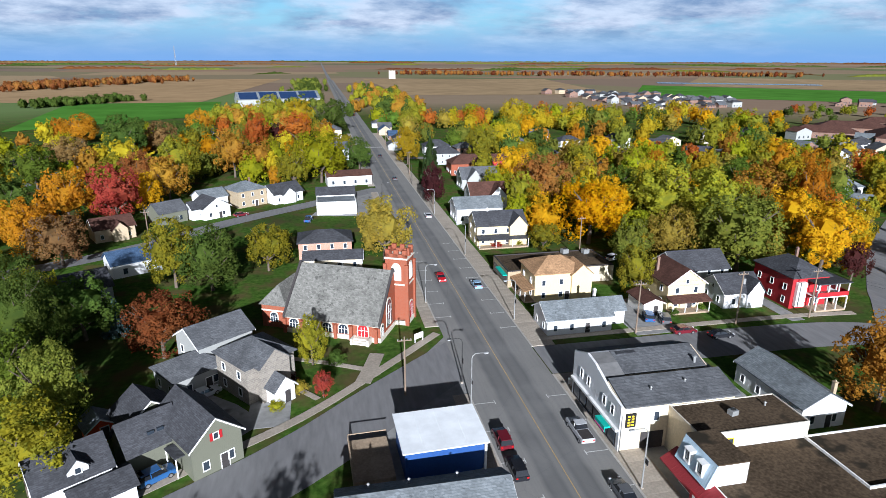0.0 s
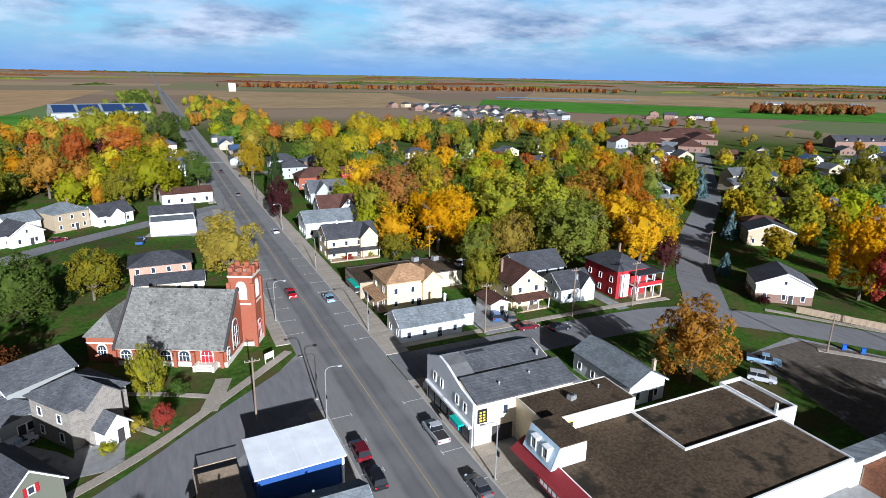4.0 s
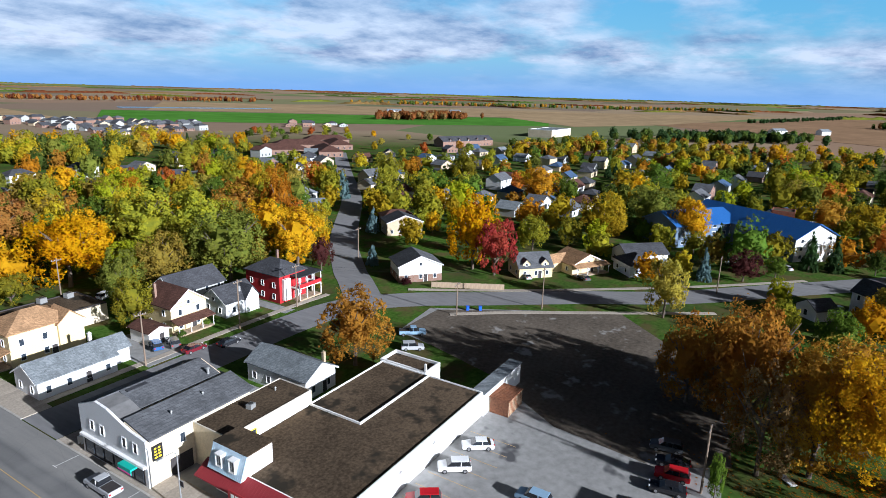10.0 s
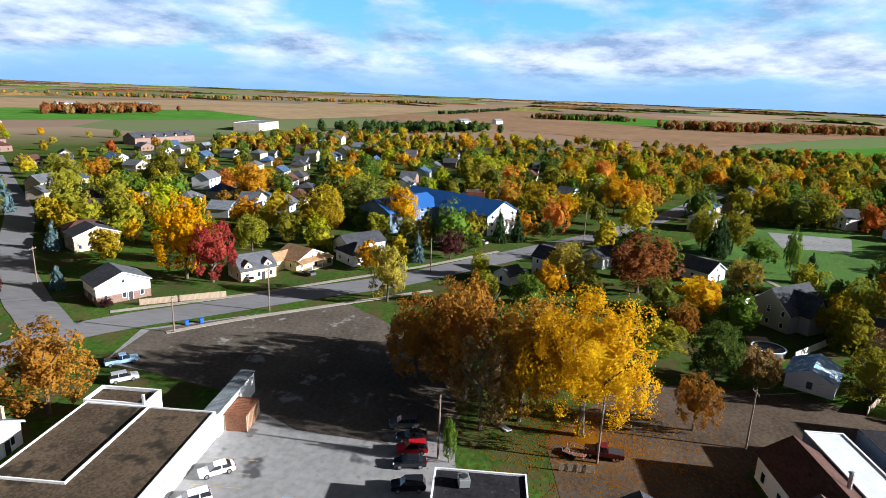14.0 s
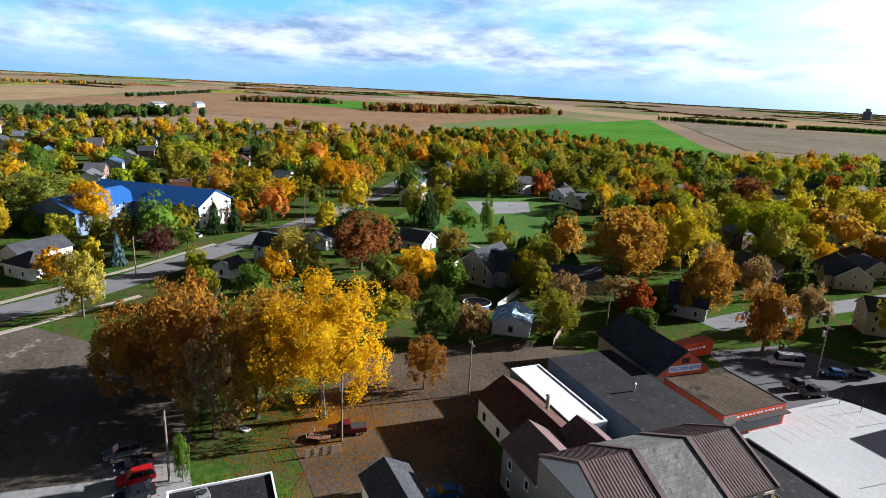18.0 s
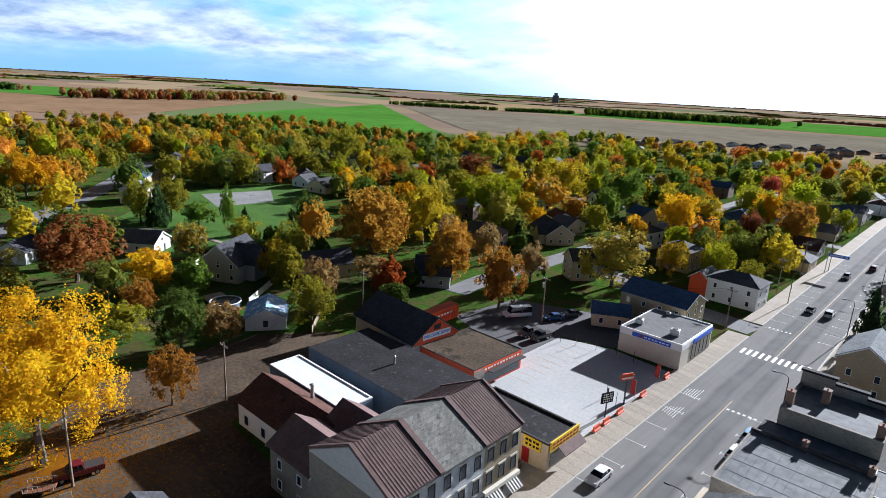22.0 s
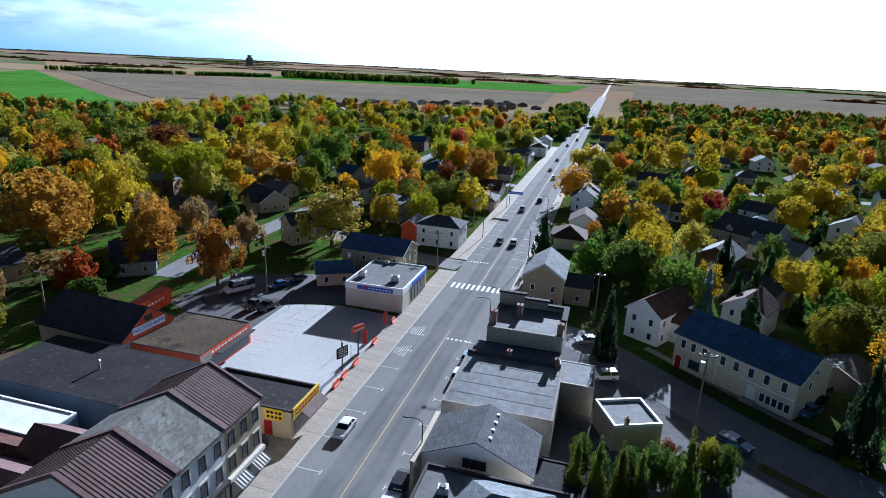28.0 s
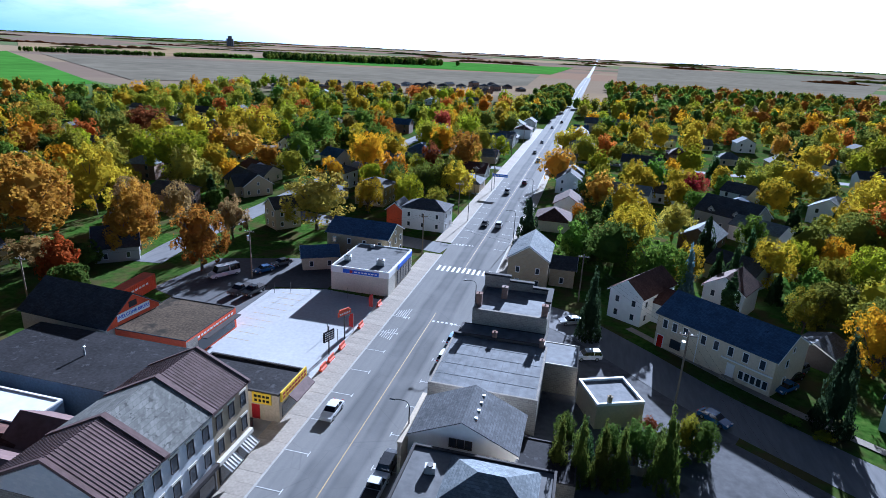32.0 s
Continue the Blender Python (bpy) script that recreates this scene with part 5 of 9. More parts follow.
# ---- church on the corner ----
CH = thing("church", "red brick church with steep weathered slate roof and square tower", "church", 4.0, 110.4, 0, -26)
HOUSES.append((4.0, 110.4, 14))
bm = bmesh.new()
gable_walls(bm, -9.6, 9.6, -7.8, 7.8, 3.5, 11.0, "x")
part("nave_wall", bm, "brick", CH)
bm = bmesh.new()
gable_roof(bm, -9.4, 9.2, -7.8, 7.8, 3.5, 11.2, "x", 0.35, 0.22)
part("nave_roof", bm, "r_slate", CH)
for xe in (9.3, -9.75):
    bm = bmesh.new()
    for s in (-1, 1):
        prism(bm, [(s * 8.15, 3.0), (0, 11.35), (0, 11.85), (s * 8.15, 3.6)], xe, xe + 0.45, "x")
    part("gable_coping", bm, "dark_trim", CH, "dark metal coping on the gable")
bm = bmesh.new()
box(bm, -9.75, 9.75, -7.95, -7.8, 0.0, 0.9)
box(bm, 9.6, 9.75, -7.8, 7.8, 0.0, 0.9)
part("stone_base", bm, "limestone", CH)
part("stone_band", boxes((-9.7, 9.7, -7.92, -7.8, 3.0, 3.3)), "limestone", CH)
for i, xx in enumerate((-9.4, -5.9, -2.6, 0.9, 4.0, 8.9)):
    part("buttress", boxes((xx - 0.3, xx + 0.3, -8.35, -7.8, 0, 2.7), (xx - 0.36, xx + 0.36, -8.4, -7.8, 2.7, 2.9)), "brick", CH)


def arched(parent, x, y, z0, w, h, rz, name="arched_window", mat="limestone", fill="glass"):
    """A pointed opening with stone surround, mullions and glass."""
    def outline(w, h, n=6):
        pts = [(-w / 2, 0), (w / 2, 0), (w / 2, h * 0.55)]
        for i in range(1, n):
            t = i / n
            pts.append((w / 2 * math.cos(t * math.pi / 2) ** 0.8, h * 0.55 + h * 0.45 * math.sin(t * math.pi / 2)))
        pts.append((0, h))
        return pts + [(-a, b) for a, b in pts[-2:1:-1]]
    bm = bmesh.new()
    prism(bm, outline(w + 0.4, h + 0.25), -0.1, 0.03, "y")
    f = part(name, bm, mat, parent, m=pose(x, y, z0, 0, 0, rz))
    bm = bmesh.new()
    prism(bm, outline(w, h), -0.13, -0.09, "y")
    part("glazing", bm, fill, f)
    bm = bmesh.new()
    for q in (-w / 6, w / 6):
        box(bm, q - 0.04, q + 0.04, -0.17, -0.13, 0, h * 0.8)
    box(bm, -w / 2, w / 2, -0.165, -0.135, h * 0.5, h * 0.5 + 0.08)
    part("mullion", bm, "trim", f)
    return f


part("vestry", boxes((-13.4, -9.8, 1.2, 7.2, 0, 5.0)), "brick", CH, "low brick vestry behind the nave")
part("vestry_roof", boxes((-13.6, -9.8, 1.0, 7.4, 5.0, 5.18)), "r_dark", CH)
for xx in (-7.6, -4.2, -0.8, 2.4):
    arched(CH, xx, -7.82, 1.1, 1.7, 1.8, 0)
arched(CH, 6.3, -7.82, 0.9, 1.9, 2.4, 0, "side_door", "limestone", "red_paint")
st = part("steps", boxes((4.9, 7.7, -8.9, -7.9, 0, 0.9), (4.9, 7.7, -9.3, -8.9, 0, 0.6), (4.9, 7.7, -9.7, -9.3, 0, 0.3), (4.5, 4.9, -9.9, -7.9, 0, 1.1), (7.7, 8.1, -9.9, -7.9, 0, 1.1)), "limestone", CH)
arched(CH, 9.62, -3.0, 1.6, 2.6, 5.2, 90)
arched(CH, 9.62, -6.8, 1.0, 1.2, 2.2, 90)
bm = bmesh.new()
box(bm, 7.8, 12.1, 0.7, 5.0, 0, 13.6)
tw = part("tower", bm, "brick", CH, "square brick bell tower with battlements")
part("tower_band", boxes((7.65, 12.25, 0.55, 5.15, 8.2, 8.5), (7.65, 12.25, 0.55, 5.15, 13.4, 13.7), (7.65, 12.25, 0.55, 5.15, 0, 0.9)), "limestone", tw)
for a, b in ((7.8, 8.7), (9.5, 10.4), (11.2, 12.1)):
    for c, d in ((0.7, 1.2), (4.5, 5.0)):
        part("merlon", boxes((a, b, c, d, 13.7, 15.2)), "brick", tw)
for a, b in ((7.8, 8.3), (11.6, 12.1)):
    part("merlon", boxes((a, b, 2.4, 3.3, 13.7, 15.2)), "brick", tw)
part("battlement", boxes((7.8, 12.1, 0.7, 1.2, 13.7, 14.4), (7.8, 12.1, 4.5, 5.0, 13.7, 14.4)), "brick", tw)
for sx, sy in ((7.8, 0.7), (12.1, 0.7), (7.8, 5.0), (12.1, 5.0)):
    part("corner_buttress", boxes((sx - 0.35, sx + 0.35, sy - 0.35, sy + 0.35, 0, 12.4)), "brick", tw)
for a, b, r in ((10.0, 0.67, 0), (12.13, 2.85, 90), (7.77, 2.85, -90)):
    arched(tw, a, b, 9.2, 1.6, 3.2, r, "belfry_window", "limestone", "trim")
arched(tw, 12.13, 2.85, 1.2, 2.0, 3.2, 90, "main_door", "limestone", "red_paint")
an = part("chancel_wall", boxes((-15.0, -9.7, -6.6, 5.0, 0, 4.6)), "brick", CH)
bm = bmesh.new()
hip_roof(bm, -15.0, -9.9, -6.6, 5.0, 4.6, 8.0, 0.35)
part("chancel_roof", bm, "r_slate", an)
part("chancel_band", boxes((-15.06, -9.7, -6.66, -6.6, 3.3, 3.6)), "limestone", an)
arched(CH, -12.4, -6.62, 1.2, 1.4, 1.9, 0)
for i, (lx, ly) in enumerate(((16.2, 98.4),)):
    ls = thing("notice_board", "small white church notice board on posts", "sign", lx, ly, 0, 30)
    part("board", boxes((-1.0, 1.0, -0.06, 0.06, 0.7, 1.8)), "trim", ls)
    for q in (-0.9, 0.9):
        part("post", boxes((q - 0.06, q + 0.06, -0.06, 0.06, 0, 1.8)), "trim", ls)

# ---- houses north-west ----
house(-11.4, 88.3, 8.4, 8.6, 6.0, 8.6, "hip", "stone", "r_grey", 38, 2, "grey stone two-storey house with front gable", porch=None, sides="sew", wing=(-2.6, 2.6, -5.4, 0, 6.0, 8.2, "y"))
house(-7.6, 83.2, 3.4, 2.8, 2.8, 4.4, "y", "trim", "r_grey", 38, 1, "small gabled entrance porch with white posts", name="entrance_porch", sides="", category="porch")
house(-18.6, 96.5, 9.5, 7.5, 6.2, 8.4, "x", "greysiding", "r_grey", 38, 2, "grey rear block of the stone house", name="house_block", sides="w")
house(-21.6, 90.6, 8.6, 7.0, 3.4, 5.6, "hip", "greysiding", "r_grey", 38, 1, "grey attached garage with hipped roof", name="garage", sides="sw", category="garage")
ol = house(-17.2, 72.2, 6.6, 10.5, 4.7, 7.6, "y", "olive", "r_dark", 35, 1, "olive grey house with red shutters and steep charcoal roof", sides="se", wing=(-8.5, -2, 0.5, 6.0, 3.6, 6.6, "x"))
for q in (-0.62, 0.62):
    part("shutter", boxes((q - 0.18, q + 0.18, -5.33, -5.25, 4.5, 5.6)), "red_paint", ol, "red painted window shutter")
part("porch_roof", boxes((-4.6, -3.2, -3.4, -0.2, 2.9, 3.05)), "r_dark", ol)
for q in (-3.3, -0.4):
    part("porch_post", boxes((-4.5, -4.36, q, q + 0.14, 0, 2.9)), "trim", ol)
for q in (0.9, 2.1):
    part("skylight", boxes((-6.6 + q, -5.8 + q, 1.3, 2.1, 4.7, 5.1)), "glass", ol, "small roof skylight")
house(-25.2, 78.2, 7.0, 5.5, 3.6, 6.2, "y", "olive", "r_dark", 35, 1, "rear wing of the olive house with charcoal roof", name="house_wing", sides="w")
house(-30.5, 66.2, 7.6, 6.6, 4.3, 6.9, "x", "white", "r_dark", 33, 1, "small white storey-and-a-half house with dark roof", sides="sew", dormer=((0.5, "s"),), wing=(-1.0, 5.2, -6.6, -2.0, 2.7, 3.8, "x"))
house(-31.5, 78.5, 3.4, 3.4, 2.4, 3.6, "y", "orange", "r_light", 33, 1, "small red and white garden shed", name="garden_shed", sides="", category="shed")
wb = thing("white_roof_hall", "low blue-walled hall under a big white metal roof", "shop building", 13.4, 65.0, 0, 2, "shops and flat-roofed buildings")
HOUSES.append((13, 65, 9))
part("wall", boxes((-5.0, 5.2, -3.6, 3.6, 0, 4.1)), "bluewall", wb)
bm = bmesh.new()
prism(bm, [(-4.1, 4.05), (4.1, 4.5), (4.1, 4.65), (-4.1, 4.2)], -5.4, 5.6, "x")
part("roof", bm, "r_white", wb)
for i in range(5):
    bm = bmesh.new()
    prism(bm, [(-4.1, 4.2), (4.1, 4.65), (4.1, 4.7), (-4.1, 4.25)], -5.4 + i * 2.74, -5.32 + i * 2.74, "x")
    part("roof_seam", bm, "r_white", wb)
part("corner_post", boxes((5.0, 5.3, -4.0, -3.7, 0, 4.1)), "trim", wb)
bh = house(9.6, 53.2, 18.6, 6.4, 3.8, 5.4, "x", "tan", "r_light", 0, 1, "long pale shingle-roofed shop beside the main street", sides="ne", chim=None)
for q in (-6, -1.5, 4):
    vent_pipe(9.6 + q, 55.2, 4.6, 0.5)
dk = thing("deck", "raised wooden deck with rails and chairs beside the hall", "deck", 4.6, 65.5, 0, 2)
part("platform", boxes((-2.6, 2.6, -4.5, 4.0, 0, 0.9)), "wood", dk)
for i in range(9):
    part("rail_post", boxes((-2.6, -2.5, -4.4 + i * 1.05, -4.3 + i * 1.05, 0.9, 1.9)), "wood", dk)
part("rail", boxes((-2.62, -2.5, -4.5, 4.0, 1.85, 1.95), (-2.6, 2.6, 3.9, 4.0, 1.85, 1.95)), "wood", dk)
house(0.2, 151.5, 13.2, 9.6, 5.4, 7.6, "hip", "pink", "r_dark", 0, 2, "salmon brick two-storey house with dark hipped roof", sides="se")
house(2.0, 143.0, 14, 5.4, 3.0, 4.4, "x", "stucco", "r_dark", -4, 1, "low cream annex with charcoal roof", name="annex", sides="se")
gs = shop(-2.0, 11.0, 196, 206, 4.4, "white_wall", "r_light", "white service station building with pale roof", parapet="trim")
house(4.6, 211.5, 13, 8, 4.2, 6.2, "x", "white", "r_dark", 0, 1, "white garage with dark roof", sides="se", far=True)
house(10.8, 247.5, 18, 9, 4.0, 5.6, "x", "white", "r_brown", 6, 1, "long white building beside the main street", sides="se", far=True)
house(-26.8, 217.5, 11, 10, 5.8, 8.4, "hip", "stone_tan", "r_light", 36, 2, "buff brick two-storey house with pale roof", sides="se", chim=(2, 0))
house(-38, 213, 9, 8, 4.6, 6.8, "x", "white", "r_light", 36, 1, "white house with pale roof", sides="se", far=True)
house(-36.2, 202.0, 9, 9, 3.8, 6.6, "y", "white", "r_dark", 36, 1, "white cottage with dark gabled roof", sides="sew", wing=(-7, 0, -2, 3.5, 3.6, 5.6, "x"))
house(-14.5, 221, 12, 9, 3.6, 6.4, "x", "white", "r_dark", 36, 1, "white bungalow with dark roof", sides="se", wing=(-3, 2, -6, 0, 3.4, 5.6, "y"))
house(-60, 181.5, 10.5, 8, 3.8, 6.2, "x", "tan", "r_brown", 30, 1, "tan bungalow with brown roof", sides="se", wing=(-1, 3, -5.4, 0, 3.4, 5.4, "y"))
house(-48.5, 197.5, 9, 8, 3.8, 6.4, "x", "olive", "r_grey", 40, 1, "olive house with grey roof", sides="se", far=True)
house(-52, 131, 12, 9, 3.6, 6.4, "x", "greysiding", "r_dark", 30, 1, "shaded house with dark roof among trees", sides="se", far=True)
house(-46, 150, 11, 8, 3.4, 5.6, "x", "white", "r_blue", 30, 1, "shaded house with blue-grey roof", sides="se", far=True)

# ---- houses east of the bend ----
house(131.5, 84.8, 12, 9.5, 4.6, 7.2, "y", "white_wall", "r_grey", -40, 1, "white gabled house on a brick base with grey roof", sides="sw", base=("brick_brown", 2.0), porch=None)
house(172.5, 118.8, 13, 9, 4.8, 7.2, "y", "tan", "r_dark", -38, 1, "tan split-level house with dark roof", sides="sw")
house(183.5, 129.0, 12, 8, 3.6, 5.8, "hip", "brick_brown", "r_brown", -38, 1, "brown bungalow with hipped roof", sides="sw", far=True)
house(212, 149.5, 13, 9, 4.2, 6.6, "hip", "brick_brown", "r_brown", -38, 1, "brown brick house with hipped roof", sides="sw", far=True)
house(181, 170.5, 10, 8, 4.0, 5.4, "x", "white", "r_light", -40, 1, "white shed with striped pale metal roof", sides="sw", far=True)
house(153.3, 60.0, 10, 8.4, 3.2, 6.4, "x", "cream", "r_grey", -43, 1, "cream bungalow with two front gables", sides="sw", dormer=((-2.8, "s"), (2.8, "s")), chim=(-4.2, 1))
house(166.5, 50.5, 12, 9.5, 3.0, 5.6, "y", "cream", "r_tan", -30, 1, "tan-roofed bungalow with an open porch", sides="sw", porch=("s", 2.2, "r_tan"), wing=(-9, -3, 0, 5, 2.9, 4.6, "x"))
house(173.6, 35.5, 8.5, 9.5, 3.4, 6.0, "hip", "white", "r_dark", -45, 1, "small white house with dark hipped roof", sides="sw")
house(185, 37, 14, 9, 3.8, 6.2, "x", "white", "r_dark", -45, 1, "white house with dark roof", sides="sw", far=True)
ap = thing("apartment_block", "three-storey blue-roofed apartment block with white gable ends", "apartment building", 238, 10, 0, 54)
HOUSES.append((238, 10, 30))
bm = bmesh.new()
gable_walls(bm, -24, 22, -9.5, 9.5, 7.8, 12.0, "x")
part("wall", bm, "slateblue_wall", ap)
bm = bmesh.new()
gable_roof(bm, -24, 22, -9.5, 9.5, 7.8, 12.0, "x", 0.8, 0.25)
part("roof", bm, "r_bluemetal", ap, "blue ribbed metal roof")
bm = bmesh.new()
prism(bm, [(-9.4, 0), (9.4, 0), (9.4, 7.7), (0, 11.8), (-9.4, 7.7)], -24.06, -24.0, "x")
part("gable_end", bm, "trim", ap, "white clad gable end")
bm = bmesh.new()
gable_walls(bm, 2, 18, 6, 34, 7.8, 11.4, "y")
wg = part("wing", bm, "slateblue_wall", ap)
bm = bmesh.new()
gable_roof(bm, 2, 18, 6, 34, 7.8, 11.4, "y", 0.8, 0.25)
part("wing_roof", bm, "r_bluemetal", wg)
for k in range(3):
    for i in range(9):
        window(ap, -21.5 + i * 4.8, 9.53, 1.6 + 2.6 * k, 180, 1.8, 1.3)
    for i in range(4):
        window(ap, -24.1, -6.6 + i * 4.4, 1.6 + 2.6 * k, -90, 1.4, 1.3)
    for i in range(5):
        window(ap, 1.97, 12 + i * 4.6, 1.6 + 2.6 * k, -90, 1.8, 1.3)
part("end_bay", boxes((-26.4, -24.1, -3.0, 3.0, 0, 7.4)), "trim", ap, "white stair bay on the gable end")
shop(262, 270, -2, 6, 9.0, "brick", "r_gravel", "red brick block behind the apartments", parapet="brick", lip=0.4)

# ---- south-east: behind the parking lot ----
mu = shop(52.5, 67, -10, 1.6, 4.6, "beige", "r_tar", "small flat building with black roof and white rim", pw=0.22, lip=0.3)
rooftop_unit(64.2, -2.2, 4.35, 1.6)
house(60.0, -23.8, 10.0, 6.0, 3.0, 4.6, "x", "white", "r_dark", 2, 1, "white shed with dark gabled roof", name="shed", sides="e", category="shed")
bb = house(68.4, -47.2, 17.8, 8.6, 4.0, 6.6, "x", "white_wall", "r_brown", 1, 1, "long white outbuilding with brown gabled roof", name="outbuilding", sides="n", category="outbuilding", far=True)
vent_pipe(68.3, -49.5, 5.4, 2.2, 0.28)
shop(64, 83.2, -57.2, -51.6, 4.6, "slateblue_wall", "r_white", "low block with a white membrane roof", parapet="trim", lip=0.2)
gg = shop(55, 84, -73, -59.6, 5.0, "slateblue_wall", "r_tar", "slate-blue block with patched dark felt roof", parapet="r_tar", lip=0.06)
vent_pipe(69.5, -66.5, 4.9, 1.4, 0.16)
rooftop_unit(57.5, -62.5, 4.9, 1.1)

# terrace of three stone shops
units = ((-60.3, -53.2, "stone_tan", "maroonmetal", "terrace shop of buff stone under a maroon ribbed metal roof"), (-53.2, -45.6, "stone_white", "r_slate", "terrace shop of whitewashed stone under weathered slates"), (-45.6, -38.4, "stone_white", "maroonmetal", "terrace shop of pale blue-white stone under a maroon ribbed metal roof"))
for a, b, wm, rm, lab in units:
    t = thing("terrace_shop", lab, "shop building", 39.5, a, 0, 0, "terrace of stone shops")
    HOUSES.append((46, (a + b) / 2, 6))
    L = b - a
    bm = bmesh.new()
    prism(bm, [(0, 0), (13.4, 0), (13.4, 9.6), (6.4, 13.3), (0, 10.3)], 0, L, "y")
    part("wall", bm, wm, t)
    bm = bmesh.new()
    prism(bm, [(-0.4, 10.15), (6.4, 13.35), (6.4, 13.55), (-0.4, 10.35)], 0.3, L - 0.3, "y")
    prism(bm, [(6.4, 13.35), (13.7, 9.5), (13.7, 9.7), (6.4, 13.55)], 0.3, L - 0.3, "y")
    rf = part("roof", bm, rm, t)
    if rm == "maroonmetal":
        bm = bmesh.new()
        n = int((L - 0.6) / 0.42)
        for i in range(n):
            y0 = 0.5 + i * 0.42
            prism(bm, [(-0.42, 10.35), (6.4, 13.55), (6.4, 13.59), (-0.42, 10.39)], y0, y0 + 0.07, "y")
            prism(bm, [(6.4, 13.55), (13.72, 9.7), (13.72, 9.74), (6.4, 13.59)], y0, y0 + 0.07, "y")
        part("roof_ribs", bm, "maroonmetal", rf)
    for e in (0, L - 0.35):
        bm = bmesh.new()
        prism(bm, [(-0.45, 10.1), (6.4, 13.4), (13.6, 9.6), (13.6, 9.95), (6.4, 13.75), (-0.45, 10.5)], e, e + 0.35, "y")
        part("party_wall", bm, "maroonmetal", t, "maroon metal coping between the roofs")
    for k, z in enumerate((5.2, 8.4)):
        for i in range(3):
            window(t, -0.03, L * (i + 0.5) / 3, z, -90, 1.05, 1.8, "dark_trim")
            part("lintel", boxes((-0.1, 0.02, L * (i + 0.5) / 3 - 0.75, L * (i + 0.5) / 3 + 0.75, z + 1.0, z + 1.25)), "limestone", t)
    part("shop_cornice", boxes((-0.5, 0, 0.1, L - 0.1, 3.3, 3.8)), "limestone" if wm == "stone_tan" else "dark_trim", t)
    part("shop_front", boxes((-0.15, 0.0, 0.4, L - 0.4, 0.4, 3.1)), "dark_trim", t)
    for i in range(2):
        part("shop_window", boxes((-0.2, -0.15, 0.7 + i * L / 2, L / 2 - 0.5 + i * L / 2, 0.8, 2.8)), "glass", t)
    if wm == "stone_tan":
        for i in range(2):
            y0 = 0.5 + i * 3.5
            aw = part("striped_awning", bmesh.new(), "trim", t, "white and green striped canvas awning")
            bm = bmesh.new()
            prism(bm, [(-1.5, 2.3), (-0.1, 3.3), (-0.1, 3.4), (-1.5, 2.4)], y0, y0 + 2.4, "y")
            bm.to_mesh(aw.data)
            bm.free()
            bm = bmesh.new()
            for j in range(5):
                prism(bm, [(-1.52, 2.41), (-0.1, 3.41), (-0.1, 3.43), (-1.52, 2.43)], y0 + j * 0.5, y0 + j * 0.5 + 0.22, "y")
            part("stripes", bm, "dark_trim", aw)
part("end_gable_sheet", boxes((0, 13.3, 7.2, 7.26, 0, 9.4)), "stone", t, "rough grey stone end wall")
house(57.2, -42.2, 8.4, 7.4, 6.2, 8.6, "x", "stone", "maroonmetal", 0, 2, "stone rear wing with a maroon ribbed roof", name="rear_wing", sides="ne", category="rear wing")
house(57.0, -49.6, 8.0, 6.4, 6.0, 8.2, "x", "stone", "maroonmetal", 0, 2, "lower stone rear wing with a maroon ribbed roof", name="rear_wing", sides="e", category="rear wing")

fs = shop(39.2, 54.2, -74.2, -66.8, 4.4, "beige", "r_tar", "small beige shop with dark roof and yellow signs", parapet="dark_trim", lip=0.3)
sg = part("yellow_sign", boxes((-7.75, -7.55, -3.9, 3.4, 3.1, 4.6)), "yellow_paint", fs, "long yellow sign with red writing on the street front")
bars(sg, -3.7, 3.2, 3.3, 4.4, -7.77, "red_paint", rows=2, n=8, along="y")
sg = part("side_sign", boxes((-6.4, -3.6, 3.72, 3.85, 2.6, 4.2)), "yellow_paint", fs, "yellow and black side sign")
bars(sg, -6.2, -3.8, 2.75, 4.05, 3.87, "black_paint", rows=2, n=4)
part("door_glass", boxes((-4.6, -3.4, 3.7, 3.76, 0.1, 2.3)), "red_paint", fs)
aw = part("awning", bmesh.new(), "maroonmetal", fs, "sloping maroon metal awning")
bm = bmesh.new()
prism(bm, [(-9.0, 2.2), (-7.5, 3.2), (-7.5, 3.35), (-9.0, 2.35)], -3.9, 1.5, "y")
bm.to_mesh(aw.data)
bm.free()
part("shop_window", boxes((-7.56, -7.5, -3.2, 3.0, 0.5, 2.4)), "glass", fs)

# orange motorcycle shop with the barn behind
og = shop(60.4, 73.4, -90, -76.4, 4.0, "orange", "r_gravel", "low orange shop with brown gravel roof", parapet="dark_trim", lip=0.15, pw=0.15)
part("front_glazing", boxes((-6.56, -6.5, -6.2, 4.0, 0.4, 2.6)), "glass", og)
part("front_wall_stone", boxes((-6.55, -6.5, 4.0, 6.8, 0, 3.6)), "stone", og)
bars(og, -6.0, 5.0, 2.9, 3.5, -6.53, "trim", n=13, along="y")
part("lean_roof", boxes((-7.6, -6.5, -6.8, 3.0, 2.6, 2.75)), "dark_trim", og)
bn = thing("barn", "long dark-roofed barn with an orange gable", "barn", 82.3, -81.2, 0, -4)
HOUSES.append((82, -81, 11))
bm = bmesh.new()
gable_walls(bm, -9.0, 9.0, -5.6, 5.6, 4.6, 8.4, "x")
part("wall", bm, "beige", bn)
bm = bmesh.new()
gable_roof(bm, -9.0, 9.0, -5.6, 5.6, 4.6, 8.4, "x", 0.4)
part("roof", bm, "r_dark", bn)
bm = bmesh.new()
prism(bm, [(-5.5, 4.0), (5.5, 4.0), (5.5, 4.6), (0, 8.3), (-5.5, 4.6)], -9.1, -9.0, "x")
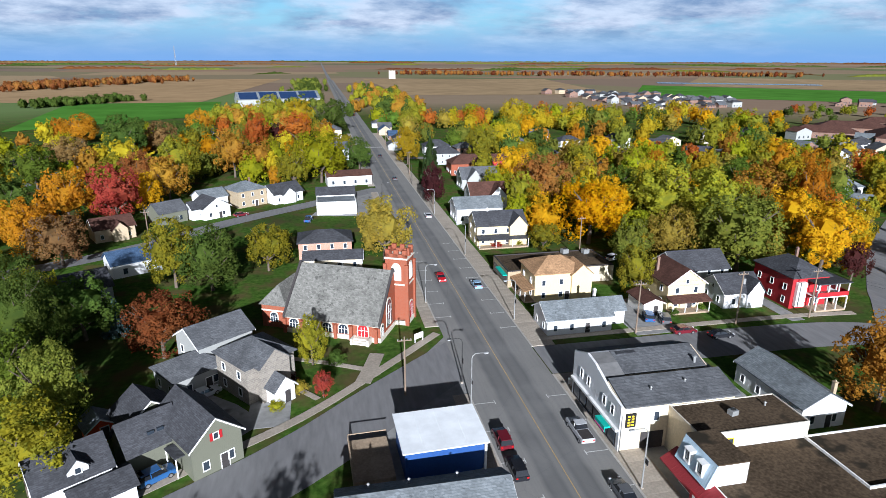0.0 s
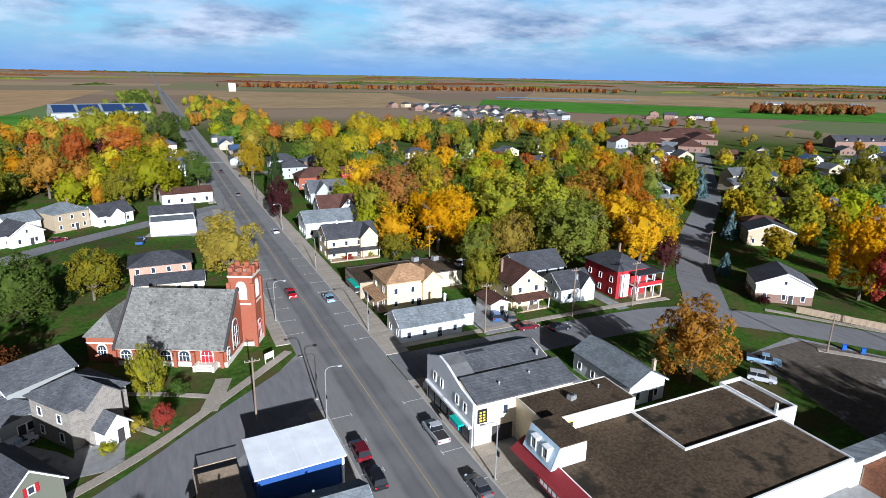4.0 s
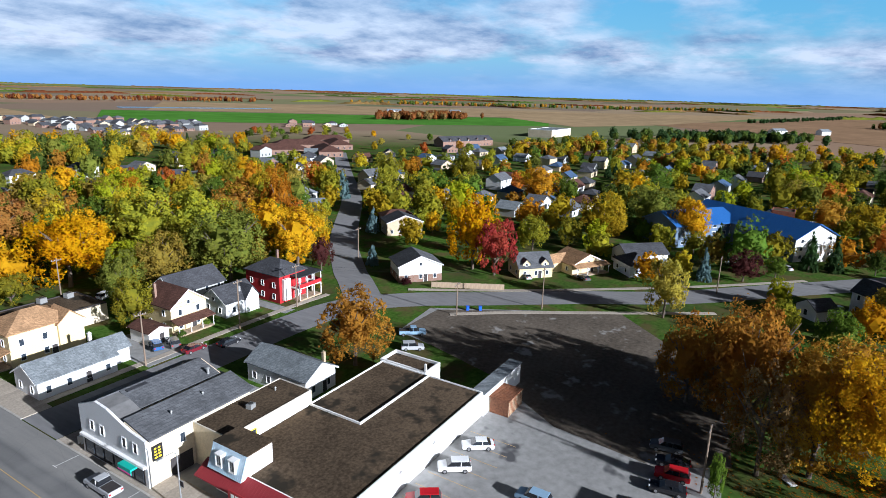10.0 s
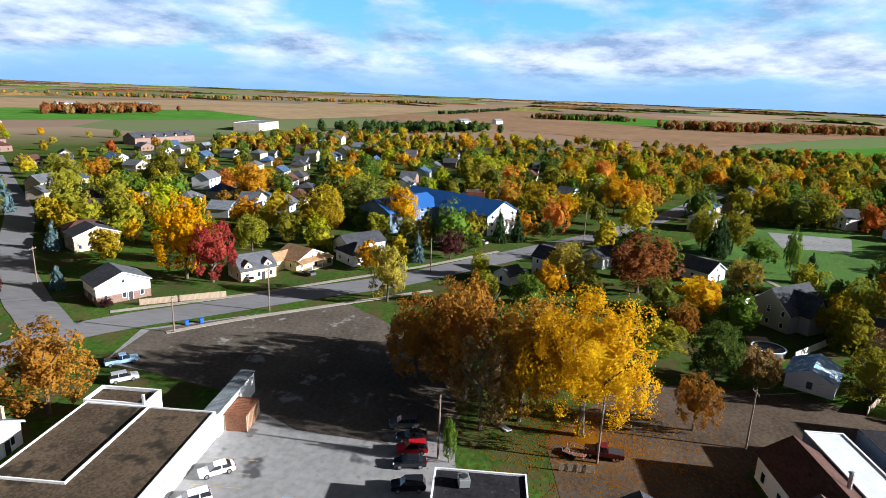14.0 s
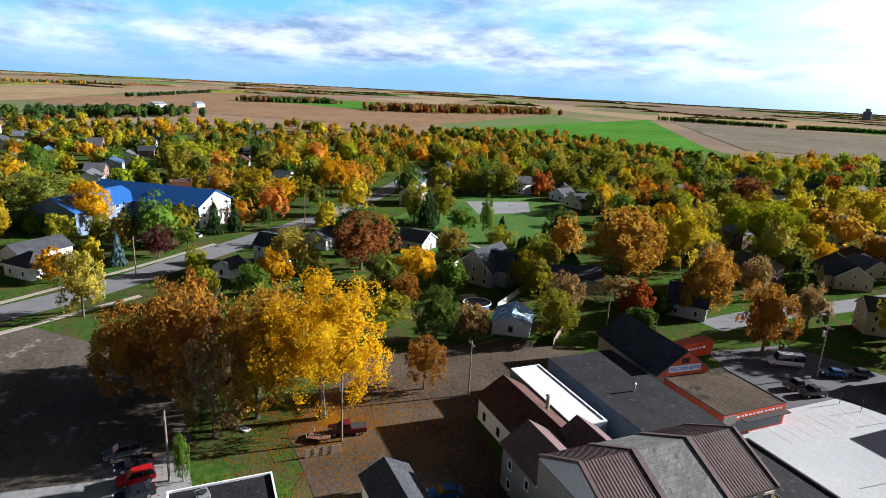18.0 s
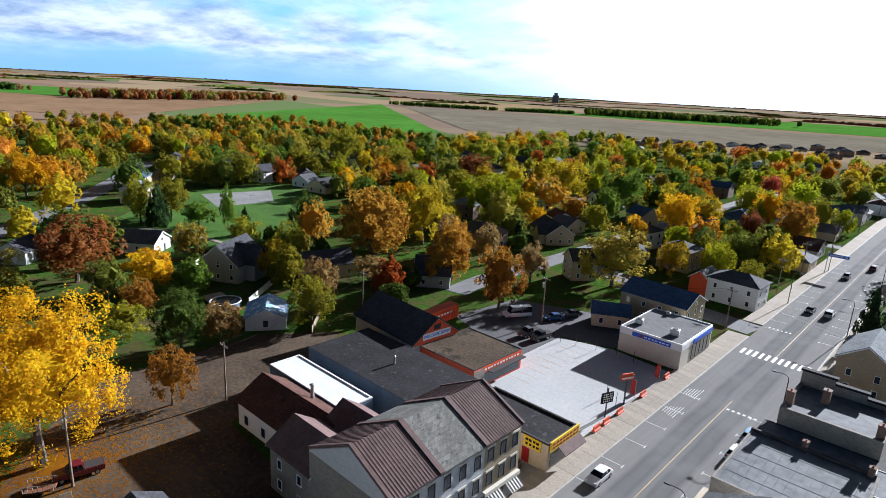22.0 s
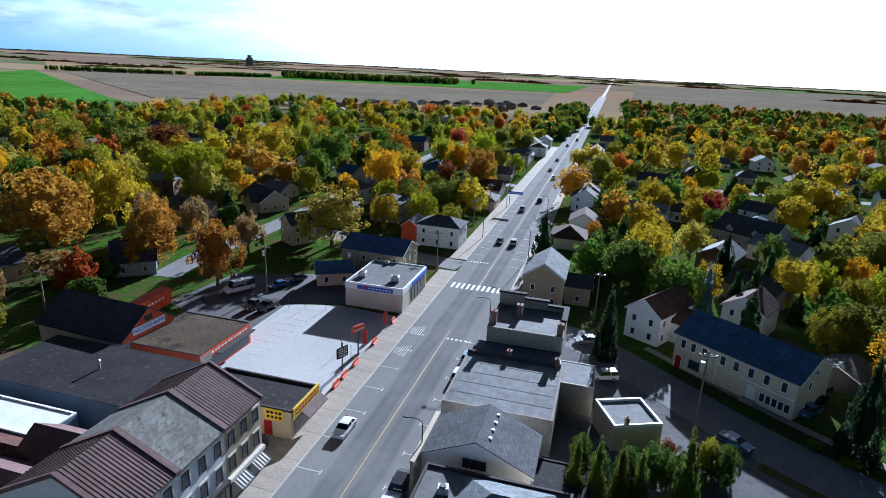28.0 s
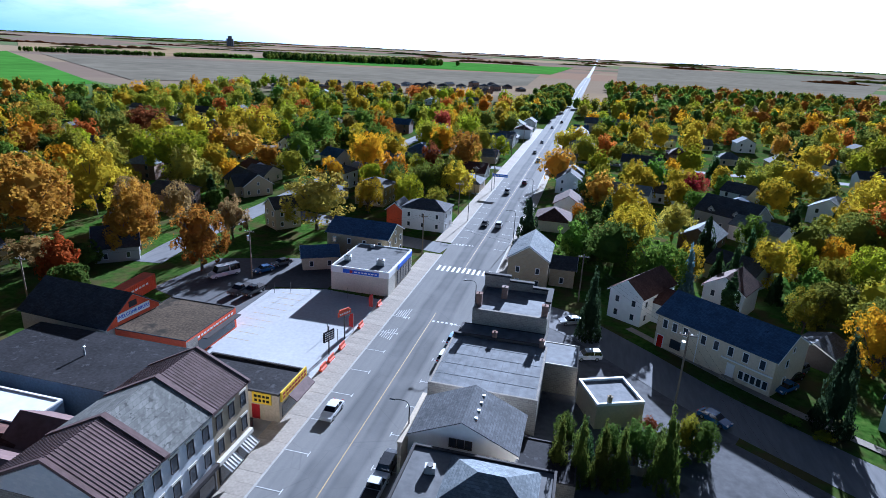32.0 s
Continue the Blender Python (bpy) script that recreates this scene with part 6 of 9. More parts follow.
gb = part("orange_gable", bm, "orange", bn)
bd = part("banner", boxes((-9.2, -9.12, -3.4, 3.4, 4.7, 5.9)), "trim", gb, "white banner with dark blue lettering")


def lettering(text, size, mat, parent, m, label=""):
    cu = bpy.data.curves.new("text", "FONT")
    cu.body, cu.size, cu.extrude, cu.align_x, cu.align_y = text, size, 0.02, "CENTER", "CENTER"
    tmp = bpy.data.objects.new("text", cu)
    me = bpy.data.meshes.new_from_object(tmp)
    bpy.data.objects.remove(tmp)
    me.materials.clear()
    me.materials.append(M[mat])
    return part("lettering", me, None, parent, label, m)


lettering("WELCOME BIKERS", 0.82, "blue_paint", bd, pose(-9.22, 0, 5.3, 90, 0, -90))
part("gable_emblem", boxes((-9.18, -9.1, -0.8, 0.8, 6.2, 7.2)), "dark_trim", gb)
ow = thing("red_container", "long orange-red shipping container with white marks", "container", 86.0, -94.2, 0, 4)
part("body", rounded(0.05, (-1.3, 1.3, -6, 6, 0.1, 3.2)), "orange", ow)
for i in range(22):
    part("corrugation", boxes((-1.36, -1.3, -5.8 + i * 0.54, -5.55 + i * 0.54, 0.3, 3.0)), "orange", ow)
bars(ow, -3.6, 2.6, 1.7, 2.4, -1.37, "trim", n=6, along="y")

# bank
bk = shop(39.7, 52.3, -128.3, -112.4, 5.3, "limestone", "r_grey_flat", "flat-roofed pale bank with white band and blue sign", parapet="trim", lip=0.25, pw=0.25)
part("white_band", boxes((-6.34, 6.34, 7.95, 8.0, 3.9, 5.06), (-6.36, -6.3, -7.95, 7.95, 3.9, 5.06)), "trim", bk)
sg = part("blue_sign", boxes((-4.2, 3.6, 8.0, 8.12, 4.05, 4.9)), "blue_paint", bk, "blue sign board with white writing")
bars(sg, -3.9, 1.2, 4.25, 4.7, 8.13, "trim", n=7)
part("red_badge", boxes((1.5, 2.1, 8.1, 8.15, 4.2, 4.75)), "red_paint", sg)
part("blue_sign", boxes((-6.5, -6.36, -7.6, 2.4, 4.0, 4.95)), "blue_paint", bk, "blue sign board along the street front")
for i in range(5):
    part("tall_window", boxes((-6.42, -6.3, -7.2 + i * 2.0, -5.6 + i * 2.0, 0.6, 3.7)), "glass", bk)
rooftop_unit(42.9, -116.5, 5.1, 1.7)
rooftop_unit(50.4, -116.8, 5.1, 1.5)
rooftop_unit(48.5, -126.6, 5.1, 0.9)

house(54.0, -136.4, 15.6, 10.2, 6.0, 8.4, "x", "stone_tan", "r_blue", -3, 2, "long buff stone building with blue-grey roof", sides="nw")
house(60.4, -124.0, 8.0, 5.0, 3.2, 5.0, "x", "beige", "r_blue", 30, 1, "small beige cottage with blue-grey roof", sides="nw")
house(46.2, -164.8, 12.4, 8.6, 6.0, 8.2, "hip", "white", "r_dark", -2, 2, "white two-storey roadside building with dark hipped roof", sides="nw")
house(55.2, -166.4, 5.0, 7.4, 4.6, 6.6, "y", "orange", "r_grey", -2, 1, "small red gabled barn behind the white building", name="barn", sides="", category="barn")
house(69.5, -185, 10, 10, 6.2, 8.6, "hip", "stone_tan", "r_dark", -3, 2, "buff two-storey house with dark hipped roof", sides="nw")
house(113.5, -181, 16, 10, 3.8, 7.2, "x", "tan", "r_dark", -35, 1, "tan house with dark roof and front gable", sides="nw", wing=(-6, -1, 0, 7, 3.8, 6.8, "y"))
house(83.5, -149.5, 6.4, 7.4, 6.0, 8.4, "y", "tan", "r_dark", -35, 2, "narrow tan two-storey house", sides="nw")
house(105.5, -113.0, 8, 9, 3.6, 7.4, "y", "greysiding", "r_dark", -50, 1, "dark bungalow with white gable window", sides="nw")
house(129.5, -95.5, 10, 14, 3.6, 6.4, "y", "beige", "r_dark", -15, 1, "beige house with dark roof at the end of a drive", sides="nw")
house(142.5, -76.5, 13, 11, 4.6, 9.4, "x", "greysiding", "r_dark", -60, 2, "large dark gabled house with dormers", sides="nw", wing=(-3, 3, -8, 0, 4.6, 8.6, "y"), dormer=((4.2, "n"),))
house(108.8, -66.3, 9, 8, 2.8, 4.6, "x", "white", "r_bluetarp", -35, 1, "white garage with a blue sheeted roof", name="garage", sides="nw", category="garage", far=True)
house(178.2, -68.5, 9, 10, 3.2, 5.8, "y", "white", "r_grey", -50, 1, "white cottage with grey roof beside the park", sides="nw")
house(171.0, -22.5, 6, 8, 5.6, 8.4, "y", "white", "r_dark", -45, 2, "narrow white two-storey house", sides="nw")
house(162.0, -10.5, 6, 6, 2.8, 4.6, "x", "white", "r_dark", -45, 1, "small white shed with dark roof", sides="nw", far=True, name="shed")
house(186, -40, 9, 8, 3.4, 5.8, "x", "greysiding", "r_dark", -45, 1, "grey house with dark roof", sides="nw", far=True)

# ---- south-west side of the main street ----
fg = shop(2.4, 18.6, -60.4, -46.5, 6.2, "beige", "r_grey_flat", "flat grey-roofed shop beside the main street", parapet="dark_trim", lip=0.3)
rooftop_unit(15.6, -56.3, 5.95, 1.2)
bm = bmesh.new()
hip_roof(bm, -6.5, 3.5, -6.5, 1.0, 5.95, 7.4, 0.0, 0.02)
part("raised_roof", bm, "r_light", fg)
wg = house(13.7, -67.2, 13.0, 7.8, 5.1, 8.0, "y", "white_wall", "r_grey", 0, 1, "white gabled house with grey shingle roof among the shops", sides="w")
for i in range(3):
    window(wg, 1.0 - i * 0.95, 3.93, 5.0, 180, 0.9, 1.2, "dark_trim")
part("street_front", boxes((6.6, 7.0, -4.6, 6.4, 0, 5.3), (6.5, 7.1, -4.6, 6.4, 5.3, 5.5)), "beige", wg, "beige false front on the street side")
for i in range(4):
    part("roof_vent", boxes((-1.5, -1.1, -3.2 + i * 1.7, -2.8 + i * 1.7, 7.3, 7.75)), "trim", wg, "small white roof vent")
lw = shop(0.2, 7.2, -70.0, -62.6, 3.0, "stone", "r_tar", "low rear building with a dark felt roof", parapet="dark_trim", lip=0.15, pw=0.2)
mr = shop(5.9, 20.9, -90.3, -74.6, 5.5, "stone", "r_metal", "stone shop with a seamed dark sheet roof", parapet="stone", lip=0.15, pw=0.3)
for i in range(14):
    part("roof_seam", boxes((-7.0 + i * 1.06, -6.95 + i * 1.06, -7.5, 7.5, 5.4, 5.44)), "r_grey_flat", mr)
for i in range(4):
    part("roof_lap", boxes((-7.1, 7.1, -4.6 + i * 3.1, -4.5 + i * 3.1, 5.4, 5.43)), "r_light", mr)
part("ridge_kerb", boxes((-7.2, 7.5, -7.85, -7.45, 5.4, 5.85)), "dark_trim", mr, "dark raised kerb across the roof")
chimney(mr, 0.9, -7.9, 5.0, 6.6, "brick_brown", 0.7)
chimney(mr, -6.6, -7.6, 5.0, 6.6, "brick_brown", 0.7)
m2 = shop(6.6, 20.5, -95.2, -90.3, 5.3, "stone", "r_metal", "narrow stone shop with a dark sheet roof", parapet="dark_trim", lip=0.12, pw=0.25)
bl = shop(6.6, 19.0, -107.0, -95.2, 8.0, "stone", "r_metal", "tall stone shop with stepped black-capped parapets", parapet="stone", lip=0.4, pw=0.5)
part("stepped_parapet", boxes((-6.2, -2.6, -5.9, -5.3, 8.0, 8.4), (-2.6, 1.6, -5.9, -5.3, 8.0, 9.2), (1.6, 6.2, -5.9, -5.3, 8.0, 10.0), (-6.2, -5.6, -5.3, 0.5, 8.0, 8.5)), "stone", bl)
part("parapet_cap", boxes((-6.4, -2.6, -6.05, -5.15, 8.4, 8.75), (-2.8, 1.6, -6.05, -5.15, 9.2, 9.55), (1.4, 6.4, -6.05, -5.15, 10.0, 10.35), (-6.4, -5.45, -5.15, 0.6, 8.5, 8.8)), "black_paint", bl)
for cx_, cy_, cz_ in ((5.6, 3.4, 9.8), (1.9, -1.2, 9.7), (-5.6, 4.4, 9.6)):
    chimney(bl, cx_, cy_, 7.0, cz_, "brick_brown", 1.0)
rw = shop(1.0, 6.6, -93.6, -86.4, 4.9, "stone", "r_metal", "low rear extension with a sheet metal roof", parapet="limestone", lip=0.12, pw=0.2)
wp = shop(-7.3, -0.3, -86.6, -79.9, 4.0, "stucco", "r_metal", "small flat cream building with thick white rim", rz=24, parapet="trim", pw=0.32, lip=0.4)
chimney(wp, 1.6, 3.0, 3.4, 4.8, "stone_tan", 0.5)
sh = house(13.2, -133.4, 8.6, 12.6, 6.9, 9.8, "y", "stone_tan", "r_light", 0, 2, "buff stone house with pale slate roof and white trim", sides="ne", wing=None, chim=None)
house(5.9, -135.2, 5.4, 8.4, 4.2, 5.8, "x", "stone_tan", "r_dark", 0, 1, "low stone side wing with dark roof", name="side_wing", sides="n", category="side wing")
house(-10.4, -122.6, 7.0, 13.0, 6.0, 8.6, "y", "white_wall", "r_brown", -32, 2, "white two-storey house with dark roof and bay window", sides="nwe", wing=(-7, -2, -5, 2, 4.2, 6.2, "x"))
bl2 = house(-23.6, -106.6, 20.6, 11.0, 6.3, 9.2, "x", "stucco", "r_blue", -39.0, 2, "long cream two-storey inn with a blue-grey roof", sides="", name="inn", door_side="w")
for f in (0.08, 0.17, 0.27, 0.43, 0.54, 0.66, 0.78, 0.91):
    window(bl2, 10.3 - 20.6 * f, 5.53, 4.75, 180, 1.0, 1.7)
window(bl2, 6.2, 5.53, 1.7, 180, 2.0, 1.6, "dark_trim")
door(bl2, 9.2, 5.53, 180, "lens_red", 1.1, 2.3)
door(bl2, -3.8, 5.53, 180, "trim", 1.1, 2.2, 0.5)
part("steps", boxes((-4.8, -2.8, 5.5, 6.3, 0, 0.5), (-4.8, -2.8, 6.3, 6.7, 0, 0.25)), "concrete", bl2)
part("cornice", boxes((-10.3, -2.0, 5.5, 5.7, 3.25, 3.5)), "trim", bl2)
part("downpipe", boxes((2.3, 2.42, 5.5, 5.62, 0, 6.2)), "trim", bl2)
for i in range(5):
    window(bl2, -5.6 - i * 0.95, 5.53, 1.6, 180, 0.9, 1.5)
for k in (1.7, 4.7):
    window(bl2, -10.33, 1.5, k, -90)
house(-28.5, -131.0, 8, 9, 5.6, 8.2, "y", "white", "r_brown", -30, 2, "white gabled house with a brown roof behind the inn", sides="ne")
house(-47.5, -92.5, 8, 9, 5.4, 7.8, "x", "white", "r_grey", -39, 2, "white house with a porch beside a spruce", sides="ne")
house(-40.0, -112.0, 7, 7, 3.0, 4.4, "y", "dark_trim", "r_grey", -39, 1, "dark open carport beside the inn", name="carport", sides="", category="carport")
house(-42, -201, 18, 12, 4.8, 9.0, "x", "greysiding", "r_dark", -40, 1, "large grey house with dark roof and dormers", sides="ne", dormer=((-4, "n"), (4, "n")))
house(-47, -187, 14, 9, 4.4, 6.6, "x", "white", "r_light", -40, 1, "white barn with pale roof", sides="ne", far=True)
house(-59, -177, 10, 11, 3.4, 6.6, "y", "greysiding", "r_grey", -40, 1, "grey gabled house among garden trees", sides="ne", far=True)
house(-12, -216, 13, 8, 5.6, 7.8, "x", "white", "r_light", -14, 2, "white two-storey house with pale roof", sides="ne")
house(-76, -222, 11, 10, 5.2, 8.4, "y", "white", "r_light", -30, 2, "white two-storey house with pale blue roof", sides="ne", far=True)
house(9.5, -231, 9, 9, 5.2, 8.2, "y", "white", "r_dark", 0, 2, "white gabled house with dark roof", sides="ne", wing=(-9, -2, -3, 4, 3.6, 5.6, "x"))
house(7.5, -320, 12, 12, 6, 9.0, "hip", "stone_tan", "r_light", 0, 2, "buff house with hipped roof", sides="ne", far=True)
house(-4, -432, 26, 14, 6, 9.0, "x", "tan", "r_grey", 0, 2, "large tan house beside the main street", sides="ne", far=True)
house(-24, -262, 12, 10, 4.0, 6.6, "x", "greysiding", "r_blue", -10, 1, "grey house with blue-grey roof", sides="ne", far=True)
house(-34, -150, 12, 9, 3.8, 6.4, "x", "greysiding", "r_dark", -40, 1, "grey house in the trees", sides="ne", far=True)
house(76, -258, 17, 10, 3.8, 6.4, "x", "greysiding", "r_blue", 5, 1, "grey house with blue roof", sides="nw", far=True)


# ---- trees ----
def ball():
    bm = bmesh.new()
    bmesh.ops.create_icosphere(bm, subdivisions=2, radius=1)
    v, f = np.array([tuple(q.co) for q in bm.verts]), [[q.index for q in g.verts] for g in bm.faces]
    bm.free()
    return v, f


BALL_V, BALL_F = ball()


def leaf_mesh(name, points, size, seed, cores=(), squash=1.0):
    """Many small leaf blades at the points given (each with its outward direction), round uneven dense cores (middle and half sizes)."""
    rng = np.random.default_rng(seed)
    points, outward = points[:, :3], points[:, 3:]
    n = len(points)
    nrm = outward + rng.normal(size=(n, 3)) * 0.6
    nrm /= np.linalg.norm(nrm, axis=1, keepdims=True) + 1e-9
    a = np.cross(nrm, rng.normal(size=(n, 3)))
    a /= np.linalg.norm(a, axis=1, keepdims=True) + 1e-9
    b = np.cross(nrm, a)
    s = size * rng.uniform(0.6, 1.3, (n, 1))
    flat = np.array((1, 1, squash))
    q = np.stack([points - a * s * flat, points + (a * s * 0.5 - b * s * 0.85) * flat, points + (a * s * 0.6 + b * s * 0.8) * flat], 1).reshape(-1, 3)
    faces = np.arange(3 * n).reshape(-1, 3).tolist()
    verts = [q]
    k = 3 * n
    for mid, half in cores:
        verts.append(np.array(mid) + BALL_V * np.array(half) * rng.uniform(0.7, 1.08, (len(BALL_V), 1)))
        faces += [[i + k for i in f] for f in BALL_F]
        k += len(BALL_V)
    me = bpy.data.meshes.new(name)
    me.from_pydata(np.concatenate(verts).tolist(), [], faces)
    return me


def crown_points(n, clumps, seed, shape):
    """Points and outward directions on uneven clumps that make up a crown of radius 1 and height 1 (z from 0 to 1), with dark gaps between the clumps."""
    rng = np.random.default_rng(seed)
    c = []
    while len(c) < clumps:
        p = rng.uniform(-1, 1, 3)
        z = p[2] * 0.5 + 0.5
        if shape == "round":
            lim = math.sqrt(max(0.0, 1 - ((z - 0.44) / 0.58) ** 2)) * (1 + 0.14 * math.sin(3 * math.atan2(p[1], p[0]) + seed))
        elif shape == "tall":
            lim = 0.95 * math.sqrt(max(0.0, 1 - ((z - 0.42) / 0.6) ** 2)) ** 1.2
        else:
            lim = (1 - z) ** 0.85 + 0.03
        r = math.hypot(p[0], p[1])
        if r < lim and (r > lim * 0.55 or z > 0.66 or rng.random() < 0.1):
            c.append((p[0] * 0.88, p[1] * 0.88, 0.04 + z * 0.9))
    c = np.array(c)
    k = rng.integers(0, len(c), n)
    rad = rng.uniform(0.07, 0.2, len(c)) if shape != "cone" else rng.uniform(0.07, 0.15, len(c))
    face = (c - (0, 0, 0.42)) * (1.0, 1.0, 1.6)
    face /= np.linalg.norm(face, axis=1, keepdims=True) + 1e-9
    d = rng.normal(size=(n, 3)) + face[k] * 0.75
    d /= np.linalg.norm(d, axis=1, keepdims=True)
    away = d.copy()
    reach = rng.uniform(0.45, 1.0, (n, 1)) ** 0.4
    loose = rng.random(n) < 0.3
    reach[loose] *= rng.uniform(1.0, 1.6, (int(loose.sum()), 1))
    d *= reach * rad[k][:, None]
    d[:, 2] *= 0.66
    out = c[k] + d
    if shape == "cone":
        out[:, 2] -= 0.10 * np.hypot(out[:, 0], out[:, 1])
    return np.concatenate([out, face[k] * 0.5 + away], 1)


CROWNS = {}
for sh in ("round", "tall"):
    CROWNS[sh] = [leaf_mesh("crown", crown_points(7000, 105, 11 + i * 7 + len(sh), sh), 0.036, i + 3, [((0, 0, 0.46), (0.52, 0.52, 0.27))], 0.5) for i in range(4)]
    CROWNS[sh + "_far"] = [leaf_mesh("crown", crown_points(5200, 90, 90 + i * 5 + len(sh), sh), 0.042, i + 31, [((0, 0, 0.46), (0.6, 0.6, 0.29))], 0.5) for i in range(4)]
CROWNS["hero"] = [leaf_mesh("crown", crown_points(24000, 150, 400 + i, "round"), 0.018, i + 5, [((0, 0, 0.46), (0.6, 0.6, 0.29))], 0.5) for i in range(2)]
CROWNS["cone"] = [leaf_mesh("crown", crown_points(5200, 190, 50 + i, "cone"), 0.045, i + 70, [((0, 0, 0.3), (0.4, 0.4, 0.25)), ((0, 0, 0.6), (0.2, 0.2, 0.25))], 0.5) for i in range(3)]
CROWNS["cone_far"] = [leaf_mesh("crown", crown_points(2200, 110, 60 + i, "cone"), 0.075, i + 80, [((0, 0, 0.3), (0.42, 0.42, 0.25)), ((0, 0, 0.6), (0.22, 0.22, 0.25))], 0.5) for i in range(2)]
CROWNS["thin"] = [leaf_mesh("crown", crown_points(5200, 80, 130 + i, "round"), 0.032, i + 95, (), 0.5) for i in range(3)]
for lst in CROWNS.values():
    for me in lst:
        me.materials.append(M["leaf_Y"])


def trunk_mesh(seed, limbs, seg=7):
    """A tapered trunk with rising limbs; height 1 to the crown's top, spread 1."""
    rng = random.Random(seed)
    bm = bmesh.new()
    p = Vector((0, 0, 0))
    pts = [p.copy()]
    for i in range(4):
        p = p + Vector((rng.uniform(-0.02, 0.02), rng.uniform(-0.02, 0.02), 0.2))
        pts.append(p.copy())
    for i in range(4):
        tube(bm, pts[i], pts[i + 1], 0.055 * (1 - i * 0.22), 0.055 * (1 - (i + 1) * 0.22), seg)
    for j in range(limbs):
        a = 2 * math.pi * j / limbs + rng.uniform(-0.4, 0.4)
        z = rng.uniform(0.22, 0.55)
        b0 = Vector((0, 0, z))
        b1 = b0 + Vector((math.cos(a) * 0.3, math.sin(a) * 0.3, 0.13))
        b2 = b1 + Vector((math.cos(a + 0.3) * 0.35, math.sin(a + 0.3) * 0.35, 0.2))
        tube(bm, b0, b1, 0.026, 0.018, 5)
        tube(bm, b1, b2, 0.018, 0.004, 5)
        b3 = b1 + Vector((math.cos(a - 0.6) * 0.25, math.sin(a - 0.6) * 0.25, 0.22))
        tube(bm, b1, b3, 0.013, 0.003, 4)
    return mesh_of("trunk", bm, "bark")


TRUNKS = [trunk_mesh(i, 8) for i in range(3)]
TRUNK_CONE = trunk_mesh(9, 0)
WORDS = {"Y": "golden yellow", "YL": "bright lemon green", "G": "deep gold", "YG": "yellow-green", "GRY": "dull green", "YO": "yellow and orange", "O": "orange", "OB": "orange-brown", "RO": "red-orange", "R": "crimson red", "RB": "russet", "M": "dark maroon", "M2": "reddish brown", "B": "brown thinning", "YB": "thin yellow-brown", "GR": "green", "DG": "dark green", "CON": "dark green conifer", "SPR": "blackish spruce", "BLU": "blue-grey spruce", "cedar": "olive cedar", "BARE": "nearly bare"}
CONES = {"CON", "SPR", "BLU"}
tree_rng = random.Random(5)
TREES = []


def tree(kind, x, y, h, r):
    """A tree of that leaf colour: height h, crown radius r."""
    cone = kind in CONES or kind == "cedar"
    far = math.hypot(x, y) > 118
    tall = kind == "cedar" or h > 2.9 * r
    key = "cone" if cone else ("thin" if kind in ("BARE", "B", "YB") and not far else ("tall" if tall else "round"))
    if key == "round" and r > 7.4 and math.hypot(x, y) < 125:
        key = "hero"
    elif far and key != "thin":
        key += "_far"
    t = thing("tree", f"{WORDS[kind]} {'evergreen' if cone or kind == 'cedar' else 'autumn'} tree standing on grass", "tree", x, y, 0, tree_rng.uniform(0, 360), "trees of the town")
    bottom = 0.04 if cone or kind == "cedar" else 0.13
    c = part("crown", tree_rng.choice(CROWNS[key]), None, t)
    c.matrix_basis = Matrix.LocRotScale((0, 0, h * bottom), None, (r, r, h * (1 - bottom)))
    c.material_slots[0].link = "OBJECT"
    c.material_slots[0].material = M["leaf_" + kind]
    k = part("trunk", TRUNK_CONE if cone else tree_rng.choice(TRUNKS), None, t)
    k.matrix_basis = Matrix.LocRotScale(None, None, (r * 1.05 if not cone else h * 0.25, r * 1.05 if not cone else h * 0.25, h * 0.95))
    TREES.append((x, y, r))
    return t


tree("YG", -2.9, 93.3, 9.6, 3.1)
tree("YG", -13.6, 143.1, 12.7, 5.9)
tree("DG", -25.0, 132.2, 14.9, 7.3)
tree("YG", -33.3, 135.5, 16.2, 6.9)
tree("R", -62.5, 195.6, 19.2, 8.7)
tree("RB", -68.3, 243.9, 16.5, 8.5)
tree("OB", -54.1, 226.8, 17.3, 7.8)
tree("O", -74.0, 190.7, 20.1, 8.3)
tree("O", -72.8, 162.9, 15.9, 7.8)
tree("B", -64.1, 156.8, 13.5, 7.4)
tree("GR", -108.4, 255.1, 18.4, 9.3)
tree("O", -139.4, 395.7, 18.2, 11.5)
tree("DG", -94.9, 324.5, 23.5, 11.5)
tree("B", -116.8, 309.9, 14.4, 11.1)
tree("B", -83.1, 342.5, 17.8, 10.1)
tree("O", -76.0, 417.9, 18.1, 10.1)
tree("YG", -54.3, 247.4, 20.9, 8.5)
tree("OB", -36.8, 269.6, 21.8, 9.1)
tree("RO", -35.3, 359.2, 20.7, 8.2)
tree("RO", -13.4, 369.1, 19.9, 10.6)
tree("M", -25.4, 378.2, 12.5, 7.2)
tree("YG", -36.0, 487.8, 23.5, 11.5)
tree("Y", -13.6, 445.9, 24.0, 11.5)
tree("DG", 9.9, 426.0, 24.0, 11.5)
tree("YL", -0.1, 251.5, 22.2, 11.5)
tree("YG", -10.8, 241.2, 15.7, 7.0)
tree("DG", 17.3, 276.7, 15.6, 7.4)
tree("O", -18.9, 248.1, 8.1, 2.9)
tree("YB", 15.0, 145.9, 17.4, 7.9)
tree("DG", -49.0, 98.7, 20.6, 8.2)
tree("DG", -43.7, 110.6, 12.8, 7.1)
tree("GRY", -36.8, 79.0, 14.5, 5.4)
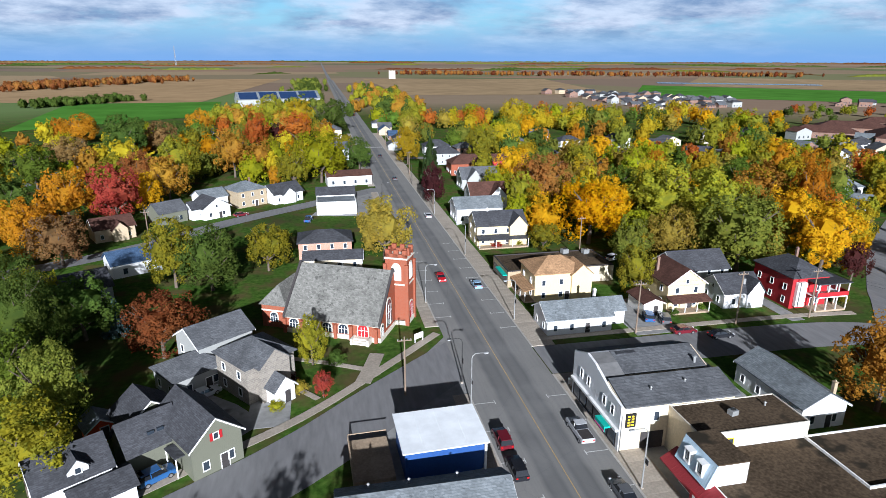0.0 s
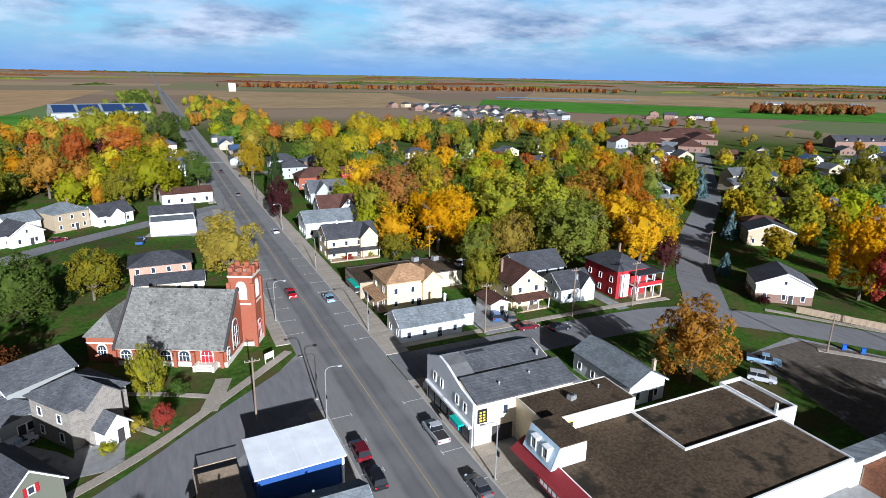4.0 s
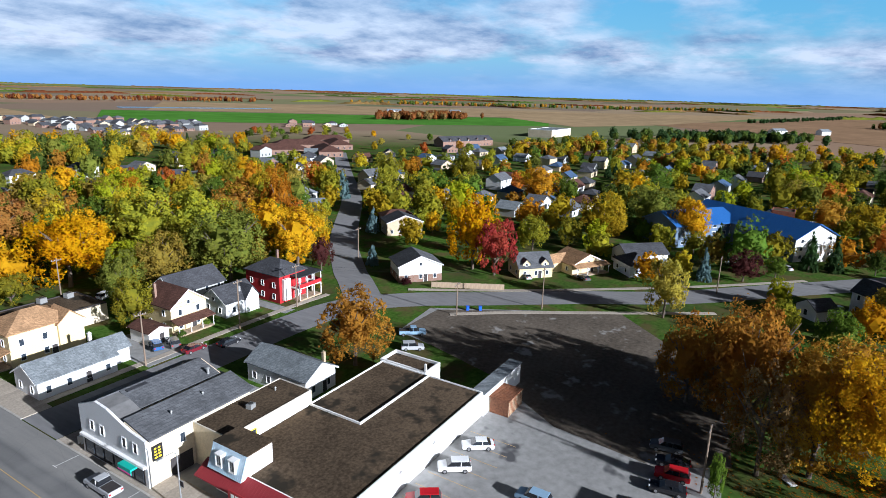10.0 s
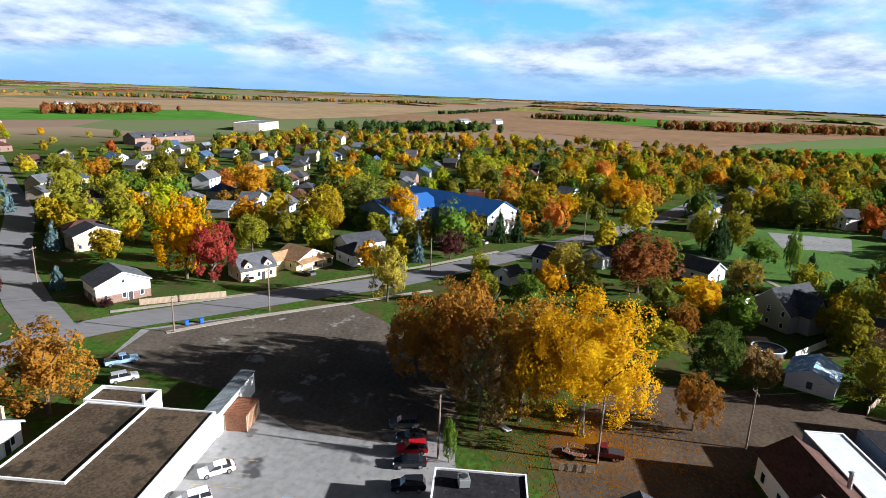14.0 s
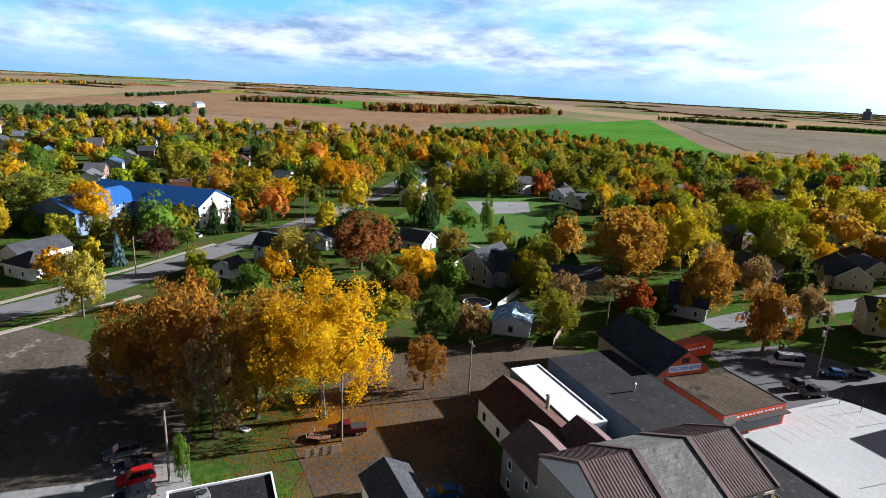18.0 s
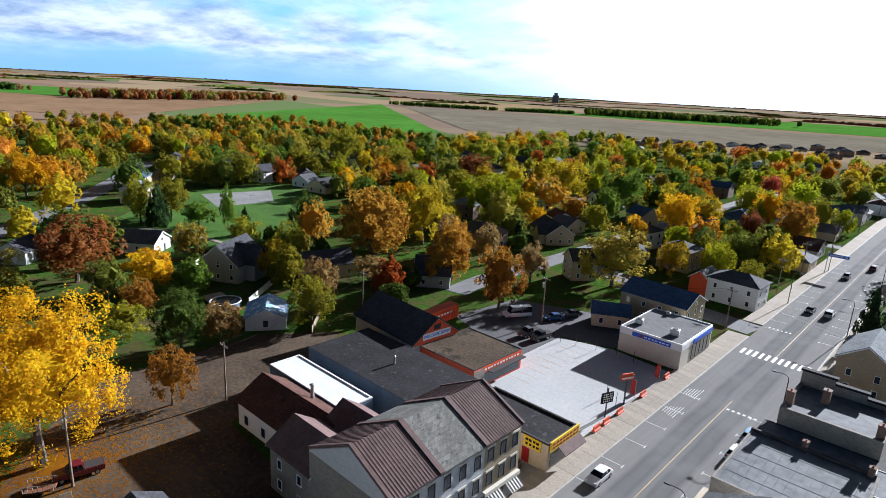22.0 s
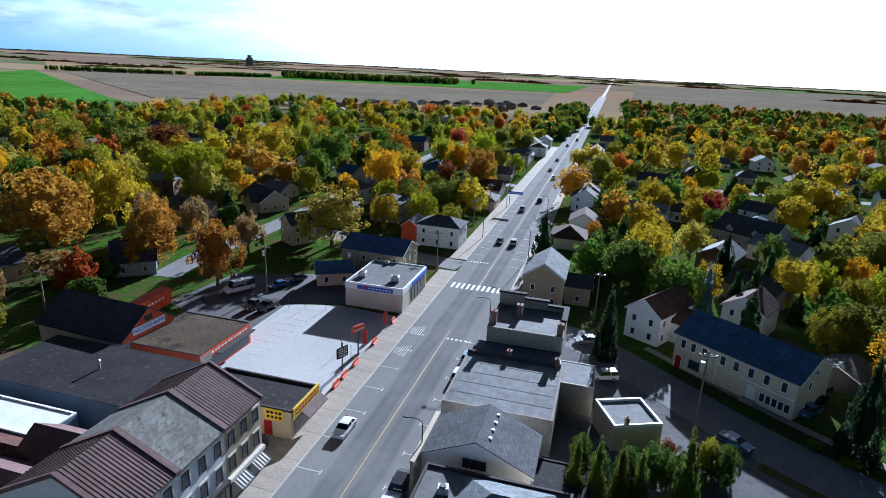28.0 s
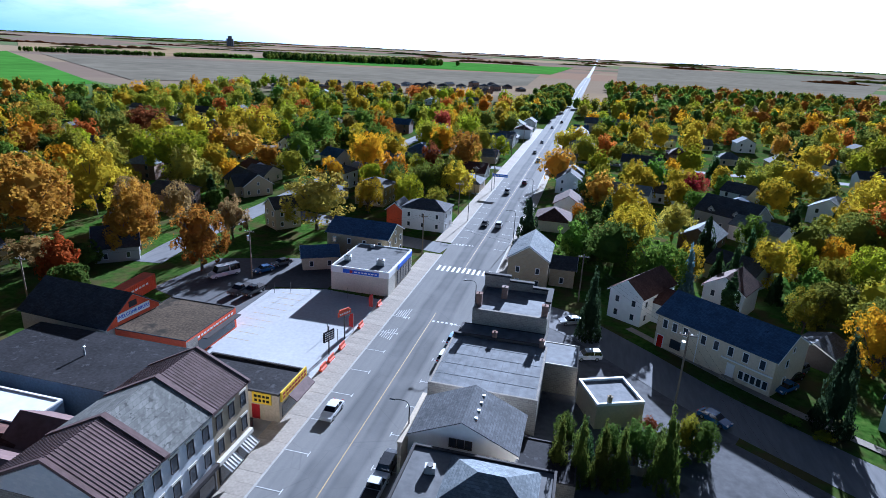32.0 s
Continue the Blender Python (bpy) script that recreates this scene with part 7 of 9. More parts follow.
tree("GR", -44.7, 84.6, 15.0, 5.9)
tree("YG", -35.5, 67.3, 12.8, 6.5)
tree("BLU", -39.0, 112.2, 8.0, 2.9)
tree("M2", -28.0, 100.6, 12.3, 6.8)
tree("DG", -94.0, 200.6, 17.2, 8.5)
tree("R", -1.2, 82.4, 4.6, 1.6)
tree("M", 38.4, 203.8, 15.1, 4.8)
tree("CON", 43.8, 239.2, 24.0, 4.7)
tree("Y", 41.7, 289.6, 19.2, 7.0)
tree("YG", 79.2, 284.8, 20.7, 8.5)
tree("Y", 97.3, 310.6, 18.1, 8.7)
tree("Y", 130.1, 397.6, 24.0, 11.5)
tree("RB", 76.6, 198.0, 18.2, 11.2)
tree("YO", 72.7, 149.2, 19.2, 10.6)
tree("YG", 96.6, 154.1, 22.6, 11.5)
tree("YG", 58.2, 146.2, 7.9, 4.6)
tree("YG", 66.1, 111.4, 11.6, 4.6)
tree("GRY", 98.5, 120.9, 19.5, 10.6)
tree("YG", 106.4, 143.7, 22.4, 10.4)
tree("OB", 137.1, 164.4, 18.3, 10.3)
tree("O", 143.4, 149.7, 22.2, 7.0)
tree("OB", 79.0, 62.8, 15.5, 7.0)
tree("O", 179.5, 192.3, 17.6, 5.6)
tree("G", 117.3, 115.6, 18.3, 9.0)
tree("M", 121.0, 110.1, 9.6, 3.9)
tree("BLU", 212.8, 181.3, 15.4, 4.3)
tree("Y", 217.9, 198.8, 14.1, 6.3)
tree("YG", 229.0, 166.4, 21.7, 9.0)
tree("DG", 226.7, 158.0, 10.7, 5.3)
tree("DG", 240.4, 155.9, 12.4, 5.5)
tree("YG", 290.1, 159.1, 20.2, 8.3)
tree("O", 263.8, 103.3, 17.6, 10.9)
tree("GR", 266.9, 90.9, 13.4, 6.5)
tree("YO", 147.3, 75.5, 23.1, 8.1)
tree("R", 145.8, 67.6, 17.2, 6.4)
tree("YG", 178.3, 70.0, 12.1, 5.6)
tree("BLU", 166.5, 127.3, 10.0, 2.9)
tree("BLU", 133.2, 101.4, 7.3, 2.3)
tree("Y", 203.4, 54.4, 18.3, 9.2)
tree("GRY", 230.0, 44.3, 18.5, 10.2)
tree("G", 218.4, 28.2, 17.4, 7.2)
tree("GR", 338.1, 65.8, 16.2, 9.2)
tree("CON", 209.8, 17.9, 11.9, 3.3)
tree("YG", 236.9, 8.9, 11.5, 8.7)
tree("BLU", 177.1, 17.0, 10.5, 2.4)
tree("M", 182.7, 7.4, 9.5, 5.0)
tree("GR", 192.9, -0.2, 6.3, 3.4)
tree("YB", 139.5, 20.1, 15.3, 5.3)
tree("G", 84.5, -19.6, 24.0, 10.7)
tree("OB", 92.3, -1.2, 24.0, 7.9)
tree("OB", 87.6, -10.2, 18.6, 6.8)
tree("YB", 160.3, -27.1, 13.1, 7.6)
tree("RB", 159.0, -45.2, 16.3, 9.9)
tree("G", 143.3, -56.3, 10.3, 6.6)
tree("CON", 205.9, -82.8, 15.1, 4.2)
tree("YG", 214.4, -91.3, 15.3, 7.1)
tree("GR", 195.2, -92.3, 9.4, 6.2)
tree("CON", 210.8, -14.9, 11.4, 3.1)
tree("CON", 208.5, -8.4, 13.4, 3.0)
tree("DG", 214.8, -25.7, 8.1, 3.3)
tree("Y", 261.6, -26.0, 15.7, 8.8)
tree("G", 275.9, -61.9, 19.5, 8.1)
tree("YG", 118.3, -40.8, 7.4, 5.7)
tree("OB", 88.7, -37.9, 10.2, 3.8)
tree("GR", 74.9, 0.2, 7.4, 1.2)
tree("DG", 106.7, -47.2, 12.1, 5.2)
tree("YG", 139.0, -90.5, 13.1, 5.1)
tree("GR", 186.7, -98.3, 15.3, 3.0)
tree("CON", 177.6, -99.6, 11.5, 2.7)
tree("YG", 211.1, -79.5, 17.1, 5.6)
tree("CON", 209.4, -85.6, 15.1, 3.9)
tree("OB", 130.8, -114.4, 21.8, 10.9)
tree("Y", 135.3, -138.6, 20.6, 8.2)
tree("OB", 103.8, -118.2, 17.6, 5.4)
tree("OB", 82.8, -111.9, 15.3, 6.2)
tree("YL", 143.7, -183.9, 20.9, 11.5)
tree("Y", 149.7, -244.9, 22.3, 11.5)
tree("GR", 128.9, -263.3, 19.2, 11.5)
tree("YB", 73.4, -149.6, 16.8, 9.8)
tree("M2", 206.8, -249.0, 18.3, 11.0)
tree("YG", 245.3, -225.2, 18.7, 11.5)
tree("DG", 165.0, -114.2, 15.1, 5.7)
tree("B", 109.6, -80.3, 12.3, 4.5)
tree("B", 105.5, -54.3, 8.7, 4.2)
tree("BARE", 89.3, -134.0, 11.4, 4.6)
tree("YG", 295.8, -231.1, 24.0, 11.5)
tree("G", 85.2, -218.9, 19.4, 7.9)
tree("GRY", 58.2, -204.1, 11.1, 6.4)
tree("OB", 52.6, -244.0, 18.5, 7.0)
tree("SPR", 16.3, -154.2, 16.7, 4.1)
tree("Y", -8.6, -152.8, 14.0, 6.4)
tree("B", -2.4, -157.1, 9.0, 3.7)
tree("O", 4.5, -188.2, 5.9, 2.7)
tree("GR", -13.3, -133.3, 13.5, 6.7)
tree("BLU", -20.4, -134.4, 13.5, 2.2)
tree("Y", -30.7, -243.6, 11.1, 7.0)
tree("R", -37.2, -246.8, 9.1, 5.7)
tree("GR", -33.7, -213.8, 8.9, 5.7)
tree("Y", -39.8, -147.1, 12.7, 5.3)
tree("SPR", -34.6, -89.3, 16.5, 3.3)
tree("G", -47.0, -108.0, 13.5, 5.2)
tree("GRY", -50.4, -112.7, 14.0, 5.6)
tree("Y", -84.1, -208.4, 19.3, 9.6)
tree("SPR", -0.5, -107.2, 14.5, 2.7)
tree("CON", -30.6, -140.0, 13.4, 3.0)
tree("CON", -27.1, -138.7, 12.1, 2.7)
tree("cedar", -9.9, -69.0, 12.2, 2.3)
tree("Y", 16.9, -324.9, 12.3, 6.1)
tree("cedar", 2.4, -66.7, 9.9, 1.7)
tree("cedar", 0.0, -66.9, 10.2, 1.7)
tree("cedar", -2.6, -67.2, 9.9, 1.7)
tree("cedar", -4.9, -68.0, 9.1, 1.6)
tree("YG", -13.9, -77.6, 6.0, 1.5)
tree("DG", -15.3, -75.7, 6.3, 2.1)
tree("DG", -7.0, -72.6, 7.0, 2.2)
tree("DG", -3.6, -71.0, 6.5, 2.0)
tree("CON", -0.5, -70.6, 7.4, 1.9)
tree("DG", 1.8, -72.4, 6.0, 1.9)
tree("OB", 138.4, -119.4, 19.8, 10.3)
tree("OB", 103.8, -114.9, 13.4, 6.6)
tree("B", 116.6, -101.4, 6.9, 5.9)
tree("BARE", 121.0, -135.0, 13, 5.0)
tree("BARE", 110.0, -141.0, 12, 4.6)
tree("OB", 112.0, -130.0, 14, 4.8)
tree("Y", 84.0, -246.0, 15, 7.5)
tree("GR", 98.0, -262.0, 17, 8.0)
tree("O", 108.0, -300.0, 16, 6.5)
tree("R", 90.0, -352.0, 16, 6.0)
tree("M2", 62.0, -226.0, 15, 5.0)
tree("SPR", 112.0, -214.0, 12, 3.6)
tree("CON", -36.0, -152.0, 14, 3.2)
tree("SPR", -28.0, -160.0, 15, 3.4)
tree("Y", -10.5, -168.0, 13, 6.0)
tree("YB", -22.0, -176.0, 12, 5.2)
tree("R", -34.0, -236.0, 9, 4.4)
tree("YL", -62.0, -150.0, 12, 6.0)
tree("Y", -66.0, -120.0, 14, 6.4)
tree("Y", -58.0, -100.0, 13, 5.6)
tree("OB", 100, 8, 16, 6.4)
tree("OB", 98, -14, 18, 7.0)
tree("RB", 108, 0, 15, 6.2)
tree("YB", 104, -12, 15, 6.0)
tree("DG", 112, -18, 12, 6.0)
tree("BARE", 84, -4, 17, 6.0)
tree("BARE", 97, 2, 14, 5.5)


def clear(x, y, m=1.0):
    if near_street(x, y, 2.0 + m):
        return False
    if any(math.hypot(x - a, y - b) < r + m for a, b, r in HOUSES):
        return False
    return all(math.hypot(x - a, y - b) > r * 0.75 + m * 1.6 for a, b, r in TREES)


# houses and trees of the farther streets
fill = random.Random(21)
WALLS = ["white", "white", "cream", "tan", "greysiding", "brick_brown", "stucco", "tan", "white"]
COVERS = ["r_dark", "r_dark", "r_grey", "r_brown", "r_light", "r_blue", "r_grey"]


FAR = {"tan": 0, "brick_brown": 1, "olive": 2, "white": 3, "cream": 4, "greysiding": 5, "stucco": 6, "r_dark": 7, "r_grey": 8, "r_brown": 9, "r_light": 10, "r_blue": 11}
far_bm = bmesh.new()


def far_house(x, y, w, d, e, r, roof, wall, cover, rz):
    """A house too far off to be picked out: walls, roof and a row of dark windows, added to the one mesh of far houses."""
    old = len(far_bm.faces)
    if roof == "hip":
        box(far_bm, -w / 2, w / 2, -d / 2, d / 2, 0, e)
    else:
        gable_walls(far_bm, -w / 2, w / 2, -d / 2, d / 2, e, r, roof)
    mid = len(far_bm.faces)
    if roof == "hip":
        hip_roof(far_bm, -w / 2, w / 2, -d / 2, d / 2, e, r)
    else:
        gable_roof(far_bm, -w / 2, w / 2, -d / 2, d / 2, e, r, roof)
    top = len(far_bm.faces)
    for q in (-0.3, 0.0, 0.3):
        for s in (-1, 1):
            box(far_bm, q * w - 0.5, q * w + 0.5, s * d / 2 - 0.05, s * d / 2 + 0.05, 1.0, 2.4)
    far_bm.faces.ensure_lookup_table()
    for i in range(old, len(far_bm.faces)):
        far_bm.faces[i].material_index = FAR[wall] if i < mid else FAR[cover] if i < top else 12
    m = pose(x, y, land(x, y), 0, 0, rz)
    for v in {v for f in far_bm.faces[old:] for v in f.verts}:
        v.co = m @ v.co
    HOUSES.append((x, y, max(w, d) * 0.62))


def row_of_houses(x0, y0, x1, y1, n, off, jitter=4.0, light=False):
    """Houses set back on one side of a line."""
    dx, dy = x1 - x0, y1 - y0
    L = math.hypot(dx, dy)
    nx, ny = -dy / L, dx / L
    a = math.degrees(math.atan2(dy, dx))
    for i in range(n):
        t = (i + 0.5) / n
        x = x0 + dx * t + nx * off + fill.uniform(-jitter, jitter)
        y = y0 + dy * t + ny * off + fill.uniform(-jitter, jitter)
        if near_street(x, y, 5) or any(math.hypot(x - p, y - q) < r + (4.0 if light else 6.5) for p, q, r in HOUSES):
            continue
        wl, cv = fill.choice(["tan", "brick_brown", "greysiding", "brick_brown"] if light else WALLS), fill.choice(COVERS[:3] if light else COVERS)
        two = fill.random() < 0.3
        rf = fill.choice(["x", "y", "hip"])
        e = 5.4 if two else (2.7 if light else 3.2)
        rz = a + fill.choice((0, 180))
        if math.hypot(x, y) > 400:
            far_house(x, y, fill.uniform(10, 13), fill.uniform(8, 10), e, e + fill.uniform(2.2, 3.2), rf, wl, cv, rz)
            continue
        street = "s" if math.sin(radians(rz)) * x - math.cos(radians(rz)) * y < 0 else "n"
        house(x, y, fill.uniform(10, 13), fill.uniform(8, 10), e, e + fill.uniform(2.2, 3.2), rf, wl, cv, rz, 2 if two else 1, f"{'two-storey' if two else 'low'} suburban house with {'a hipped' if rf == 'hip' else 'a gabled'} shingle roof", sides=street, far=True, group="houses of the farther streets")


for hx, hy, hw, hd, he, hr, rf, wl, cv, rz, st, words in (
        (89, -201, 9, 10, 6.0, 8.2, "hip", "white", "r_dark", -8, 2, "white two-storey house with dark hipped roof"),
        (134, -252, 13, 8, 4.6, 8.0, "y", "white", "r_dark", -30, 2, "white house with steep twin gables"),
        (106, -236, 10, 8, 4.6, 7.4, "x", "greysiding", "r_blue", -25, 1, "grey house with blue-grey roof behind a golden tree"),
        (55, -314, 17, 12, 4.8, 8.6, "x", "greysiding", "r_blue", 4, 1, "large grey building with blue-grey roof beside the street"),
        (65, -284, 6, 7, 3.6, 5.6, "y", "white", "r_light", 4, 1, "small white gabled cottage"),
        (188, -268, 11, 9, 3.4, 6.0, "x", "white", "r_dark", -35, 1, "low white house with charcoal roof"),
        (166, -254, 12, 9, 3.4, 6.2, "y", "greysiding", "r_dark", -35, 1, "low grey house with charcoal roof"),
        (150, -226, 10, 9, 3.6, 6.2, "x", "white", "r_dark", -35, 1, "low white bungalow with charcoal roof"),
        (126, -206, 9, 8, 3.4, 5.6, "x", "white", "r_brown", -35, 1, "white house with brown roof"),
        (132, -166, 8, 6, 2.8, 4.2, "x", "greysiding", "r_light", -35, 1, "low grey garden shed with pale roof"),
        (79, -222, 10, 9, 4.4, 7.0, "y", "tan", "r_dark", -5, 1, "tan house with dark gabled roof"),
        (-27, -229, 12, 9, 3.8, 6.0, "x", "white", "r_dark", -14, 1, "low white house with dark roof behind a red tree"),
        (-20, -287, 17, 9, 4.6, 7.4, "x", "greysiding", "r_dark", -10, 1, "long grey house with dark roof"),
        (-84, -305, 12, 9, 3.8, 6.6, "x", "white", "r_light", -25, 1, "white house with pale roof among trees"),
        (-36, -382, 18, 12, 4.4, 6.6, "x", "white", "r_light", -5, 1, "long white building with pale roof"),
        (232, -193, 16, 11, 4.0, 7.6, "hip", "white", "r_dark", -30, 1, "white house with broad dark hipped roof beside the park"),
        (262, -180, 11, 9, 3.4, 6.2, "x", "greysiding", "r_dark", -30, 1, "grey house with dark roof beside the park"),
        (126, 253, 11, 9, 3.6, 6.4, "y", "white", "r_dark", -20, 1, "white gabled house among autumn trees"),
        (190, 311, 12, 9, 3.6, 6.2, "x", "white", "r_dark", -30, 1, "white bungalow with dark roof"),
        (194, 280, 12, 9, 3.6, 6.4, "x", "greysiding", "r_dark", -30, 1, "grey bungalow with dark roof"),
        (138, 368, 12, 9, 3.6, 6.4, "x", "white", "r_grey", -20, 1, "white house with grey roof")):
    house(hx, hy, hw, hd, he, hr, rf, wl, cv, rz, st, words, sides="nw" if hy < 0 else "sw", far=True, chim=(hw * 0.3, 0))
row_of_houses(195, 172, 360, 318, 7, 17)
row_of_houses(200, 155, 370, 300, 7, -18)
row_of_houses(170, 165, 380, 165, 7, 20)
row_of_houses(230, 120, 460, 120, 9, 0)
row_of_houses(230, 85, 480, 75, 10, 0)
row_of_houses(210, -5, 360, -110, 6, 22)
row_of_houses(250, -65, 400, -165, 6, -20)
row_of_houses(290, 40, 520, 20, 9, 0)
row_of_houses(226, 40, 310, -14, 5, 0)
row_of_houses(215, 100, 340, 100, 6, 0)
row_of_houses(200, 140, 400, 140, 8, 0)
row_of_houses(240, 200, 460, 185, 9, 0)
row_of_houses(300, 240, 520, 215, 9, 0)
row_of_houses(330, -20, 540, -60, 9, 0)
row_of_houses(400, 160, 580, 140, 8, 0)
row_of_houses(420, 110, 600, 90, 8, 0)
row_of_houses(440, 60, 620, 40, 7, 0)
row_of_houses(290, 275, 340, 260, 3, 0)
row_of_houses(430, 262, 470, 240, 2, 0)
row_of_houses(120, -230, 300, -215, 9, 0)
row_of_houses(60, -350, 300, -345, 11, 0)
row_of_houses(-150, -150, -40, -240, 6, 0)
row_of_houses(-30, -380, -200, -400, 8, 0)
row_of_houses(60, 300, 320, 325, 8, 16)
row_of_houses(60, 290, 320, 310, 7, -16)
row_of_houses(46, 330, 46, 470, 6, 0)
row_of_houses(8, 300, 8, 470, 6, 0)
row_of_houses(330, 575, 450, 590, 7, 0, light=True)
row_of_houses(330, 615, 480, 632, 8, 0, light=True)
row_of_houses(330, 660, 500, 690, 9, 0, light=True)
row_of_houses(330, 715, 480, 745, 8, 0, light=True)
row_of_houses(330, 775, 450, 800, 7, 0, light=True)
row_of_houses(320, 850, 420, 880, 5, 0, light=True)
row_of_houses(335, 597, 460, 612, 7, 0, light=True)
row_of_houses(335, 640, 490, 662, 9, 0, light=True)
row_of_houses(335, 690, 490, 718, 9, 0, light=True)
row_of_houses(335, 748, 465, 772, 7, 0, light=True)
row_of_houses(340, 815, 430, 840, 5, 0, light=True)
row_of_houses(560, 590, 640, 530, 4, 0, light=True)
row_of_houses(590, 620, 660, 570, 3, 0, light=True)
for bx, by, bw, bd in ((330, 345, 40, 18), (352, 318, 18, 40), (372, 365, 46, 20), (400, 350, 20, 40), (425, 385, 40, 18)):
    house(bx, by, bw, bd, 4.0, 8.0, "hip", "brick_brown", "r_brown", -38, 1, "long low brown-roofed residence", name="residence", sides="s", far=True, category="residence")
house(505, 282, 62, 14, 5.4, 9.4, "x", "brick_brown", "r_dark", -20, 1, "long terrace of dwellings with dark roof and white gables", name="terrace", sides="s", far=True, category="terraced houses", dormer=((-22, "s"), (-11, "s"), (0, "s"), (11, "s"), (22, "s")))
row_of_houses(120, -120, 112, -300, 8, 0)
row_of_houses(82, -165, 82, -320, 7, 0)
row_of_houses(150, -190, 330, -150, 8, 0)
row_of_houses(150, -275, 350, -230, 9, 0)
row_of_houses(60, -310, 300, -300, 9, 0)
row_of_houses(46, -205, 46, -450, 11, 0)
row_of_houses(11, -165, 11, -440, 11, 0)
row_of_houses(-24, -170, -70, -270, 5, 0)
row_of_houses(-30, -290, -200, -295, 7, 0)
row_of_houses(-30, -330, -200, -340, 7, 0)
row_of_houses(-60, -120, -110, -200, 4, 0)
row_of_houses(-90, -180, -180, -260, 5, 0)
row_of_houses(-60, -50, -160, 20, 4, -24)
row_of_houses(-100, 150, -130, 300, 5, 0)
row_of_houses(-28, 178, -70, 160, 3, -14, 2.0)
row_of_houses(100, -560, 330, -500, 7, 0)
row_of_houses(115, -880, 340, -640, 9, 0, light=True)
row_of_houses(90, -840, 300, -620, 8, 0, light=True)
row_of_houses(120, -760, 300, -590, 6, 0, light=True)
row_of_houses(140, -905, 360, -670, 9, 0, light=True)
row_of_houses(160, -700, 330, -560, 6, 0, light=True)
row_of_houses(-50, 330, -90, 470, 4, 0)


bmesh.ops.recalc_face_normals(far_bm, faces=far_bm.faces[:])
tagged(new("far_houses", mesh_of("far_houses", far_bm, *FAR, "glass")), "low houses with pitched roofs on the far edges of the town", "houses", "", "stuff")


def scatter(n, x0, x1, y0, y1, kinds, hmin=9, hmax=17, m=1.5, keep=None):
    made = tries = 0
    while made < n and tries < n * 14:
        tries += 1
        x, y = fill.uniform(x0, x1), fill.uniform(y0, y1)
        if (keep and not keep(x, y)) or not clear(x, y, m):
            continue
        k = fill.choice(kinds)
        h = fill.uniform(hmin, hmax)
        tree(k, x, y, h, h * (fill.uniform(0.2, 0.26) if k in CONES else fill.uniform(0.36, 0.5)))
        made += 1


CROWN_POINTS = {"round": [crown_points(2400, 64, 300 + i, "round") for i in range(5)], "cone": [crown_points(2400, 90, 330 + i, "cone") for i in range(5)]}


def grove(n, x0, x1, y0, y1, kinds, label, hmin=10, hmax=17, m=1.1, keep=None, quads=620, size=0.55):
    """Trees past counting between the houses: one mesh of leaf clumps a colour."""
    pts = {k: [] for k in kinds}
    cores = {k: [] for k in kinds}
    rng = np.random.default_rng(int(n + abs(x0) + abs(y1)))
    made = tries = 0
    while made < n and tries < n * 8:
        tries += 1
        x, y = fill.uniform(x0, x1), fill.uniform(y0, y1)
        if (keep and not keep(x, y)) or (size > 0.4 and math.hypot(x, y) < 185) or not clear(x, y, m):
            continue
        k = fill.choice(kinds)
        h = fill.uniform(hmin, hmax)
        r = h * (0.24 if k in CONES else fill.uniform(0.4, 0.54))
        TREES.append((x, y, r))
        src = CROWN_POINTS["cone" if k in CONES else "round"][made % 5]
        q = src[rng.permutation(len(src))[:quads]]
        pts[k].append(np.concatenate([np.array((x, y, h * 0.08)) + q[:, :3] * (r, r, h * 0.92), q[:, 3:]], 1))
        cores[k].append(((x, y, h * (0.36 if k in CONES else 0.5)), (r * (0.4 if k in CONES else 0.66), r * (0.4 if k in CONES else 0.66), h * (0.28 if k in CONES else 0.31))))
        made += 1
    for k, lst in pts.items():
        if lst:
            ob = new("tree_belt", leaf_mesh("tree_belt", np.concatenate(lst), size, n, cores[k]))
            ob.data.materials.append(M["leaf_" + k])
            tagged(ob, f"{WORDS[k]} trees between the farther houses, {label}", "trees", "", "stuff")


AUT = ["Y", "YG", "YG", "O", "OB", "Y", "GRY", "YB", "YL", "YG", "Y", "GR", "YL", "G", "RO", "YG", "DG"]
GRN = ["YG", "GRY", "DG", "GR", "OB", "Y", "CON", "YG", "Y", "GRY", "YL", "G"]
scatter(34, 58, 180, 118, 230, AUT, 10, 18)
scatter(8, -110, -40, 120, 235, AUT + GRN, 10, 16)
scatter(14, -110, -42, 60, 130, GRN, 12, 18)
scatter(20, -60, 0, 4, 27, ["DG", "YG", "OB"], 11, 15, 0.5)
scatter(10, 135, 230, -20, 110, GRN + AUT, 6, 11, 3.0)
scatter(14, 90, 200, -200, -40, GRN + AUT, 7, 12, 3.0, keep=lambda x, y: not (165 < x and -160 < y < -65))
scatter(14, -80, -16, -190, -112, GRN, 8, 13, 2.5)
scatter(10, 44, 95, -240, -170, AUT, 8, 13, 2.5)


def no_park(x, y):
    return not (165 < x < 262 and -162 < y < -65)


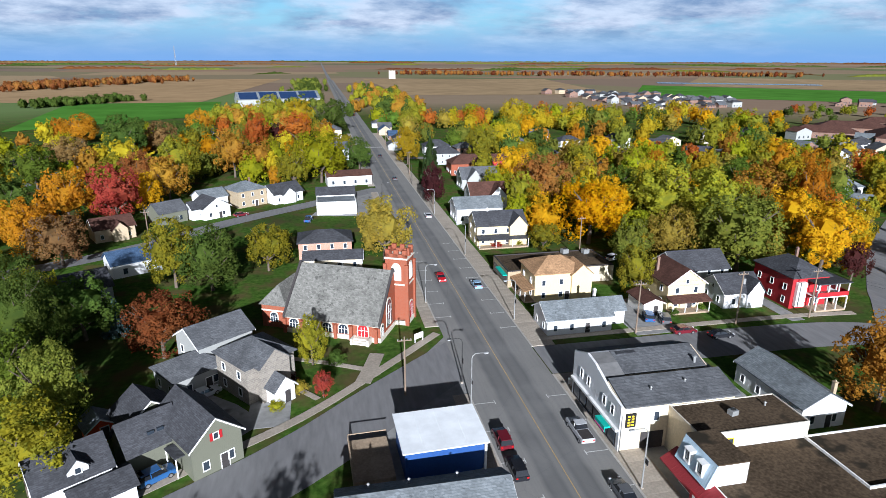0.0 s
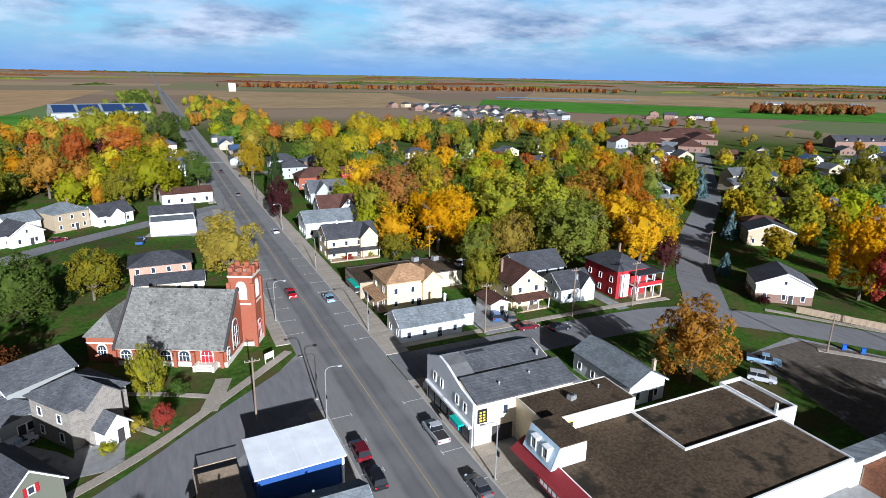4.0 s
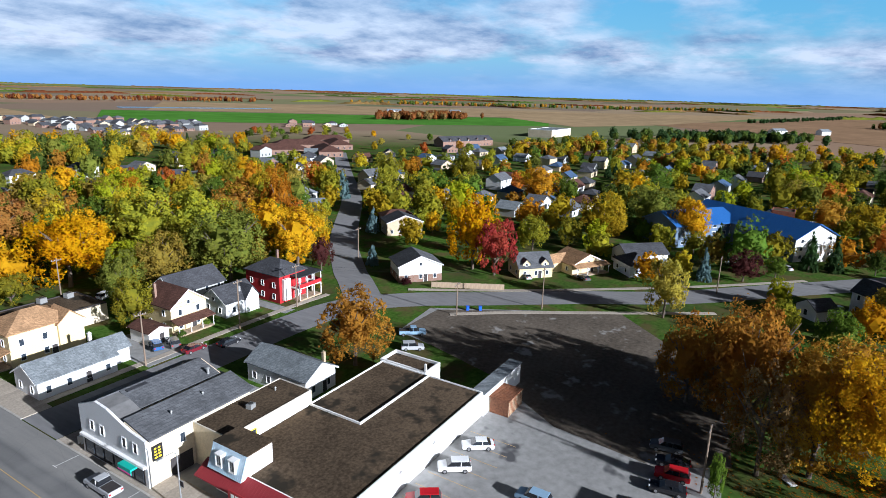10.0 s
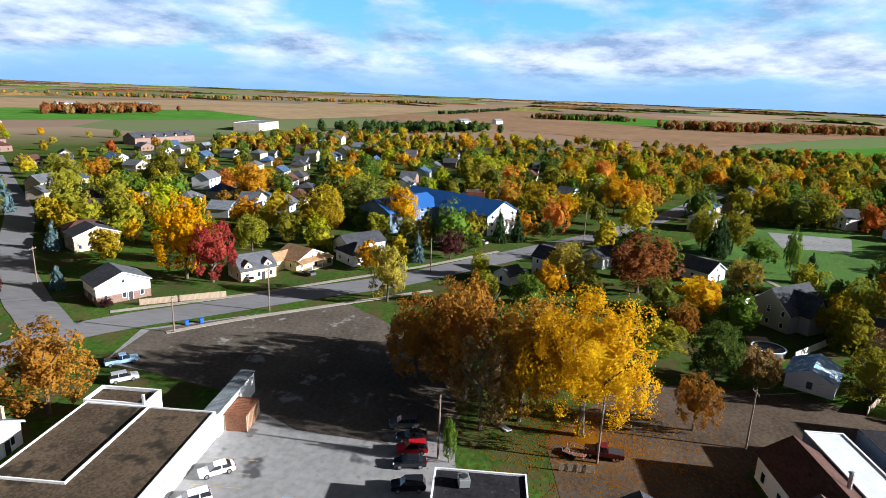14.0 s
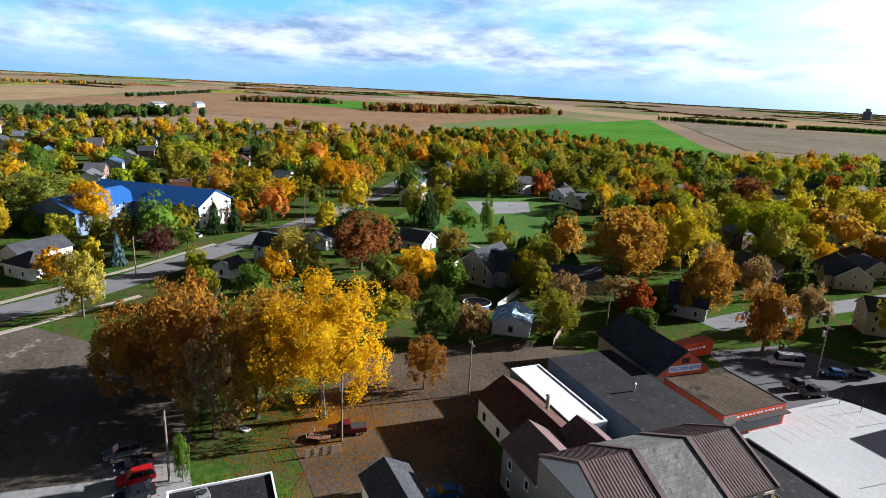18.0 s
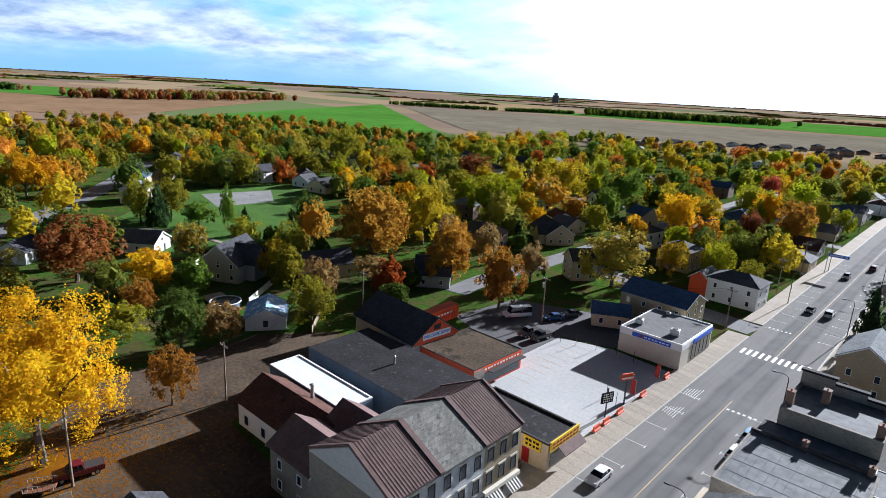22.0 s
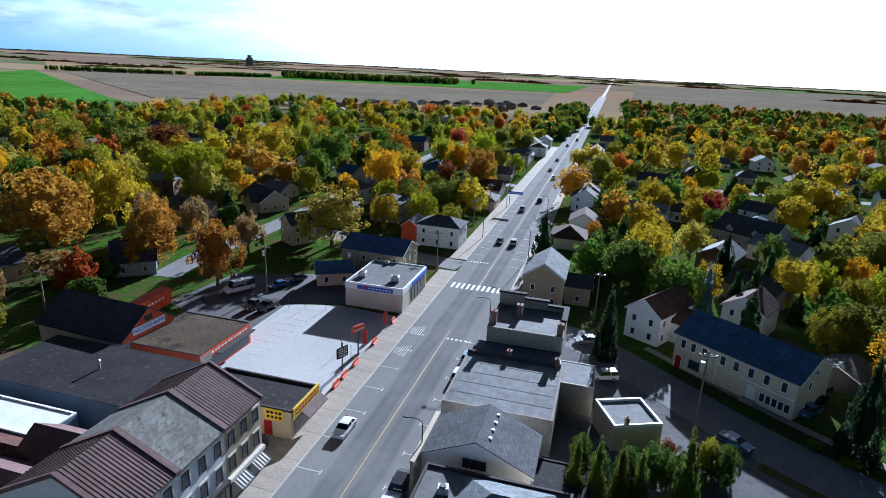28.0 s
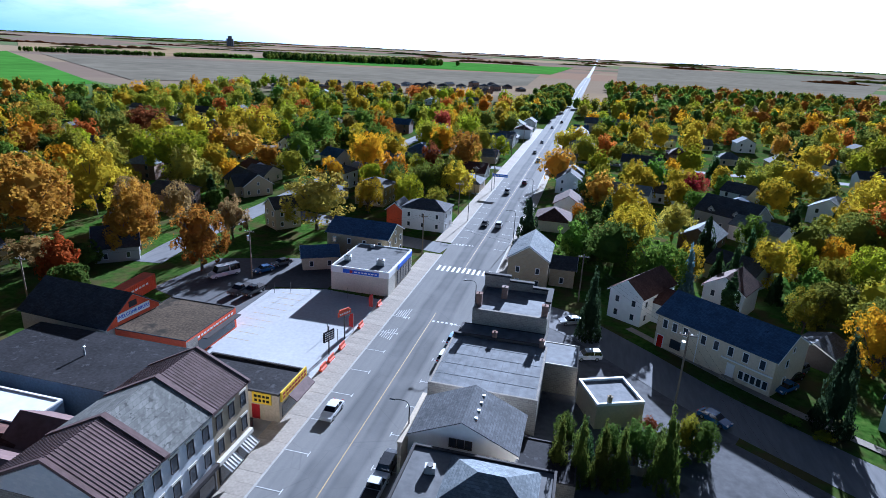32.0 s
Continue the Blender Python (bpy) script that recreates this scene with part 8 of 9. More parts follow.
SHADY = ["CON", "SPR", "DG", "YG", "GRY", "YG", "Y", "OB", "GR", "Y", "GRY"]
grove(54, -130, 13, -250, -112, SHADY, "south-west gardens", 8, 15, 1.2, quads=2400, size=0.34)
grove(20, -140, -40, -112, -20, SHADY, "western gardens", 9, 15, 0.8, quads=2400, size=0.34)
grove(24, 45, 150, -300, -160, AUT + GRN, "southern gardens", 9, 15, 2.0, quads=2400, size=0.34)
grove(20, 150, 260, -240, -160, AUT + GRN, "south-eastern gardens", 9, 15, 2.0, quads=2400, size=0.34)
grove(16, 96, 185, -170, 30, GRN + AUT, "back gardens", 6, 11, 3.0, lambda x, y: no_park(x, y) and not (x < 150 and y > -20) and not (x < 130 and y > -80), 2400, 0.32)
grove(20, 60, 150, 120, 180, AUT, "north-eastern gardens", 8, 14, 1.0, quads=2400, size=0.34)
grove(12, 175, 300, 10, 130, AUT + GRN, "eastern gardens", 6, 11, 3.0, quads=2000, size=0.34)


grove(92, 58, 230, 120, 330, AUT, "north-east side", 9, 16, 1.6, quads=1100, size=0.5)
grove(40, 230, 340, 120, 330, AUT + GRN, "north-east lots", 6, 11, 3.0, quads=900, size=0.45)
grove(110, 44, 330, 320, 500, AUT, "north side", quads=620, size=0.6)
grove(95, -170, 14, 240, 430, AUT + GRN, "north-west side", 9, 15, quads=900, size=0.55)
grove(26, -170, -75, 140, 240, AUT + GRN, "north-west gardens", 9, 15, quads=1100, size=0.5)
grove(60, -170, -50, -10, 140, GRN, "west side", 10, 18)
grove(95, 150, 440, -30, 210, GRN + AUT, "east side", 6, 12, 2.5, quads=1000, size=0.48)
grove(190, 110, 440, -260, 10, GRN + AUT, "south-east side", 9, 17, 1.8, no_park, 1000, 0.5)
grove(140, 44, 340, -440, -190, AUT + GRN, "south side", 9, 16, 2.2, quads=1000, size=0.5)
grove(140, -230, 15, -440, -130, SHADY + AUT, "south-west side", 9, 16, 2.2, quads=1000, size=0.5)
grove(60, -180, -40, -130, 40, GRN, "west side")
grove(150, 44, 380, -640, -430, GRN + AUT, "far south side", 8, 15, 2.0, quads=420, size=0.7)
grove(150, -260, 14, -640, -430, GRN + AUT, "far south-west side", 8, 15, 2.0, quads=420, size=0.7)
grove(45, 260, 540, 240, 520, GRN + AUT, "new houses", 6, 10, 3.0, quads=420, size=0.6)
grove(90, 430, 700, -260, 240, GRN + AUT, "eastern edge", 8, 13, 2.0, quads=420, size=0.7)


def wood(name, n, place, kinds, label, hmin=9, hmax=16, quads=84):
    """Far trees that nobody could count: one mesh of leaf clumps."""
    rng = np.random.default_rng(len(name) * 13 + n)
    for kind in kinds:
        pts, cores = [], []
        for i in range(n // len(kinds)):
            x, y = place(rng)
            h = rng.uniform(hmin, hmax)
            r = h * rng.uniform(0.32, 0.5)
            d = rng.normal(size=(quads, 3))
            d /= np.linalg.norm(d, axis=1, keepdims=True)
            out = d * 1.5
            d = d * rng.uniform(0.6, 1.0, (quads, 1))
            pts.append(np.concatenate([np.array((x, y, land(x, y) + h * 0.5)) + d * (r, r, h * 0.5), out], 1))
            cores.append(((x, y, land(x, y) + h * 0.45), (r * 0.8, r * 0.8, h * 0.45)))
        ob = new(name, leaf_mesh(name, np.concatenate(pts), 1.15, n, cores))
        ob.data.materials.append(M["leaf_" + kind])
        tagged(ob, label, "woodland", "", "stuff")


def belt(x0, y0, x1, y1, wd):
    def f(rng):
        t = rng.random()
        return x0 + (x1 - x0) * t + rng.normal() * wd, y0 + (y1 - y0) * t + rng.normal() * wd
    return f


def area(x0, x1, y0, y1):
    return lambda rng: (rng.uniform(x0, x1), rng.uniform(y0, y1))


wood("wood_north_red", 300, belt(250, 1950, 1350, 1560, 40), ["RB", "M2"], "far reddish autumn wood")
wood("wood_north_west", 200, belt(-480, 1060, -330, 1480, 26), ["M2", "RB"], "far russet wood behind the fields")
wood("hedge_north_west", 70, belt(-290, 700, -215, 800, 8), ["DG"], "dark hedgerow round the sports ground", 7, 11)
wood("trees_north_west", 40, area(-85, -25, 480, 560), ["OB", "YG"], "far mixed trees")
wood("trees_highway_north", 110, belt(66, 500, 84, 1050, 18), ["YG", "OB", "DG"], "far trees along the highway")
wood("trees_highway_north", 120, belt(-22, 500, -14, 1300, 12), ["DG", "GRY"], "far trees along the highway")
wood("wood_east", 150, belt(870, 640, 1030, 595, 20), ["B", "RB", "M2"], "far russet wood in the green fields", 11, 17)
wood("wood_east_far", 260, belt(1700, 1300, 2600, 300, 50), ["DG", "OB"], "far mixed woods")
wood("grove_east", 150, belt(725, 175, 890, 25, 24), ["DG", "CON"], "dark green grove at the edge of the fields", 9, 15)
wood("hedge_east", 120, belt(1500, 120, 2300, -100, 8), ["CON"], "dark windbreak in the fields", 7, 10)
wood("wood_south_east", 380, belt(1230, -390, 1400, -850, 38), ["B", "GRY", "RB", "M2"], "far autumn wood between the fields", 13, 20)
wood("wood_south_east_dark", 160, belt(1500, -140, 1560, -320, 26), ["DG", "B"], "far dark wood", 11, 17)
wood("hedge_south", 140, belt(1230, -1120, 1010, -1275, 5), ["GR"], "long dark windbreak in the fields", 9, 12)
wood("hedge_south", 160, belt(985, -1300, 890, -1470, 5), ["GR"], "long dark windbreak in the fields", 9, 12)
wood("hedge_park", 26, belt(266, -166, 292, -154, 1.2), ["SPR"], "dark clipped hedge behind the park court", 5, 6.5)
wood("wood_south", 420, belt(860, -1560, 505, -1800, 34), ["DG", "GRY"], "far dark wood south of the town", 15, 22)
wood("trees_highway_south", 160, belt(46, -480, 52, -900, 10), ["DG", "GR", "YG"], "far trees along the highway", 8, 13)
wood("trees_south_west", 560, area(-460, -10, -1050, -520), ["DG", "GR", "OB", "YG"], "far mixed trees of the south side")
wood("trees_south_east", 220, area(330, 640, -420, -250), ["YG", "OB", "GR"], "far mixed trees", 8, 13)
wood("trees_east", 260, area(430, 640, -230, 220), ["YG", "DG", "OB", "Y"], "far mixed trees behind the houses", 8, 13)
wood("trees_west", 160, area(-420, -190, -300, 420), ["DG", "OB"], "far mixed trees west of the town")


def treeline(r, a0, a1, h, seed):
    """A far belt of trees seen edge-on: a ridge with an uneven top."""
    rng = np.random.default_rng(seed)
    n = int(math.radians(a1 - a0) * r / 9)
    verts, faces = [], []
    wob = rng.uniform(0, 6, 3)
    for i in range(n + 1):
        a = math.radians(a0 + (a1 - a0) * i / n)
        rr = r + 60 * math.sin(a * 23 + wob[0]) + 25 * math.sin(a * 61 + wob[1])
        end = min(1.0, i / 6, (n - i) / 6)
        z = h * end * rng.uniform(0.55, 1.15)
        for q, zz in ((-14, 0), (-8, z * 0.8), (0, z), (14, 0)):
            x, y = (rr + q) * math.cos(a), (rr + q) * math.sin(a)
            verts.append((x, y, land(x, y) + zz - 0.2))
    for i in range(n):
        for k in range(3):
            b = 4 * i + k
            faces.append((b, b + 1, b + 5, b + 4))
    me = bpy.data.meshes.new("wood_far")
    me.from_pydata(verts, [], faces)
    me.materials.append(M["leaf_" + ("GRY", "M2", "B", "DG")[seed % 4]])
    tagged(new("wood_far", me), "far belt of dark woods in the fields", "woodland", "", "stuff")


lines_rng = random.Random(8)
for i in range(120):
    a0 = -120 + i * 2.0 + lines_rng.uniform(-3, 3)
    treeline(lines_rng.uniform(2000, 4500), a0, a0 + lines_rng.uniform(3, 11), lines_rng.uniform(5, 10), i)
for i in range(8):
    treeline(4550, -125 + i * 31, -96 + i * 31, 7, 60 + i * 2)


# ---- cars ----
def wheel_meshes():
    bm = bmesh.new()
    tube(bm, (0, -0.11, 0), (0, 0.11, 0), 0.34, 0.34, 14)
    tyre = mesh_of("tyre", bm, "tyre")
    bm = bmesh.new()
    tube(bm, (0, -0.125, 0), (0, 0.125, 0), 0.21, 0.21, 10)
    return tyre, mesh_of("rim", bm, "rim")


TYRE, RIM = wheel_meshes()


def car_proto(kind):
    """A car facing +x, built once and then copied."""
    L, W, H = {"sedan": (4.7, 1.8, 1.45), "suv": (4.6, 1.85, 1.72), "pickup": (5.7, 1.95, 1.85), "van": (6.5, 2.1, 2.6)}[kind]
    c = thing("car", "parked car", "car", 0, 0, -50)
    prof = {"sedan": [(-L / 2, 0.45), (-L / 2 + 0.05, 0.9), (-L / 2 + 0.5, 0.98), (L / 2 - 1.25, 0.95), (L / 2 - 0.1, 0.72), (L / 2, 0.45), (L / 2 - 0.1, 0.25), (-L / 2 + 0.1, 0.25)],
            "suv": [(-L / 2, 0.45), (-L / 2 + 0.03, 1.05), (-L / 2 + 0.2, 1.12), (L / 2 - 1.15, 1.1), (L / 2 - 0.1, 0.88), (L / 2, 0.5), (L / 2 - 0.1, 0.3), (-L / 2 + 0.1, 0.3)],
            "pickup": [(-L / 2, 0.5), (-L / 2, 1.12), (-0.55, 1.12), (L / 2 - 1.3, 1.15), (L / 2 - 0.1, 1.0), (L / 2, 0.55), (L / 2 - 0.1, 0.38), (-L / 2 + 0.1, 0.38)],
            "van": [(-L / 2, 0.5), (-L / 2, 1.3), (L / 2 - 1.2, 1.3), (L / 2 - 0.1, 1.1), (L / 2, 0.5), (L / 2 - 0.1, 0.35), (-L / 2 + 0.1, 0.35)]}[kind]
    bm = bmesh.new()
    prism(bm, [(x, z) for x, z in prof], -W / 2, W / 2, "y")
    bmesh.ops.bevel(bm, geom=bm.edges[:], offset=0.07, segments=2, affect="EDGES")
    part("body", bm, "car_white", c)
    a, b, t0, t1 = {"sedan": (-L / 2 + 0.45, L / 2 - 1.3, -L / 2 + 1.1, L / 2 - 2.05), "suv": (-L / 2 + 0.08, L / 2 - 1.2, -L / 2 + 0.4, L / 2 - 1.9), "pickup": (-0.55, L / 2 - 1.4, -0.4, L / 2 - 2.1), "van": (-L / 2, L / 2 - 1.1, -L / 2 + 0.05, L / 2 - 1.7)}[kind]
    zb = prof[2][1] - 0.05
    bm = bmesh.new()
    v = [bm.verts.new((x, y, z)) for x, y, z in ((a, -W / 2 + 0.06, zb), (b, -W / 2 + 0.06, zb), (b, W / 2 - 0.06, zb), (a, W / 2 - 0.06, zb), (t0, -W / 2 + 0.22, H - 0.06), (t1, -W / 2 + 0.22, H - 0.06), (t1, W / 2 - 0.22, H - 0.06), (t0, W / 2 - 0.22, H - 0.06))]
    for f in ((3, 2, 1, 0), (4, 5, 6, 7), (0, 1, 5, 4), (1, 2, 6, 5), (2, 3, 7, 6), (3, 0, 4, 7)):
        bm.faces.new([v[i] for i in f])
    part("cabin_glass", bm, "carglass", c)
    part("roof", rounded(0.03, (t0 - 0.05, t1 + 0.05, -W / 2 + 0.2, W / 2 - 0.2, H - 0.07, H)), "car_white", c)
    mid = (t0 + t1) / 2 - 0.1
    for s in (-1, 1):
        part("door_pillar", boxes((mid - 0.05, mid + 0.05, s * (W / 2 - 0.13) - 0.06, s * (W / 2 - 0.13) + 0.06, zb, H - 0.05)), "car_white", c)
        part("headlight", boxes((L / 2 - 0.2, L / 2 - 0.02, s * (W / 2 - 0.32) - 0.18, s * (W / 2 - 0.32) + 0.18, 0.62, 0.8)), "lens_clear", c)
        part("tail_light", boxes((-L / 2 - 0.02, -L / 2 + 0.1, s * (W / 2 - 0.22) - 0.14, s * (W / 2 - 0.22) + 0.14, 0.75, 0.95)), "lens_red", c)
        for q in (-L / 2 + 0.9, L / 2 - 0.95):
            wv = part("wheel", TYRE, None, c, m=pose(q, s * (W / 2 - 0.08), 0.34))
            part("rim", RIM, None, wv)
    if kind == "pickup":
        part("cargo_bed", boxes((-L / 2 + 0.12, -0.65, -W / 2 + 0.14, W / 2 - 0.14, 1.1, 1.135)), "dark_trim", c)
    return c


CARS = {k: car_proto(k) for k in ("sedan", "suv", "pickup", "van")}
KIND = {"sedan": "sedan", "suv": "sport utility car", "pickup": "pickup truck", "van": "delivery van"}


def car(kind, x, y, rz, colour, where="parked beside the kerb", z=0.09):
    c = copy_thing(CARS[kind], pose(x, y, z, 0, 0, rz))
    tagged(c, f"{colour} {KIND[kind]} {where}", "car", "cars")
    for o in c.children_recursive:
        if o.data.materials and o.data.materials[0] == M["car_white"]:
            o.material_slots[0].link = "OBJECT"
            o.material_slots[0].material = M["car_" + colour]
    return c


car("pickup", 33.5, 66.0, 90, "silver", "parked beside the kerb")
car("sedan", 33.5, 53.5, 90, "grey", "parked beside the kerb")
car("suv", 22.4, 66.2, 90, "maroon", "parked beside the kerb")
car("suv", 22.4, 60.0, 90, "black", "parked beside the kerb")
car("sedan", 68.2, 31.0, 125, "white", "parked in the store parking lot")
car("suv", 61.8, 31.2, 125, "white", "parked in the store parking lot")
car("suv", 53.8, 31.0, 125, "red", "parked in the store parking lot")
car("suv", 83.2, 7.8, 100, "grey", "parked in the store parking lot")
car("sedan", 79.8, 6.2, 100, "black", "parked in the store parking lot")
car("suv", 76.6, 5.7, 100, "red", "parked in the store parking lot")
car("sedan", 73.3, 5.6, 100, "black", "parked in the store parking lot")
car("suv", 68.2, 5.1, 100, "black", "parked in the store parking lot")
car("suv", 61.7, 19.5, 90, "lightblue", "parked in the store parking lot")
car("pickup", 97.1, 62.3, -52, "lightblue", "parked in a yard")
car("suv", 90.9, 58.0, -52, "silver", "parked in a yard")
car("sedan", 66.1, 92.2, 0, "maroon", "parked on a side street")
car("sedan", 71.8, 89.2, 0, "black", "parked on a side street")
car("suv", 62.7, 99.2, 70, "blue", "parked on a driveway")
car("suv", 65.4, 97.7, 70, "grey", "parked on a driveway")
car("sedan", 33.5, 123.2, 90, "lightblue", "parked beside the kerb")
car("sedan", 26.4, 129.0, -90, "red", "on the main street")
car("sedan", 33.5, -70.9, 90, "white", "parked beside the kerb")
car("suv", 22.4, -62.9, -90, "black", "parked beside the kerb")
car("pickup", 22.4, -57.9, -90, "white", "parked beside the kerb")
car("sedan", 22.4, -97.5, -90, "lightblue", "parked beside the kerb")
car("sedan", 22.4, -90.8, -90, "white", "parked beside the kerb")
car("suv", 30.5, -216.4, 90, "grey", "on the main street")
car("suv", 26.4, -236.0, -90, "maroon", "on the main street")
car("sedan", 30.5, -172.0, 90, "black", "on the main street")
car("suv", 26.4, -172.4, -90, "silver", "on the main street")
car("sedan", 30.5, -313.9, 90, "black", "on the main street")
car("suv", 26.4, -291.0, -90, "white", "on the main street")
car("sedan", 30.5, -353.3, 90, "grey", "on the main street")
car("sedan", 30.5, -428.1, 90, "black", "on the main street")
car("suv", 26.4, -469.6, -90, "black", "on the main street")
car("sedan", 30.5, 251.3, 90, "grey", "on the main street")
car("sedan", 33.5, 186.8, 90, "silver", "parked beside the kerb")
car("sedan", 30.5, 553.6, 90, "maroon", "on the main street")
car("sedan", 30.5, 656.3, 90, "grey", "on the main street")
car("sedan", 30.5, 314.2, 90, "black", "on the main street")
car("suv", -20.4, -119.2, 30, "grey", "parked in a yard")
car("sedan", 2.8, -112.2, 25, "silver", "parked on a side street")
car("suv", -0.6, -98.9, 20, "white", "parked in a yard")
car("suv", -34.8, -105.7, 45, "grey", "parked in a yard")
car("sedan", -31.3, -98.9, 45, "blue", "parked in a yard")
car("sedan", -33.2, -102.8, 45, "black", "parked in a yard")
car("van", 76.5, -110.7, 60, "white", "parked in a yard")
car("pickup", 68.5, -104.1, 80, "grey", "parked in a yard")
car("pickup", 65.7, -104.5, 80, "black", "parked in a yard")
car("sedan", 70.1, -116.0, 60, "blue", "parked in a yard")
car("sedan", 68.6, -121.2, 60, "grey", "parked in a yard")
car("pickup", 168.2, -15.4, 45, "white", "parked in a yard")
car("pickup", 182.6, -77.2, 10, "silver", "parked on a driveway")
car("sedan", 61.4, -30.6, 80, "blue", "parked in a yard")
car("pickup", 79.4, -22.2, 80, "maroon", "parked in a yard")
car("sedan", 150.4, 62.4, 50, "white", "parked on a driveway")
car("sedan", 148.5, 59.1, 50, "silver", "parked on a driveway")
car("sedan", 157.2, 45.3, 50, "grey", "parked on a driveway")
car("sedan", 204.6, -2.3, 50, "silver", "parked on a side street")
car("sedan", 199.4, 11.9, 50, "silver", "parked on a side street")
car("suv", 73.1, 134.6, 20, "white", "parked in a yard")
car("suv", -21.5, 67.3, 35, "blue", "parked on a driveway")
car("suv", -23.2, 66.5, 35, "black", "parked on a driveway")
car("sedan", -18.9, 86.3, 38, "silver", "parked on a driveway")
car("pickup", -4.7, 188.6, 80, "blue", "parked in a yard")
car("sedan", -26.5, 199.5, 30, "maroon", "parked on a driveway")
car("sedan", -18.7, -86.0, 140, "blue", "parked on a side street")

for proto in CARS.values():
    for o in (*proto.children_recursive, proto):
        bpy.data.objects.remove(o)


# ---- lamps, poles, wires ----
def street_lamp(x, y, side, dark=False, h=8.6):
    t = thing("street_lamp", ("dark" if dark else "grey") + " metal street lamp with a curved arm over the road", "street lamp", x, y, 0, 0, "street lamps")
    mt = "pole_dark" if dark else "pole_metal"
    bm = bmesh.new()
    tube(bm, (0, 0, 0), (0, 0, h - 0.8), 0.11, 0.075)
    part("pole", bm, mt, t)
    bm = bmesh.new()
    p = Vector((0, 0, h - 0.8))
    for q in ((0.12, h - 0.35), (0.5, h - 0.05), (1.1, h), (1.9, h - 0.05)):
        n = Vector((q[0] * side, 0, q[1]))
        tube(bm, p, n, 0.06, 0.055, 6)
        p = n
    part("arm", bm, mt, t)
    hd = part("lamp_head", rounded(0.04, (min(1.8 * side, 2.5 * side), max(1.8 * side, 2.5 * side), -0.16, 0.16, h - 0.14, h + 0.04)), mt, t)
    part("lens", boxes((min(1.95 * side, 2.4 * side), max(1.95 * side, 2.4 * side), -0.11, 0.11, h - 0.19, h - 0.14)), "lens_clear", hd)
    part("base", boxes((-0.2, 0.2, -0.2, 0.2, 0, 0.25)), "concrete", t)
    part("banner_bracket", boxes((-0.05, 0.05, -0.75, -0.1, 4.6, 4.66), (-0.05, 0.05, -0.75, -0.1, 3.8, 3.86)), mt, t)
    part("banner_sign", boxes((-0.03, 0.03, -0.75, -0.15, 3.86, 4.6)), "dark_trim", t)


for x, y, s in ((20.5, 76, 1), (20.5, 116, 1), (20.5, 158, 1), (20.5, 205, 1), (20.5, 250, 1), (36.3, 54.2, -1), (36.3, 104, -1), (36.3, 146, -1), (36.3, 190, -1), (36.3, 240, -1), (20.5, -106, 1), (20.5, -160, 1), (20.5, -205, 1), (36.3, -175, -1), (36.3, -222, -1)):
    street_lamp(x, y, s, dark=(y < 0 or y > 200))
street_lamp(20.5, -64.6, 1, True)
street_lamp(20.6, 82.5, -1, True, 8.0)

POLES = {}


def utility_pole(name, x, y, h=10.5, transformer=False, arm=True, rz=0):
    t = thing("utility_pole", "weathered wooden utility pole" + (" with a transformer" if transformer else ""), "utility pole", x, y, 0, rz, "utility poles")
    bm = bmesh.new()
    tube(bm, (0, 0, 0), (0, 0, h), 0.17, 0.11)
    part("pole", bm, "wood_pole", t)
    if arm:
        part("crossarm", boxes((-1.1, 1.1, -0.06, 0.06, h - 0.7, h - 0.55)), "wood_pole", t)
        for q in (-1.0, -0.4, 0.4, 1.0):
            part("insulator", boxes((q - 0.05, q + 0.05, -0.05, 0.05, h - 0.55, h - 0.35)), "pole_metal", t)
    if transformer:
        bm = bmesh.new()
        tube(bm, (0.4, 0, h - 2.6), (0.4, 0, h - 1.5), 0.28, 0.28, 12)
        part("transformer", bm, "pole_metal", t)
    POLES[name] = (x, y, h - 0.45)


for n, x, y, h, tr in (("a", 11.2, 80.6, 10, False), ("b", 57.2, 94.0, 10.5, False), ("c", 78.6, 94.0, 11, True), ("d", 95.2, 93.9, 10.5, False), ("e", 128.0, 45.8, 10.5, False), ("f", 166.2, 12.0, 10.5, False), ("g", 220, -40, 10.5, False), ("h", 77.6, -21, 10.5, True), ("i", 97.7, -82.8, 11, False), ("j", 70.6, -112.0, 11, True),
                       ("k", -11.7, -79.1, 16.5, True), ("l", 47.8, -121.6, 4, False), ("m", 40.6, -140.5, 10.5, False), ("n", 40.4, -180, 10.5, False), ("o", 40.9, -208, 10.5, False), ("p", 40.9, -250, 10.5, False), ("q", 1.8, -124, 10.5, False), ("r", 75.6, 1.8, 10, False), ("s", 84.5, -44.5, 10, False), ("t", 64.5, 137, 11.5, False),
                       ("u", 112.5, 60.5, 8, False), ("v", 135.5, 108.5, 10, False), ("w", -47.5, 171.0, 10, False), ("x", 40.8, -300, 10.5, False), ("y", 40.8, -350, 10.5, False), ("z", 38.5, 262, 10.5, False), ("aa", 38.5, 310, 10.5, False), ("ab", 38.5, 360, 10.5, False), ("ac", 38.5, 410, 10.5, False), ("ad", -24.0, -40.0, 11.0, False)):
    if n != "l":
        utility_pole(n, x, y, h, tr)


